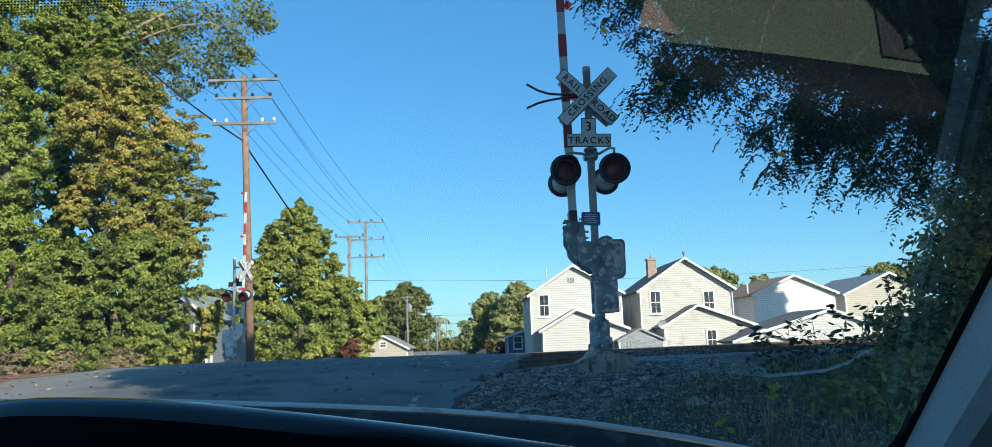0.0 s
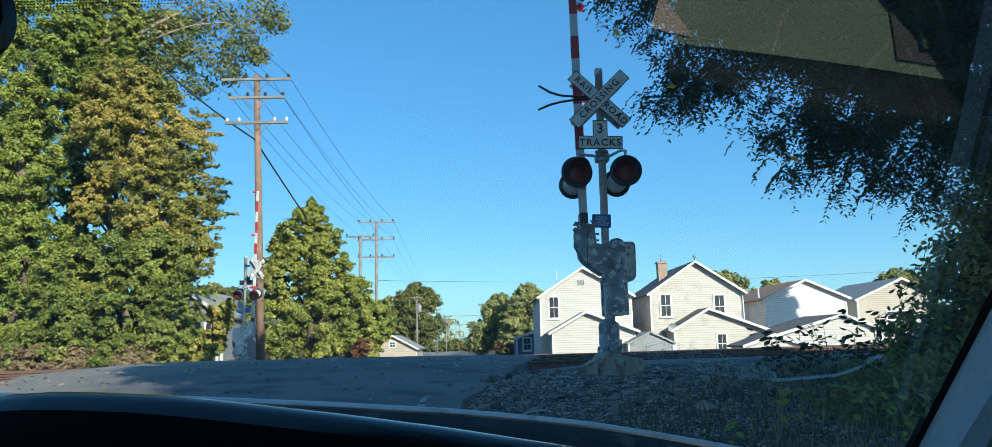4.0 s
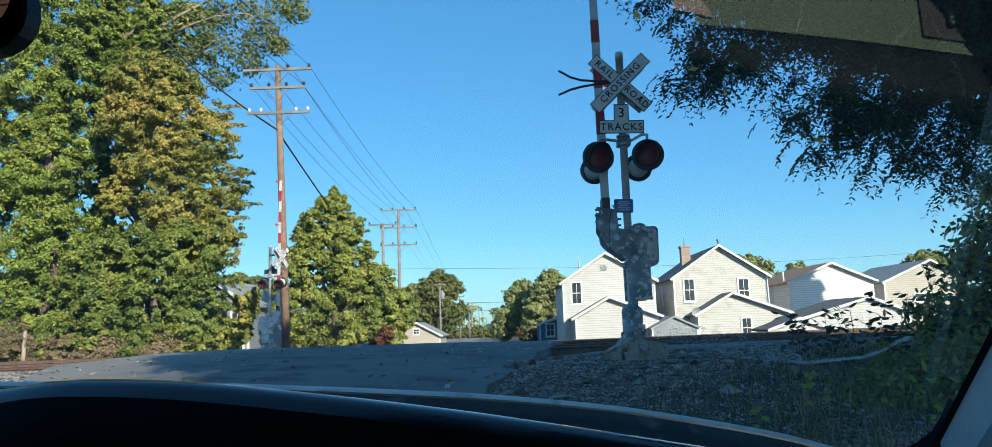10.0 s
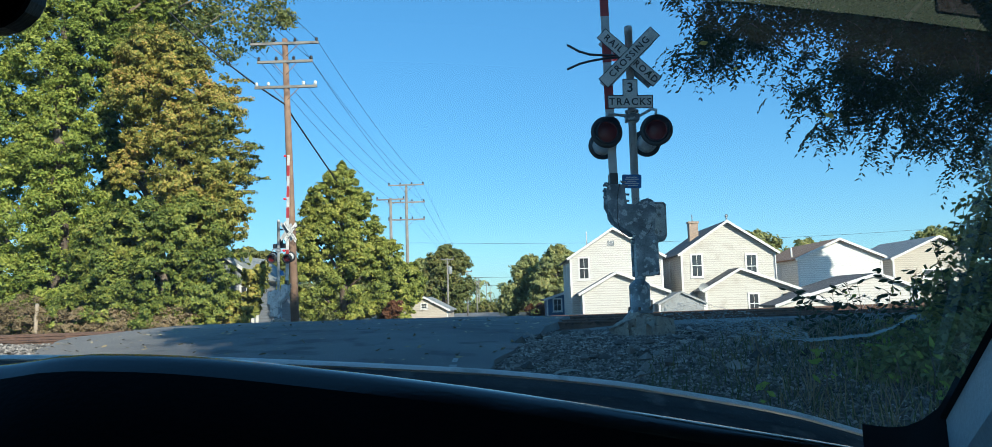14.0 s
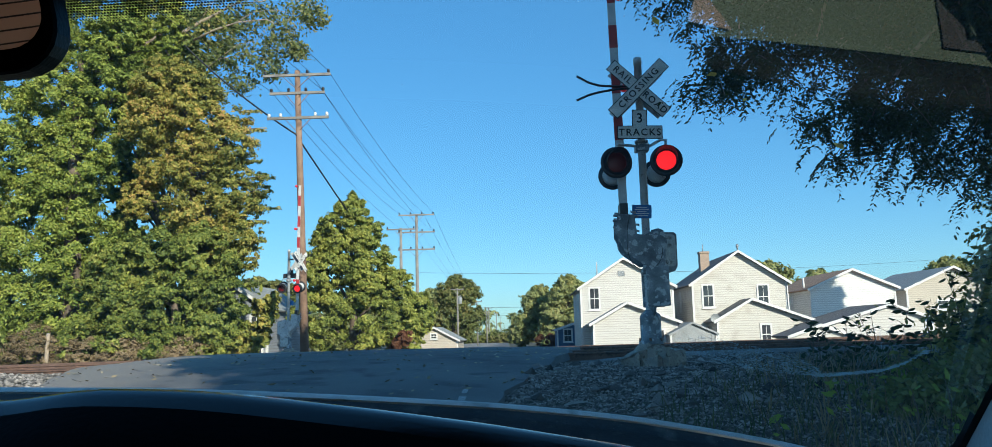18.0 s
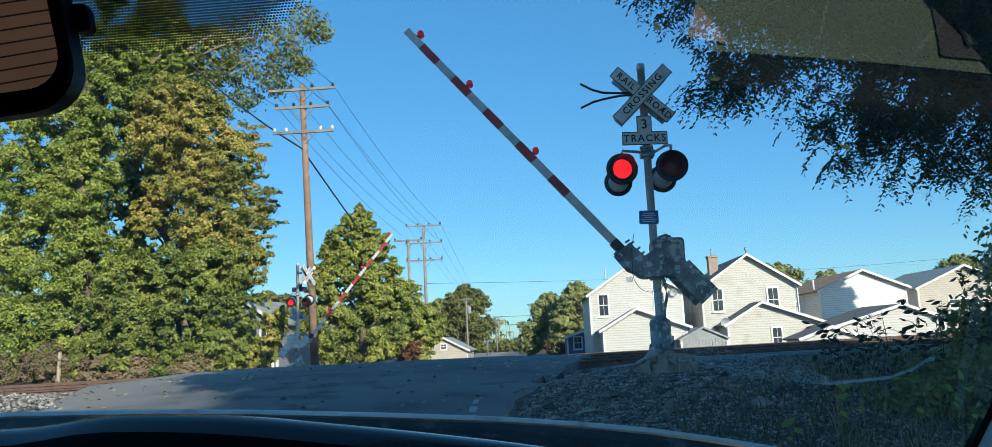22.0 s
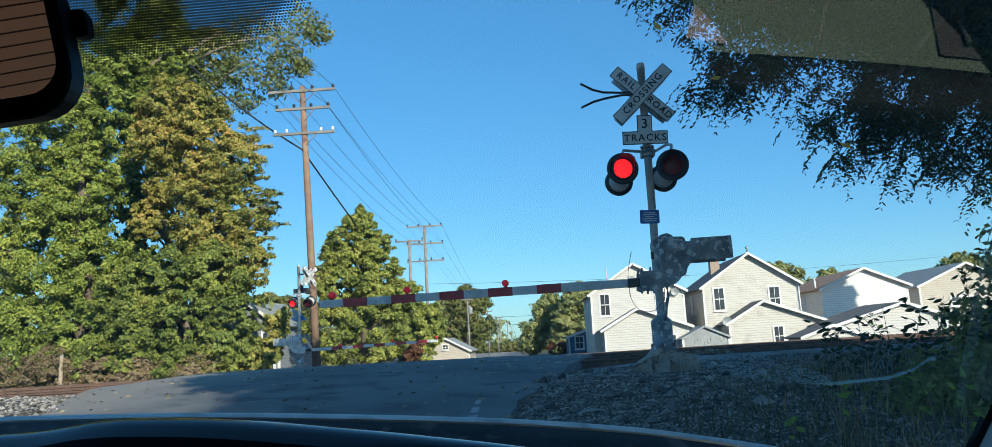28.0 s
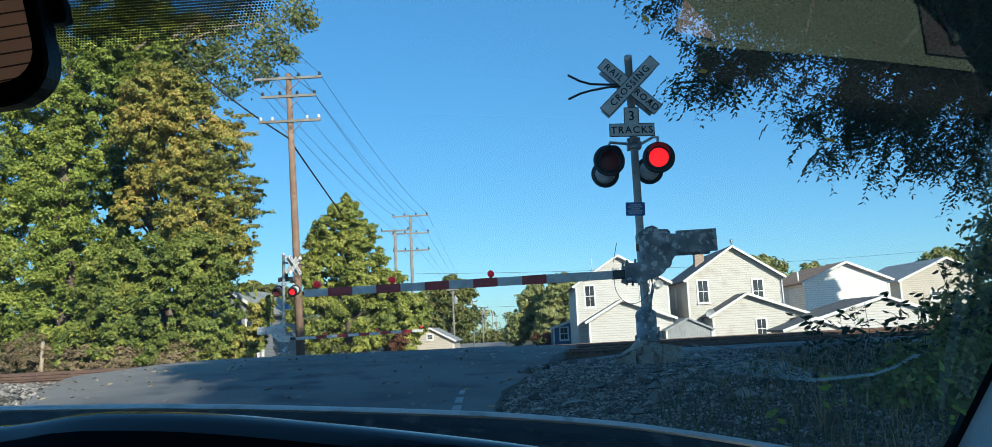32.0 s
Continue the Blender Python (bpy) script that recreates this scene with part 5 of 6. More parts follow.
         26000, 60, 0.23, FAR_GREEN if n % 3 else DULL, "distant leafy tree beyond the crossing", 7 * s, 0.25, seed, group="distant trees", spread=0.3)
tree("russet_hedge", (3.3, 84, -0.8), [(-1, 0, 1.0, 1.4, 0.9, 0.9), (0.8, 0, 1.1, 1.2, 0.9, 1.0)], 2600, 18, 0.25, RED_BUSH, "low russet hedge before the distant trees", None, 0, 34, category="hedge")


tree("far_hedge", (-8.5, 150, -0.8), [(-6, 0, 1.2, 2.6, 1.5, 1.5), (-2.5, 0, 1.0, 2.2, 1.5, 1.2), (0.5, 1, 0.7, 2.0, 1.5, 0.9), (3, 0, 1.0, 2.2, 1.5, 1.3), (6, 0, 1.3, 2.6, 1.5, 1.6), (9.5, 0, 1.2, 2.6, 1.5, 1.5)], 12000, 60, 0.28, DULL, "distant dull green hedge at the end of the road", None, 0, 35, category="hedge", spread=0.4)


def far_woods():
    rng = np.random.default_rng(40)
    out = []
    for k in range(230):
        a = rng.uniform(0, 2 * math.pi)
        d = rng.uniform(230, 420)
        x, y = d * math.sin(a), d * math.cos(a)
        if abs(x + 0.03 * y) < 9 and y > 0:
            continue
        r = rng.uniform(4, 9)
        out.append(leaf_cloud(rng, [(x, y, rng.uniform(2, 6), r, r, rng.uniform(4, 8))], 420, 26, 1.5))
    return quads("far_woods", np.concatenate(out), 4, FAR_GREEN)


tagged(new("far_woods", far_woods()), "band of distant green woods on the horizon", "woods", kind="stuff")


# near tree over the car: hanging compound leaves on thin twigs
def hanging_leaves(rng, blobs, count):
    """Compound leaves gathered on branchlets, with gaps between them: corners of leaflets, and the branchlets' lines."""
    leaf, lines = [], []
    for bx_, by_, bz_, rx, ry, rz, share in blobs:
        sprays = max(4, int(share * 150))
        for _ in range(sprays):
            d = rng.normal(size=3)
            d /= np.linalg.norm(d)
            root = np.array([bx_, by_, bz_]) + d * np.array([rx, ry, rz]) * rng.uniform(0.1, 1.0) ** 0.6
            yaw = rng.uniform(0, 2 * math.pi)
            way = np.array([math.cos(yaw) * 0.6, math.sin(yaw) * 0.6, -0.55 + rng.normal(0, 0.25)])
            reach = rng.uniform(0.15, 0.42)
            lines.append((root, root + way * reach * 0.5 + np.array([0, 0, 0.02]), root + way * reach))
            for _ in range(int(count * share / sprays)):
                c = root + way * reach * rng.uniform(0, 1) + rng.normal(0, 0.05, 3)
                a = rng.uniform(0, 2 * math.pi)
                out_ = np.array([math.cos(a), math.sin(a), 0])
                length, n = rng.uniform(0.16, 0.32), 8
                for k in range(n):
                    u = (k + 1) / n
                    p = c + out_ * length * u * 0.75 + np.array([0, 0, -1]) * length * u * u * 0.8
                    ahead = out_ * 0.75 + np.array([0, 0, -1.6 * u * 0.75])
                    ahead /= np.linalg.norm(ahead)
                    side = np.cross(ahead, [0, 0, 1])
                    side /= np.linalg.norm(side) + 1e-9
                    for s in (-1, 1):
                        t = ahead * 0.5 + side * s * 0.8 + np.array([0, 0, -0.2]) + rng.normal(0, 0.28, 3)
                        t /= np.linalg.norm(t)
                        b = np.cross(t, ahead + rng.normal(0, 0.5, 3))
                        b /= np.linalg.norm(b) + 1e-9
                        ll = rng.uniform(0.038, 0.066)
                        q = p + t * ll * 0.5
                        leaf.append((q - t * ll * 0.5, q + b * ll * 0.2, q + t * ll * 0.5, q - b * ll * 0.2))
    return np.array(leaf), lines


def overhanging_tree():
    rng = np.random.default_rng(50)
    t = thing("overhanging_tree", (9.2, 6.2, 0.3), "large shaded tree hanging dark pinnate leaves over the road", "tree")
    o = np.array([9.2, 6.2, 0.3])
    part("trunk", tube([(0, 0, -0.4), (0.1, 0, 2), (-0.2, 0, 4.5), (0, 0.1, 8), (0.3, 0, 11), (0.0, -0.8, 16)], [0.42, 0.34, 0.3, 0.22, 0.15, 0.05], 12), BARK, t)
    def local(pts):
        return [tuple(np.array(p) - o) for p in pts]
    for pts, r in (([(9.0, 6.2, 4.6), (7.0, 7.2, 5.6), (4.6, 7.9, 5.6), (2.6, 8.1, 5.4), (1.5, 8.1, 5.0)], 0.10),
                   ([(5.6, 7.6, 5.5), (4.6, 8.0, 4.6), (3.9, 8.0, 3.9), (3.5, 8.0, 3.3)], 0.045),
                   ([(4.2, 8.0, 5.5), (3.2, 8.0, 4.6), (3.0, 8.0, 4.0)], 0.03),
                   ([(2.8, 8.1, 5.4), (2.3, 8.0, 4.5), (2.3, 8.0, 3.6)], 0.02),
                   ([(4.4, 8.0, 4.4), (4.7, 8.0, 3.6), (4.55, 8.0, 3.05), (4.2, 8.0, 2.9)], 0.02),
                   ([(9.1, 6.0, 5.5), (7.2, 4.0, 7.4), (5.2, 1.8, 8.4)], 0.14), ([(9.2, 6.2, 6.5), (8.4, 2.0, 9), (7.5, -2.5, 10)], 0.14), ([(9.2, 6.2, 5), (11.5, 8, 7), (13, 9, 8)], 0.12)):
        part("limb", tube(local(pts), [r * (1 - 0.8 * k / (len(pts) - 1)) for k in range(len(pts))], 7), BARK, t)
    lobes = [(1.95, 8.0, 4.8, 0.5, 0.8, 0.42, 0.085), (2.3, 8.0, 4.4, 0.46, 0.8, 0.55, 0.09), (1.5, 8.0, 5.0, 0.35, 0.6, 0.35, 0.03), (2.75, 8.0, 4.8, 0.42, 0.8, 0.5, 0.08), (2.85, 8.1, 4.25, 0.3, 0.6, 0.3, 0.03), (2.1, 8.0, 3.95, 0.45, 0.7, 0.45, 0.08), (2.6, 8.0, 4.2, 0.35, 0.7, 0.45, 0.05), (3.3, 8.0, 3.4, 0.5, 0.7, 0.4, 0.1), (4.0, 8.0, 3.25, 0.6, 0.7, 0.4, 0.1), (4.7, 8.0, 3.15, 0.5, 0.7, 0.4, 0.09), (5.3, 8.2, 3.5, 0.5, 0.7, 0.5, 0.08), (1.75, 8.2, 5.35, 0.45, 0.9, 0.5, 0.07), (2.65, 7.8, 5.3, 0.6, 1, 0.7, 0.11), (4.1, 8.0, 4.6, 0.8, 0.9, 0.6, 0.12), (5.7, 8.0, 4.2, 0.8, 0.9, 0.9, 0.12), (5.2, 7.6, 5.4, 0.9, 0.9, 0.6, 0.10),
             (3.15, 8, 3.95, 0.5, 0.8, 0.6, 0.12), (3.8, 8, 3.55, 0.6, 0.8, 0.5, 0.12), (4.5, 8.2, 3.65, 0.7, 1, 0.75, 0.15), (3.5, 8, 5.1, 0.9, 1, 0.7, 0.12), (5.3, 8.2, 4.9, 0.9, 1, 1.2, 0.12), (4.5, 8, 5.6, 1, 1, 0.7, 0.10)]
    leaves, lines = hanging_leaves(rng, [(a - o[0], b - o[1], c - o[2], *r) for a, b, c, *r in lobes], 2150)
    bm = bmesh.new()
    for line in lines:
        tube(line, [0.006, 0.004, 0.0015], 4, bm, False)
    part("branchlets", bm, BARK, t)
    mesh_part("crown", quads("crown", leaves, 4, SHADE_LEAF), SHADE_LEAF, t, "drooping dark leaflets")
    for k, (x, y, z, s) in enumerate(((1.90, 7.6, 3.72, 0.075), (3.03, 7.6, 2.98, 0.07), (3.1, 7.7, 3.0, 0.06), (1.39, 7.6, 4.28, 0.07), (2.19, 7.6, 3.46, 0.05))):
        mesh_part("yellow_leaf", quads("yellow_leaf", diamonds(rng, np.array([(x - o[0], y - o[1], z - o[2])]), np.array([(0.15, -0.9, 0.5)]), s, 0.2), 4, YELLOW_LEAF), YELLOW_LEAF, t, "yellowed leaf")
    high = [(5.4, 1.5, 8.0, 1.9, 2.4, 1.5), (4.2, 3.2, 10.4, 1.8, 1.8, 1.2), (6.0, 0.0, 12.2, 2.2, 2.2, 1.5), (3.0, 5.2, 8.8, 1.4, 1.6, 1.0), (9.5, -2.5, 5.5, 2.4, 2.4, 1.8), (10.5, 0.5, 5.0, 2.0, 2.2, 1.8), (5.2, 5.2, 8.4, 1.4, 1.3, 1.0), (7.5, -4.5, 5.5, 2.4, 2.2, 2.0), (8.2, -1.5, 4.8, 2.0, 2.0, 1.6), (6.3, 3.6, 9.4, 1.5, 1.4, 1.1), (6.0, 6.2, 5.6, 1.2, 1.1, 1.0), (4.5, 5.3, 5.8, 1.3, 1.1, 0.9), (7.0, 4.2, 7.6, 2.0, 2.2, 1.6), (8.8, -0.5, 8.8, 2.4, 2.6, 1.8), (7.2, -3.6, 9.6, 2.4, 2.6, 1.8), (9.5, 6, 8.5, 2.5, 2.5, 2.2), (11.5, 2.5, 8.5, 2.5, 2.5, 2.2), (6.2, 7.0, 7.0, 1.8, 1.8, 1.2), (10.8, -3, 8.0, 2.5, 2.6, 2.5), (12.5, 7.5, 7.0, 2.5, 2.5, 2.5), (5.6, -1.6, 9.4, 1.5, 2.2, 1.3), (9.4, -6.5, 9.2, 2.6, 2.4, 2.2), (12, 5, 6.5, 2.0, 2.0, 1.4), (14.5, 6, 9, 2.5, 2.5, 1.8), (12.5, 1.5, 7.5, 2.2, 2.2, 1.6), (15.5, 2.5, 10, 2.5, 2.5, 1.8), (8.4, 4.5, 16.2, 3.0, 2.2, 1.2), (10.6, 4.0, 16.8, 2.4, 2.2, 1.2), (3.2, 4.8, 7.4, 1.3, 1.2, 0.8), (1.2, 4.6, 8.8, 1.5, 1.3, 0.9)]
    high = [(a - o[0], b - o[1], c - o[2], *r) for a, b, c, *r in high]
    mesh_part("unseen_shade_crown", quads("unseen_shade_crown", leaf_cloud(rng, high, 4400, 34, 0.24, 0.3, 2.0), 4, SHADE_LEAF), SHADE_LEAF, t)
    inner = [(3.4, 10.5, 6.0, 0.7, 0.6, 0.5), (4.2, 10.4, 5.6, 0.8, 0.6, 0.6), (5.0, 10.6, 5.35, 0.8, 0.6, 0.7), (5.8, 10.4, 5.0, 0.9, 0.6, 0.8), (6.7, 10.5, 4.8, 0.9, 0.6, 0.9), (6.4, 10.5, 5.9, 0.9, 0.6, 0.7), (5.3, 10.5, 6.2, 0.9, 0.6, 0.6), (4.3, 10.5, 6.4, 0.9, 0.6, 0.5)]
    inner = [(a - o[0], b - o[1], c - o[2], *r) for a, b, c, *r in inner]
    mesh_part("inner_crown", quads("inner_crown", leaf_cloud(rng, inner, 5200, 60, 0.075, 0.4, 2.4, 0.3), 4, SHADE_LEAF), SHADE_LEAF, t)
    part("limb", tube(local([(9.0, 6.4, 4.2), (8.0, 8.8, 5.2), (6.4, 10.3, 5.6), (4.6, 10.5, 5.9), (3.2, 10.5, 6.1)]), [0.11, 0.08, 0.055, 0.03, 0.01], 7), BARK, t)
    return t


overhanging_tree()
tree("unseen_shade_tree", (34.9, 42.5, -0.5), [(-0.3, 0, 14.5, 0.9, 0.9, 0.6), (0.6, 0, 13.9, 0.7, 0.7, 0.6), (-0.4, 0, 13.3, 1.0, 0.9, 0.8), (0.7, 0, 12.8, 0.6, 0.7, 0.5), (-0.2, 0, 12.4, 0.8, 0.8, 0.5)], 12000, 22, 0.22, FAR_GREEN, "unseen leafy tree added to shade the white houses", 10, 0.12, 54, auto=False, spread=0.5)
tree("vine_covered_bush", (6.85, 10.2, 0.4), [(-1.15, 0, 0.75, 0.55, 0.6, 0.6), (-0.6, 0, 1.6, 0.55, 0.6, 0.6), (-0.1, 0, 2.4, 0.6, 0.6, 0.6), (0.15, 0, 3.2, 0.6, 0.7, 0.6), (0, 0, 0.9, 1.0, 0.9, 0.9), (0.5, 0.1, 1.9, 0.8, 0.9, 0.9), (0.9, 0.2, 3.0, 0.8, 0.9, 0.9), (1.3, 0, 4.1, 1.0, 1, 0.9), (1.4, 0.1, 1.6, 1.0, 1, 1.3)], 26000, 60, 0.065, VINE, "tall bush covered in dull olive vines beside the tracks", 3, 0.06, 51, category="bush", droop=0.5, spread=0.5)


def leafy_stems(name, place, stems, material, label, seed, size=(0.07, 0.13), gap=0.07, category="shrub"):
    """A shrub of thin bending stems with single oval leaves along them: stems are (x, y, height, lean, side sprigs)."""
    rng = np.random.default_rng(seed)
    t = thing(name, place, label, category)
    leaf = []

    def leaves_on(pts, first):
        for p, q in zip(pts, pts[1:]):
            n = max(1, int((q - p).length / gap))
            for k in range(n):
                c = p.lerp(q, (k + rng.random()) / n)
                if c.z < first:
                    continue
                a = rng.uniform(0, 2 * math.pi)
                d = Vector((math.cos(a), math.sin(a) * 0.7, rng.uniform(-0.5, 0.6))).normalized()
                side = d.cross(Vector((rng.normal(0, 0.4), -0.7, 0.7))).normalized()
                ln = rng.uniform(*size)
                bow = d.cross(side) * ln * 0.08
                ring = [c + d * ln * u + side * ln * w + bow * (1 - abs(2 * u - 1)) for u, w in ((0.05, 0.0), (0.3, 0.19), (0.65, 0.2), (1.0, 0.0), (0.65, -0.2), (0.3, -0.19))]
                leaf.append([tuple(v) for v in ring])
    for x, y, h, lean, sprigs in stems:
        pts = [Vector((x + lean * u * u + rng.normal(0, 0.012), y + rng.normal(0, 0.02), h * u - 0.05)) for u in (0, 0.25, 0.5, 0.75, 1.0)]
        stem = part("stem", tube(pts, [0.009, 0.008, 0.006, 0.004, 0.002], 5), BARK, t)
        leaves_on(pts, h * 0.3)
        for k in range(sprigs):
            p = pts[1].lerp(pts[4], (k + 0.5) / max(1, sprigs))
            a = rng.uniform(0, 2 * math.pi)
            e = p + Vector((math.cos(a), math.sin(a) * 0.6, 0.45)) * h * rng.uniform(0.18, 0.34)
            m = p.lerp(e, 0.5) + Vector((0, 0, 0.02))
            part("sprig", tube([p, m, e], [0.004, 0.003, 0.0015], 4), BARK, stem)
            leaves_on([p, m, e], 0.1)
    mesh_part("leaves", quads("leaves", np.array(leaf), 6, material), material, t)
    return t


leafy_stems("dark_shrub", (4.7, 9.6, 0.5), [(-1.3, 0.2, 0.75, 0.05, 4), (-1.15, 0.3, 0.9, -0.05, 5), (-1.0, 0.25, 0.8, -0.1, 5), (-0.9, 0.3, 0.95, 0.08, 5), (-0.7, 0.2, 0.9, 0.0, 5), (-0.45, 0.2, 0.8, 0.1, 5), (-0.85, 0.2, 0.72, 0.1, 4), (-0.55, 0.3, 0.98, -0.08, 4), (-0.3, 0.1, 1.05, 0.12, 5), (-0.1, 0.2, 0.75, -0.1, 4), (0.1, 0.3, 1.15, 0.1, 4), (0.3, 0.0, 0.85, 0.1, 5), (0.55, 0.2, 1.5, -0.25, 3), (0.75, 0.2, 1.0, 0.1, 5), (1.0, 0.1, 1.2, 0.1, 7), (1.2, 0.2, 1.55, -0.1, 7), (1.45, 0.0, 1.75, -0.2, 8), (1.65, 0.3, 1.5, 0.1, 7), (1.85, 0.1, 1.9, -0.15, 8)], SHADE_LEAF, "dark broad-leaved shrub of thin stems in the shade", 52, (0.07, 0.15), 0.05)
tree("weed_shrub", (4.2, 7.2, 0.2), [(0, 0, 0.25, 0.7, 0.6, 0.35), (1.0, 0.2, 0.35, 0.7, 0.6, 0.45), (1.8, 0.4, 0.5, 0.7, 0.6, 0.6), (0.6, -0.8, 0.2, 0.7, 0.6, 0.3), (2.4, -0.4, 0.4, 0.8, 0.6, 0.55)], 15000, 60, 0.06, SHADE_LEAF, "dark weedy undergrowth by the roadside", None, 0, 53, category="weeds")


def sapling(x, y, z, h, seed, n, size, label):
    rng = np.random.default_rng(seed)
    t = thing("sapling", (x, y, z), label, "sapling", "saplings in the undergrowth")
    part("stem", tube([(0, 0, 0), (0.03, 0, h * 0.5), (0.0, 0.02, h)], [0.008, 0.006, 0.002], 5), BARK, t)
    pos = np.stack([rng.normal(0, h * 0.16, n), rng.normal(0, h * 0.16, n), rng.uniform(0.45 * h, h * 1.05, n)], -1)
    nrm = np.stack([rng.normal(0.2, 0.4, n), rng.normal(-0.7, 0.4, n), rng.uniform(0.3, 1, n)], -1)
    verts = diamonds(rng, pos, nrm, size, 0.4, 1.5)
    for k in range(n):
        mesh_part("leaf", quads("leaf", verts[k], 4, LIME), LIME, t)


for x, y, z, h, seed, n, size in ((3.18, 6.4, 0.48, 0.46, 91, 6, 0.075), (2.37, 6.4, 0.50, 0.38, 92, 13, 0.05), (2.98, 6.5, 0.44, 0.38, 93, 7, 0.055), (3.2, 6.3, 0.30, 0.33, 94, 13, 0.05), (1.95, 6.6, 0.38, 0.24, 95, 8, 0.045), (4.3, 10.2, 0.62, 0.9, 96, 8, 0.06)):
    sapling(x, y, z, h, seed, n, size, "thin sapling with lime green leaves")


tree("leafy_weeds", (4.4, 8.3, 0.35), [(0, 0, 0.35, 0.7, 0.6, 0.4), (0.9, 0.2, 0.5, 0.7, 0.6, 0.5), (1.6, -0.4, 0.45, 0.7, 0.6, 0.55), (-0.8, -0.6, 0.2, 0.6, 0.6, 0.3), (0.5, -1.1, 0.25, 0.7, 0.5, 0.4), (-0.4, -1.6, 0.15, 0.7, 0.5, 0.35), (1.3, -1.3, 0.3, 0.7, 0.5, 0.5), (2.2, 0.2, 0.7, 0.7, 0.6, 0.7)], 16000, 70, 0.05, DULL, "small-leaved olive weeds in the shade", None, 0, 55, category="weeds", spread=0.4)

tree("lime_weeds", (4.5, 8.2, 0.35), [(0, 0, 0.45, 0.8, 0.5, 0.35), (1.0, 0.3, 0.6, 0.7, 0.5, 0.5), (-0.9, -0.3, 0.25, 0.6, 0.5, 0.25), (1.5, -0.3, 0.9, 0.5, 0.4, 0.5), (0.4, -0.9, 0.3, 0.7, 0.4, 0.3)], 300, 14, 0.045, LIME, "scattered lime leaves standing in for sun dapple on the weeds", None, 0, 56, category="weeds", spread=0.9)


def post(x, y, h, lean):
    p = thing("fence_post", (x, y, float(land(x, y))), "weathered wooden fence post in the brush", "fence post", "fence posts in the brush")
    part("shaft", tube([(0, 0, -0.2), (lean * 0.5, 0, h * 0.5), (lean, 0, h)], [0.10, 0.095, 0.085], 8), PALE_BARK, p)
    part("cap", lathe([(0.086, 0.0), (0.08, 0.03), (0.0, 0.05)], "z", 8, None, (lean, 0, h)), GREY_WOOD, p)


for x, y, h, lean in ((-22.9, 37.2, 1.9, 0.05), (-27.5, 37.3, 1.6, -0.08)):
    post(x, y, h, lean)


def parked_car(x, y, rz, paint, label):
    c = thing("parked_car", (x, y, GROUND_Z), label, "car", rz=rz)
    body = part("body", prism([(-2.1, 0.35), (2.1, 0.35), (2.15, 0.7), (1.9, 0.9), (1.1, 0.98), (-1.9, 1.0), (-2.15, 0.8)], -0.85, 0.85, None, 0.06), paint, c)
    part("cabin", prism([(-1.7, 0.98), (1.15, 0.96), (0.55, 1.45), (-1.2, 1.48)], -0.72, 0.72, None, 0.06), PANE, c, "dark glazed cabin")
    part("roof", box(-1.15, -0.68, 1.46, 0.5, 0.68, 1.50, 0.015), paint, c)
    for wx in (-1.35, 1.35):
        for wy in (-0.82, 0.82):
            w = part("wheel", lathe([(0.0, -0.1), (0.3, -0.1), (0.32, 0.0), (0.3, 0.1), (0.0, 0.1)], "y", 16, None, (wx, wy, 0.32)), SEAL, c)
            part("rim", lathe([(0.0, -0.108), (0.18, -0.106), (0.18, 0.106), (0.0, 0.108)], "y", 12, None, (wx, wy, 0.32)), GALV, w)
    for wy in (-0.6, 0.6):
        part("headlight", box(2.08, wy - 0.15, 0.66, 2.17, wy + 0.15, 0.78, 0.02), PORCELAIN, c)


parked_car(25.2, 49.5, 8, surface("blue_car_paint", (0.03, 0.09, 0.17), (0.04, 0.11, 0.2), 3, 0.3, 0.2, 0, 30), "dark blue parked car behind the shrubs")


def flag(x, y, z):
    f = thing("porch_flag", (x, y, z), "small purple flag hung on the grey house", "flag")
    part("pole", tube([(0, 0, 0), (0.35, -0.25, 0.5)], 0.015, 6), GREY_WOOD, f)
    bm = bmesh.new()
    rows = [[bm.verts.new((0.05 + 0.3 * u, -0.04 - 0.21 * u + 0.03 * math.sin(v * 6), 0.08 + 0.42 * u - v * 0.45)) for u in np.linspace(0, 1, 5)] for v in np.linspace(0, 1, 6)]
    for r, q in zip(rows, rows[1:]):
        for k in range(4):
            bm.faces.new((r[k], r[k + 1], q[k + 1], q[k]))
    part("cloth", bm, surface("purple_cloth", (0.16, 0.10, 0.35), (0.2, 0.13, 0.42), 6, 0.8, 0, 0.1, 60), f)


flag(-15.6, 45.9, 1.0)


# ---- the car that carries the viewer ----
car = thing("car", (0, 0, 0), "parked car seen from its passenger seat, dark dashboard and pale hood", "car")
DASH_EDGE = ((-1.05, 1.270), (-0.60, 1.285), (-0.34, 1.290), (-0.256, 1.2925), (-0.236, 1.292), (-0.217, 1.297), (-0.198, 1.2985), (-0.14, 1.296), (-0.101, 1.292), (-0.063, 1.287), (-0.025, 1.282), (0.043, 1.272), (0.123, 1.258), (0.25, 1.235), (0.42, 1.20), (0.58, 1.165))
HOOD_EDGE = ((-1.15, 1.255), (-0.80, 1.277), (-0.495, 1.281), (-0.325, 1.2765), (-0.224, 1.2715), (-0.091, 1.263), (0.029, 1.254), (0.104, 1.246), (0.168, 1.238), (0.231, 1.227), (0.293, 1.215), (0.343, 1.204), (0.42, 1.18), (0.58, 1.13))


def smooth_edge(edge, n):
    xs, zs = zip(*edge)
    out = []
    for x in np.linspace(xs[0], xs[-1], n):
        w = np.exp(-((np.array([x - d for d in np.linspace(-0.03, 0.03, 7)]) - x) / 0.02) ** 2)
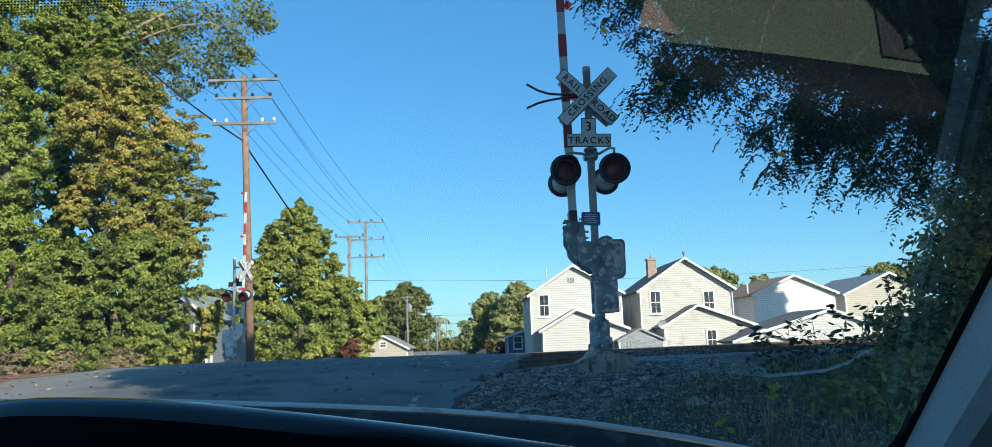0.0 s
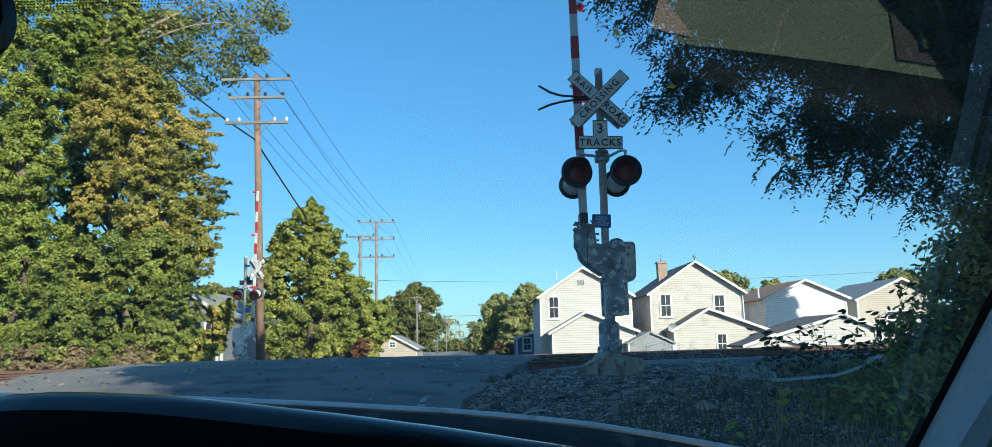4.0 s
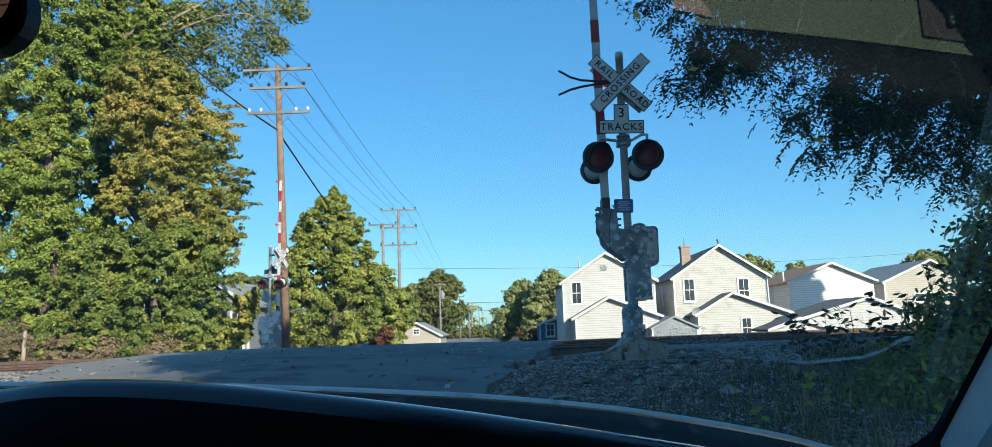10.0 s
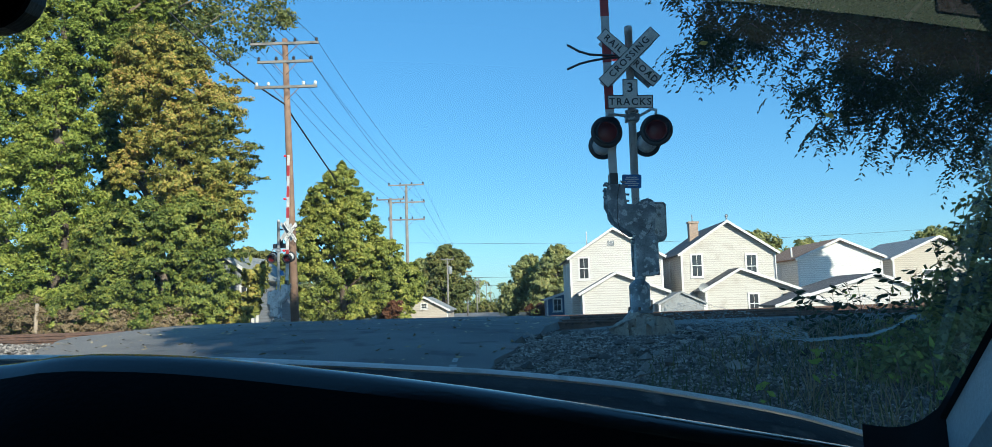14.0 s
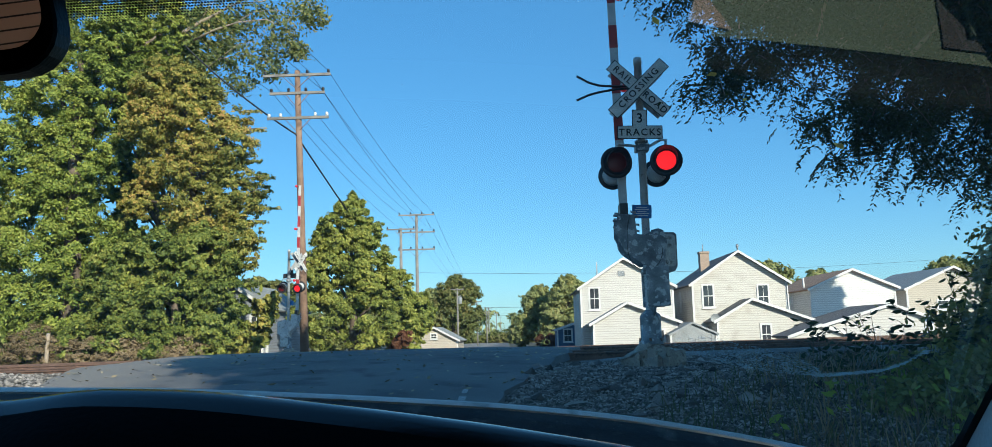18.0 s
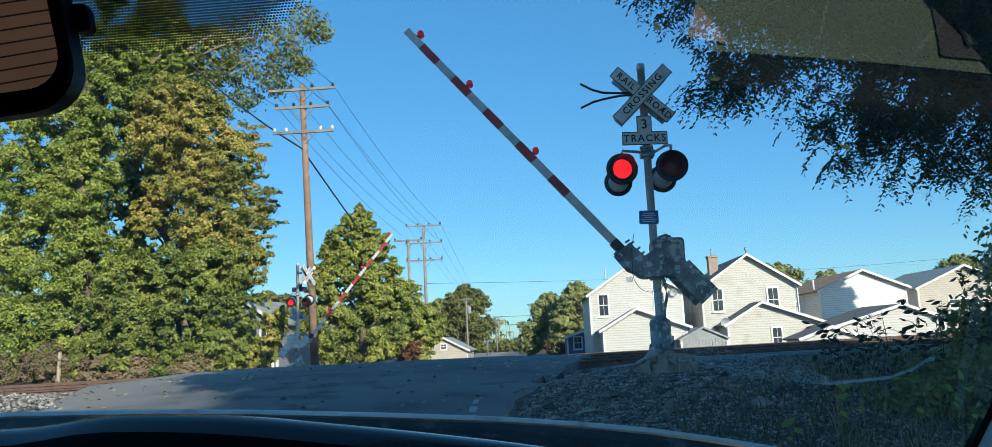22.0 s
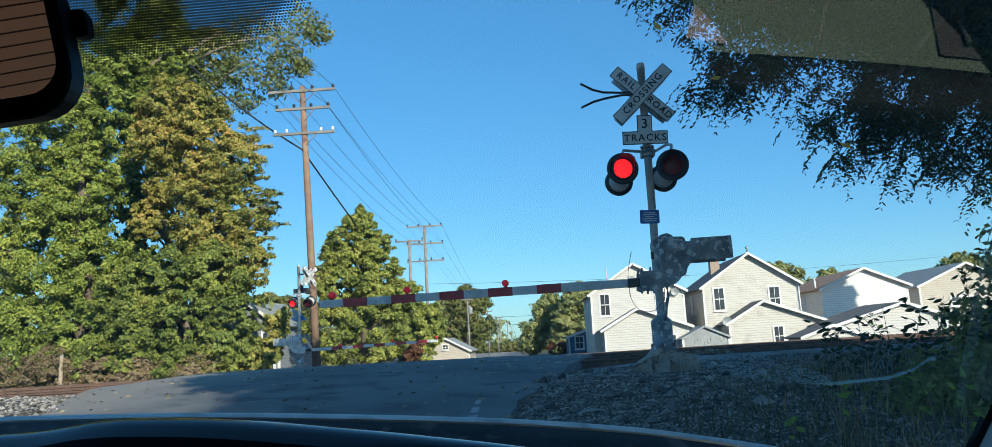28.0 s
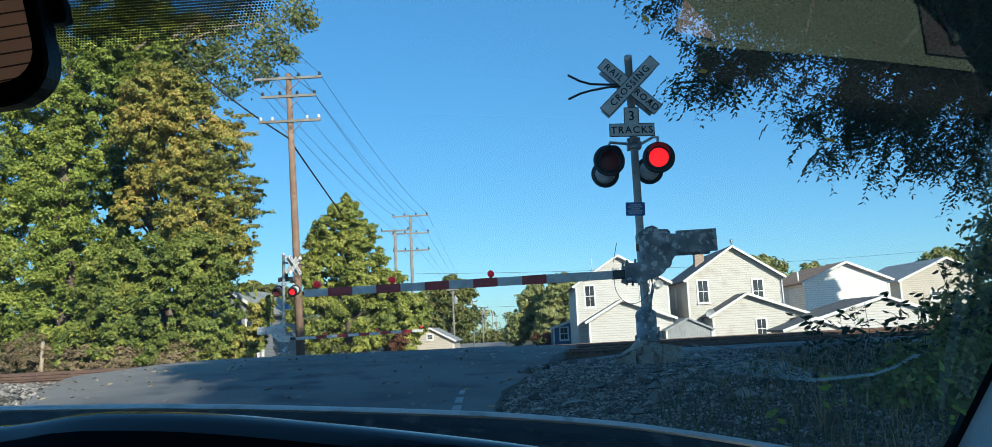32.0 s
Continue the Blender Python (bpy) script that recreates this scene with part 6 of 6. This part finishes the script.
        v = np.interp([x - d for d in np.linspace(-0.03, 0.03, 7)], xs, zs)
        out.append((float(x), float((v * w).sum() / w.sum())))
    return out


def swept(edge, section):
    """Skins a section of (y, dz) pairs along an edge of (x, z)."""
    bm = bmesh.new()
    rows = [[bm.verts.new((x, y, z + dz)) for y, dz in section] for x, z in edge]
    for r, s in zip(rows, rows[1:]):
        for k in range(len(section) - 1):
            f = bm.faces.new((r[k], r[k + 1], s[k + 1], s[k]))
            f.smooth = True
    bmesh.ops.recalc_face_normals(bm, faces=bm.faces)
    return bm


DASH_SECTION = [(0.46, -0.23), (0.53, -0.18), (0.60, -0.125), (0.65, -0.078), (0.68, -0.048), (0.70, -0.030), (0.715, -0.018), (0.73, -0.008), (0.74, -0.003), (0.745, -0.0012), (0.75, 0.0), (0.76, -0.0003), (0.775, -0.003), (0.81, -0.013), (0.86, -0.035), (0.93, -0.07), (1.0, -0.11)]
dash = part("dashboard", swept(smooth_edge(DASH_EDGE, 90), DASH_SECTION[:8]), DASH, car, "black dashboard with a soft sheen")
part("dash_rim", swept(smooth_edge(DASH_EDGE, 90), DASH_SECTION[7:12]), DASH_RIM, car, "black dash crest given gloss to hold the sky sheen")
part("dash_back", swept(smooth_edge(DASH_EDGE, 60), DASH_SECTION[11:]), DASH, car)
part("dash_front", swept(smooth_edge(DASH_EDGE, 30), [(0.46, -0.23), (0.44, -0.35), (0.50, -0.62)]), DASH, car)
hood = part("hood", swept(smooth_edge(HOOD_EDGE, 80), [(1.100, -0.0042), (1.1015, -0.0015), (1.105, 0.0), (1.13, -0.004), (1.3, -0.05), (1.6, -0.15), (1.9, -0.27), (2.05, -0.40), (2.1, -0.7)]), HOOD, car, "pale dusty hood")
part("cowl", swept(smooth_edge(HOOD_EDGE, 60), [(1.098, -0.006), (1.085, -0.014), (1.05, -0.024), (1.0, -0.05), (0.95, -0.10)]), COWL, car, "dark dusty cowl panel")
# windshield, resting on the cowl and leaning back
GLASS_LOW, GLASS_HIGH = (1.092, 1.262), (0.36, 1.68)


def on_glass(x, u, lift=0.0):
    """A point of the windshield: across, and up from its foot (0) to its head (1)."""
    y = GLASS_LOW[0] + (GLASS_HIGH[0] - GLASS_LOW[0]) * u
    z = GLASS_LOW[1] + (GLASS_HIGH[1] - GLASS_LOW[1]) * u
    bow = -0.10 * ((x + 0.4) / 0.85) ** 2
    return Vector((x, y + bow * (1 - u * 0.5) - lift * 0.5, z - lift + bow * 0.35 * (1 - u)))


bm = bmesh.new()
grid = [[bm.verts.new(on_glass(x, u)) for x in np.linspace(-1.2, 0.60, 26)] for u in np.linspace(-0.12, 1, 12)]
for r, s in zip(grid, grid[1:]):
    for k in range(len(r) - 1):
        f = bm.faces.new((r[k], r[k + 1], s[k + 1], s[k]))
        f.smooth = True
glass = part("windshield", bm, WINDSHIELD, car, "clear slightly dusty windshield")
glass.visible_shadow = False


def dash_z(x, y):
    z = float(np.interp(x, *zip(*DASH_EDGE)))
    return z + float(np.interp(y, (0.46, 0.53, 0.60, 0.65, 0.68, 0.70, 0.73, 0.75), (-0.23, -0.18, -0.125, -0.078, -0.048, -0.030, -0.008, 0.0)))


bm = bmesh.new()
PAD_Y = (0.48, 0.53, 0.57, 0.61, 0.64, 0.66, 0.68, 0.70)
rows = [[bm.verts.new((x, y, dash_z(x, y) + 0.002)) for x in np.linspace(0.155 + max(0.0, y - 0.6) * 0.35, 0.52, 10)] for y in PAD_Y]
for r, s in zip(rows, rows[1:]):
    for k in range(9):
        bm.faces.new((r[k], r[k + 1], s[k + 1], s[k]))
part("dash_pad", bm, OLIVE, car, "unseen pale olive pad added for its windshield reflection")
bm = bmesh.new()
bm.faces.new([bm.verts.new((x, y, dash_z(x, y) + 0.005)) for x, y in ((0.170, 0.690), (0.178, 0.664), (0.192, 0.678), (0.205, 0.694))])
part("card", bm, CARD, car, "unseen pale card added for its windshield reflection")
# dark side vent set into the pad, with slats
bm = bmesh.new()
rows = [[bm.verts.new((x, y, dash_z(x, y) + 0.005)) for x in np.linspace(0.372, 0.50, 6)] for y in PAD_Y[:-1] + (0.690,)]
for r, q in zip(rows, rows[1:]):
    for k in range(5):
        bm.faces.new((r[k], r[k + 1], q[k + 1], q[k]))
vent = part("side_vent", bm, SEAL, car, "dark vent in the dashboard")
for x in (0.395, 0.415, 0.45, 0.475):
    part("vent_slat", tube([(x, 0.58, dash_z(x, 0.58) + 0.008), (x, 0.63, dash_z(x, 0.63) + 0.008), (x, 0.68, dash_z(x, 0.68) + 0.008)], 0.003, 6), OLIVE, vent)


def smear():
    """Dried wiper streaks in an arc low on the passenger's side of the glass, and specks of dirt."""
    rng = np.random.default_rng(61)
    bm = bmesh.new()
    def fleck(x, u, dx, du, w):
        a, b = on_glass(x, u, 0.0006), on_glass(x + dx, u + du, 0.0006)
        n = (b - a).normalized()
        side = n.cross((on_glass(x, u + 0.01, 0.0006) - on_glass(x, u, 0.0006)).cross(Vector((1, 0, 0))).normalized()) * w
        bm.faces.new([bm.verts.new(p) for p in (a - side * 0.3, a + side * 0.3, b + side, b - side)])
    arc = ((0.177, 0.1473), (0.2038, 0.1342), (0.2311, 0.1187), (0.2579, 0.1084), (0.3033, 0.1033), (0.343, 0.117), (0.3571, 0.1344), (0.3632, 0.1536))
    xs, us = zip(*arc)
    for k in range(1900):
        x = 0.177 + 0.19 * rng.random() ** 0.8
        band = 0.036 * math.sin(min(1.0, (x - 0.17) / 0.13) * math.pi) ** 0.5 + 0.006
        up = band * rng.random() ** 1.25
        fleck(x, float(np.interp(x, xs, us)) + up, rng.uniform(0.0006, 0.003), rng.normal(0, 0.0009), rng.uniform(0.00015, 0.00055))
    for k in range(70):
        x, u = 0.335 + rng.normal(0, 0.006), rng.uniform(0.12, 0.19)
        fleck(x - (u - 0.12) * 0.12, u, rng.normal(0, 0.001), rng.uniform(0.004, 0.012), rng.uniform(0.0001, 0.0003))
    for k in range(160):
        x, u = rng.uniform(-0.3, 0.34), rng.uniform(0.1, 0.62)
        fleck(x, u, rng.uniform(0.0005, 0.0012), rng.normal(0, 0.0006), rng.uniform(0.0001, 0.00035))
    return part("wiper_smear", bm, SMEAR, car, "dried pale wiper smear on the glass")


smear()


def pillar(line, section, name, material):
    bm = bmesh.new()
    rows = [[bm.verts.new(Vector(p) + Vector(o)) for o in section] for p in line]
    for r, s in zip(rows, rows[1:]):
        for k in range(len(section) - 1):
            bm.faces.new((r[k], r[k + 1], s[k + 1], s[k])).smooth = False
    bmesh.ops.recalc_face_normals(bm, faces=bm.faces)
    return part(name, bm, material, car)


P_LINE = [(0.437, 1.09, 1.127), (0.385, 0.90, 1.229), (0.352, 0.78, 1.2935), (0.319, 0.66, 1.358), (0.286, 0.54, 1.4225), (0.245, 0.39, 1.503), (0.21, 0.26, 1.58), (0.19, 0.15, 1.64)]
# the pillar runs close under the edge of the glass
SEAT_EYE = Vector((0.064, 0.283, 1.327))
P_LINE = [SEAT_EYE + (Vector(p) - SEAT_EYE) * k for p, k in zip(P_LINE, (1.10, 1.14, 1.17, 1.2, 1.22, 1.22, 1.2, 1.15))]
pillar(P_LINE, [(-0.004, 0.003, 0.0), (0.0, -0.002, 0.0)], "pillar_seal", SEAL)
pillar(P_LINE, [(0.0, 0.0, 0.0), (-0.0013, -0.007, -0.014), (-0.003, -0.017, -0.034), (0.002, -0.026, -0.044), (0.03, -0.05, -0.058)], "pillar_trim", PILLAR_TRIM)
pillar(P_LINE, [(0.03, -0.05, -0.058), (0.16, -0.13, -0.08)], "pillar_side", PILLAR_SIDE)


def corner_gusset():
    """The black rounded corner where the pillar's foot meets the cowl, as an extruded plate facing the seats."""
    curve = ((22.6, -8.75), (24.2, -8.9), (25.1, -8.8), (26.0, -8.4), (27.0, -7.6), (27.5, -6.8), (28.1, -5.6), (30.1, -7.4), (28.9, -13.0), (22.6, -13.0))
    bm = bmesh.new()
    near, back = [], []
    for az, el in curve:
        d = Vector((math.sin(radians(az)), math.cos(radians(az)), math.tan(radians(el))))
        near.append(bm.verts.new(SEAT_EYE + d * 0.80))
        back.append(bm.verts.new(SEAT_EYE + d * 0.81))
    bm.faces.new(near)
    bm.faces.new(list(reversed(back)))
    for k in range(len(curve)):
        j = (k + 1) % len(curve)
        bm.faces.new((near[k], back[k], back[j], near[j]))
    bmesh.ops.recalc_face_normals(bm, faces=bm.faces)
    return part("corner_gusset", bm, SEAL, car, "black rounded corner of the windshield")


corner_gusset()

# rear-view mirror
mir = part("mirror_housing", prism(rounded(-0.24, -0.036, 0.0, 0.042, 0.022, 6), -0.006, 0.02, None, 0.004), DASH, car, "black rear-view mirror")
mir.matrix_basis = pose(-0.152, 0.622, 1.488, 11.7, -9, 11.7)
part("mirror_glass", prism(rounded(-0.228, -0.026, -0.004, 0.036, 0.016, 6), -0.0085, -0.0065), MIRROR, mir, "silvered mirror glass")
part("mirror_stem", tube([(-0.10, 0.02, 0.0), (-0.04, 0.05, 0.03), (-0.03, 0.09, 0.09)], 0.012, 10), DASH, mir)
part("mirror_knob", box(-0.004, 0.018, 0.004, 0.005, 0.034, 0.018, 0.003), DASH, mir)


# band of black printed dots round the mirror's foot
def frit():
    rng = np.random.default_rng(60)
    bm = bmesh.new()
    for i, u in enumerate(np.arange(0.558, 0.69, 0.0020)):
        for k, x in enumerate(np.arange(-0.34, -0.034, 0.0017)):
            xx, u = float(x + (0.00085 if i % 2 else 0)), float(u)
            low = 0.562 + 0.032 * max(0.0, (xx + 0.10) / 0.06) ** 2
            r = 0.00094 * min(1.0, max(0.0, (u - low) / 0.025 + 0.35))
            if u < low or r < 0.0003:
                continue
            c = on_glass(xx, u, 0.0008)
            e1, e2 = Vector((1, 0, 0)), (on_glass(xx, u + 0.01, 0.0008) - c).normalized()
            bm.faces.new([bm.verts.new(c + r * (math.cos(a) * e1 + math.sin(a) * e2)) for a in (0, 1.05, 2.09, 3.14, 4.19, 5.24)])
    return part("printed_dots", bm, SEAL, car, "band of black printed dots")


frit()
# cabin shell
part("roof_panel", box(-1.15, -2.0, 1.69, 0.5, 0.36, 1.73, 0.01), LINER, car, "brown headliner under the roof")
trim = part("side_filler_panel", box(-1.21, -2.0, 1.222, -1.15, 0.6, 1.69, 0.01), LINER, car, "unseen brown cloth panel with level seams, added to close the side")
for k in range(22):
    part("seam", box(-1.152, -1.98, 1.235 + k * 0.021, -1.147, 0.58, 1.238 + k * 0.021), INNER, trim)
part("door", box(0.46, -1.9, 0.35, 0.52, 0.95, 1.22, 0.01), INNER, car)
door_frame = part("door_frame", prism([(-0.95, 1.222), (-0.10, 1.222), (-0.10, 1.60), (0.10, 1.585), (0.18, 1.525), (0.62, 1.295), (0.66, 1.222), (0.92, 1.222), (0.92, 1.30), (0.80, 1.38), (0.60, 1.69), (-0.95, 1.69)], -0.06, 0.0), INNER, car, "dark unseen door frame with an opening cut to steer the sun")
door_frame.matrix_basis = pose(0.46, 0, 0, 0, 0, 90)
part("door", box(-1.21, -1.9, 0.35, -1.15, 0.95, 1.22, 0.01), INNER, car)
part("floor_pan", box(-1.15, -2.0, 0.30, 0.46, 1.0, 0.36, 0.01), INNER, car)
part("rear_panel", box(-1.15, -2.06, 0.35, 0.46, -2.0, 0.95, 0.01), INNER, car)
back_panel = part("mirror_backdrop", box(-1.13, -2.03, 0.96, 0.44, -2.025, 1.685), BACKDROP_CLOTH, car, "unseen tan lined panel added to fill the mirror reflection")
for k in range(24):
    z0 = 0.68 + k * 0.042
    xa, xb = max(-1.12, -1.12 + (0.97 - z0) / 0.2), min(0.43, -1.12 + (1.68 - z0) / 0.2)
    if xb - xa > 0.05:
        part("backdrop_line", tube([(xa, -2.02, z0 + (xa + 1.12) * 0.2), (xb, -2.02, z0 + (xb + 1.12) * 0.2)], 0.0028, 5), INNER, back_panel)
part("front_bulkhead", box(-1.15, 0.9, 0.35, 0.46, 0.95, 1.08, 0.01), INNER, car)
part("body_shell", box(-1.2, 0.96, 0.35, 0.5, 2.08, 0.85, 0.06), HOOD, car)
for x in (-1.14, 0.44):
    for y in (1.45, -1.4):
        wheel = part("wheel", lathe([(0.0, -0.1), (0.2, -0.1), (0.31, -0.09), (0.33, -0.05), (0.33, 0.05), (0.31, 0.09), (0.2, 0.1), (0.0, 0.1)], "x", 24), SEAL, car, "black car tyre")
        wheel.location = (x, y, 0.33)
        part("rim", lathe([(0.0, -0.105), (0.19, -0.104), (0.2, 0.0), (0.19, 0.104), (0.0, 0.105)], "x", 18), GALV, wheel)


# ---- loose stones and grass ----
def stones(name, seed, count, area, size, material, label):
    rng = np.random.default_rng(seed)
    base = np.array([(1, 0, 0), (-1, 0, 0), (0, 1, 0), (0, -1, 0), (0, 0, 1), (0, 0, -1)], float)
    tri = np.array([(0, 2, 4), (2, 1, 4), (1, 3, 4), (3, 0, 4), (2, 0, 5), (1, 2, 5), (3, 1, 5), (0, 3, 5)])
    verts, faces = [], []
    x0, x1, y0, y1 = area
    n = 0
    while n < count:
        x, y = rng.uniform(x0, x1), rng.uniform(y0, y1)
        if along(y, ROAD_L) + 0.1 < x < along(y, ROAD_R) - 1.1 * rng.random() ** 2.0:
            continue
        s = size * rng.uniform(0.5, 1.6)
        q = base * rng.uniform(0.6, 1.2, (6, 3)) * s * np.array([1, 1, 0.65]) + rng.normal(0, 0.12 * s, (6, 3))
        a = rng.uniform(0, 6.28)
        q = q @ np.array([[math.cos(a), -math.sin(a), 0], [math.sin(a), math.cos(a), 0], [0, 0, 1]])
        z = float(land(x, y))
        if 13.0 < y < 30.5:
            z = max(z, 0.72 + 0.0095 * x + 0.15 * min(1.0, (y - 13.0) / 0.8) * min(1.0, max(0.0, (x - 0.9) / 0.8)) if x > 0 else 0.0)
        verts.append(q + np.array([x, y, z + s * 0.25]))
        faces.append(tri + 6 * n)
        n += 1
    me = bpy.data.meshes.new(name)
    me.from_pydata(np.concatenate(verts).tolist(), [], np.concatenate(faces).tolist())
    me.materials.append(material)
    return tagged(new(name, me), label, "stones", kind="stuff")


stones("gravel", 70, 52000, (-1.0, 6.0, 6.0, 13.6), 0.016, STONE, "grey crushed stones strewn on the shoulder")
stones("gravel", 71, 9000, (-16, -5.0, 9.0, 14.4), 0.033, STONE, "pale crushed stones beside the rail")
stones("rubble", 72, 130, (0.0, 4.5, 7.5, 12.4), 0.07, STONE, "larger pale broken stones by the signal")


def scrap(x, y, w, d, turn, tilt, seed):
    """A thin, torn, slightly curled piece of pale rubbish or bark lying on the stones."""
    rng = random.Random(seed)
    bm = bmesh.new()
    rows = [[bm.verts.new((w * (u - 0.5) * rng.uniform(0.8, 1.15), d * (v - 0.5) * rng.uniform(0.7, 1.2), 0.03 * math.sin(u * 3.0) + rng.uniform(0, 0.012))) for u in (0, 0.25, 0.5, 0.75, 1)] for v in (0, 0.5, 1)]
    for r, q in zip(rows, rows[1:]):
        for k in range(4):
            bm.faces.new((r[k], r[k + 1], q[k + 1], q[k]))
    bmesh.ops.solidify(bm, geom=bm.faces[:], thickness=0.006)
    t = thing("scrap", (x, y, float(land(x, y)) + 0.03), "torn pale scrap lying on the stones", "rubbish", "scraps on the shoulder")
    part("sheet", bm, PALE_DEBRIS, t).matrix_basis = pose(0, 0, 0, tilt, 0, turn)


for k, (x, y, w, d, turn) in enumerate(((0.55, 8.3, 0.30, 0.12, 10), (1.05, 10.6, 0.26, 0.12, -15), (0.75, 9.8, 0.12, 0.07, 40), (1.45, 9.2, 0.10, 0.06, 70), (2.25, 11.3, 0.30, 0.09, -30), (2.5, 11.1, 0.28, 0.08, -36), (2.8, 10.9, 0.26, 0.08, -34), (1.3, 11.3, 0.16, 0.10, 20), (0.45, 10.9, 0.13, 0.08, 0), (1.9, 8.4, 0.09, 0.06, 15), (0.9, 7.7, 0.12, 0.05, -20))):
    scrap(x, y, w, d, turn, 6 - 3 * (k % 4), 100 + k)


def grass(seed, count, area, height, material, label):
    rng = np.random.default_rng(seed)
    x0, x1, y0, y1 = area
    x, y = rng.uniform(x0, x1, count), rng.uniform(y0, y1, count)
    keep = x > 2.0 + (y - 8.5) * 0.8 + rng.normal(0, 0.5, count) if x1 > 0 else x < along(y, ROAD_L) - 0.4
    x, y = x[keep], y[keep]
    z = land(x, y) - 0.01
    a = rng.uniform(0, 6.28, len(x))
    h = height * rng.uniform(0.4, 1.4, len(x))
    w = 0.0045 * rng.uniform(0.7, 1.4, len(x))
    lean = h * rng.uniform(0.1, 1.7, len(x))
    dx, dy = np.cos(a), np.sin(a)
    p = np.stack([x, y, z], -1)
    side = np.stack([-dy * w, dx * w, 0 * w], -1)
    mid = p + np.stack([dx * lean * 0.35, dy * lean * 0.35, h * 0.6], -1)
    top = p + np.stack([dx * lean, dy * lean, h * 0.92], -1)
    q = np.stack([p - side, p + side, mid + side * 0.8, mid - side * 0.8], 1)
    q2 = np.stack([mid - side * 0.8, mid + side * 0.8, top + side * 0.1, top - side * 0.1], 1)
    return tagged(new("grass", quads("grass", np.concatenate([q, q2]), 4, material)), label, "grass", kind="stuff")


def fallen_leaves():
    rng = np.random.default_rng(82)
    pos = []
    while len(pos) < 420:
        x, y = rng.uniform(-7.2, 0.9), rng.uniform(5.5, 17.5)
        if along(y, ROAD_L) < x < along(y, ROAD_R) and rng.random() < 0.35 + 0.65 * abs((x + 3) / 4):
            pos.append((x, y, road_z(x, y) + 0.012))
    nrm = np.stack([rng.normal(0, 0.25, 420), rng.normal(0, 0.25, 420), np.ones(420)], -1)
    return quads("fallen_leaves", diamonds(rng, np.array(pos), nrm, 0.055, 0.0), 4, LITTER)


tagged(new("fallen_leaves", fallen_leaves()), "scattered dry leaves on the asphalt", "leaves", kind="stuff")
grass(80, 7000, (1.2, 8.5, 4.5, 11.5), 0.18, GRASS, "shaded roadside grass and weeds")
grass(83, 1500, (2.0, 7.5, 5.0, 10.5), 0.30, DRY, "pale dry grass blades among the weeds")
grass(81, 3500, (1.6, 9, 11, 13.3), 0.16, GRASS, "thin grass at the foot of the ballast")


def motions():
    """What moves: the two gate arms come down, and the lamps flash by turning their lit faces forward."""
    swing = ((0, 89.3), (14, 89.3), (18.8, 89.2), (18.95, 88.6), (19.1, 86.8), (19.3, 81.9), (19.5, 77.0), (19.7, 73.2), (20.0, 68.2), (20.3, 65.2), (20.6, 62.4), (21.0, 58.8), (21.5, 53.9), (22.0, 49.4), (22.5, 44.4), (23.0, 39.4),
             (23.5, 34.6), (24.0, 30.2), (24.5, 25.5), (25.0, 20.8), (25.5, 16.5), (26.0, 11.6), (26.5, 6.6), (27.0, 1.0), (27.25, -0.8), (27.5, -0.8), (32, -0.8))
    walk(near_arm, [(t, pose(PIVOT[0], 0, PIVOT[1], 0, a, 0)) for t, a in swing])
    walk(far_arm, [(t, pose(PIVOT[0], 0, PIVOT[1] - 0.42, 0, a + (2.0 if a < 45 else 0.0) * (1 - a / 45 if a < 45 else 0), 0)) for t, a in swing])
    for cable, low in ((near_cable, 0.0), (far_cable, 0.42)):
        walk(cable, [(t, pose(PIVOT[0] + 0.02 - 0.14 * (1 - a / 89.3), -0.24, PIVOT[1] + 0.03 - low - 0.50 * (1 - a / 89.3), 0, 0, 0)) for t, a in swing])
    left_on = 15.57
    switches = (16.33, 17.1, 17.85, 18.6, 19.37, 20.13, 20.88, 21.65, 22.42, 23.18, 23.95, 24.72, 25.43, 26.13, 26.82, 27.5, 28.3, 29.1, 29.82, 30.53, 31.33, 32.03)
    for lenses, flip in ((near_lenses, 1), (far_lenses, -1)):
        for side, lens in lenses:
            left = (lens.parent.location.x < 0) == (flip > 0)
            toggles = ([left_on] if left else []) + list(switches)
            rows, a = [(0, pose(0, 0, 0))], 0
            for t in toggles:
                t0 = round(t * FPS) / FPS
                for k, step in enumerate((0, 60, 120, 180)):
                    tt = t0 + (k - 2) / FPS
                    if tt <= 31.95:
                        rows.append((tt, pose(0, 0, 0, 0, 0, a + step)))
                        last = a + step
                a += 180
            rows.append((32, pose(0, 0, 0, 0, 0, last)))
            walk(lens, rows)


motions()
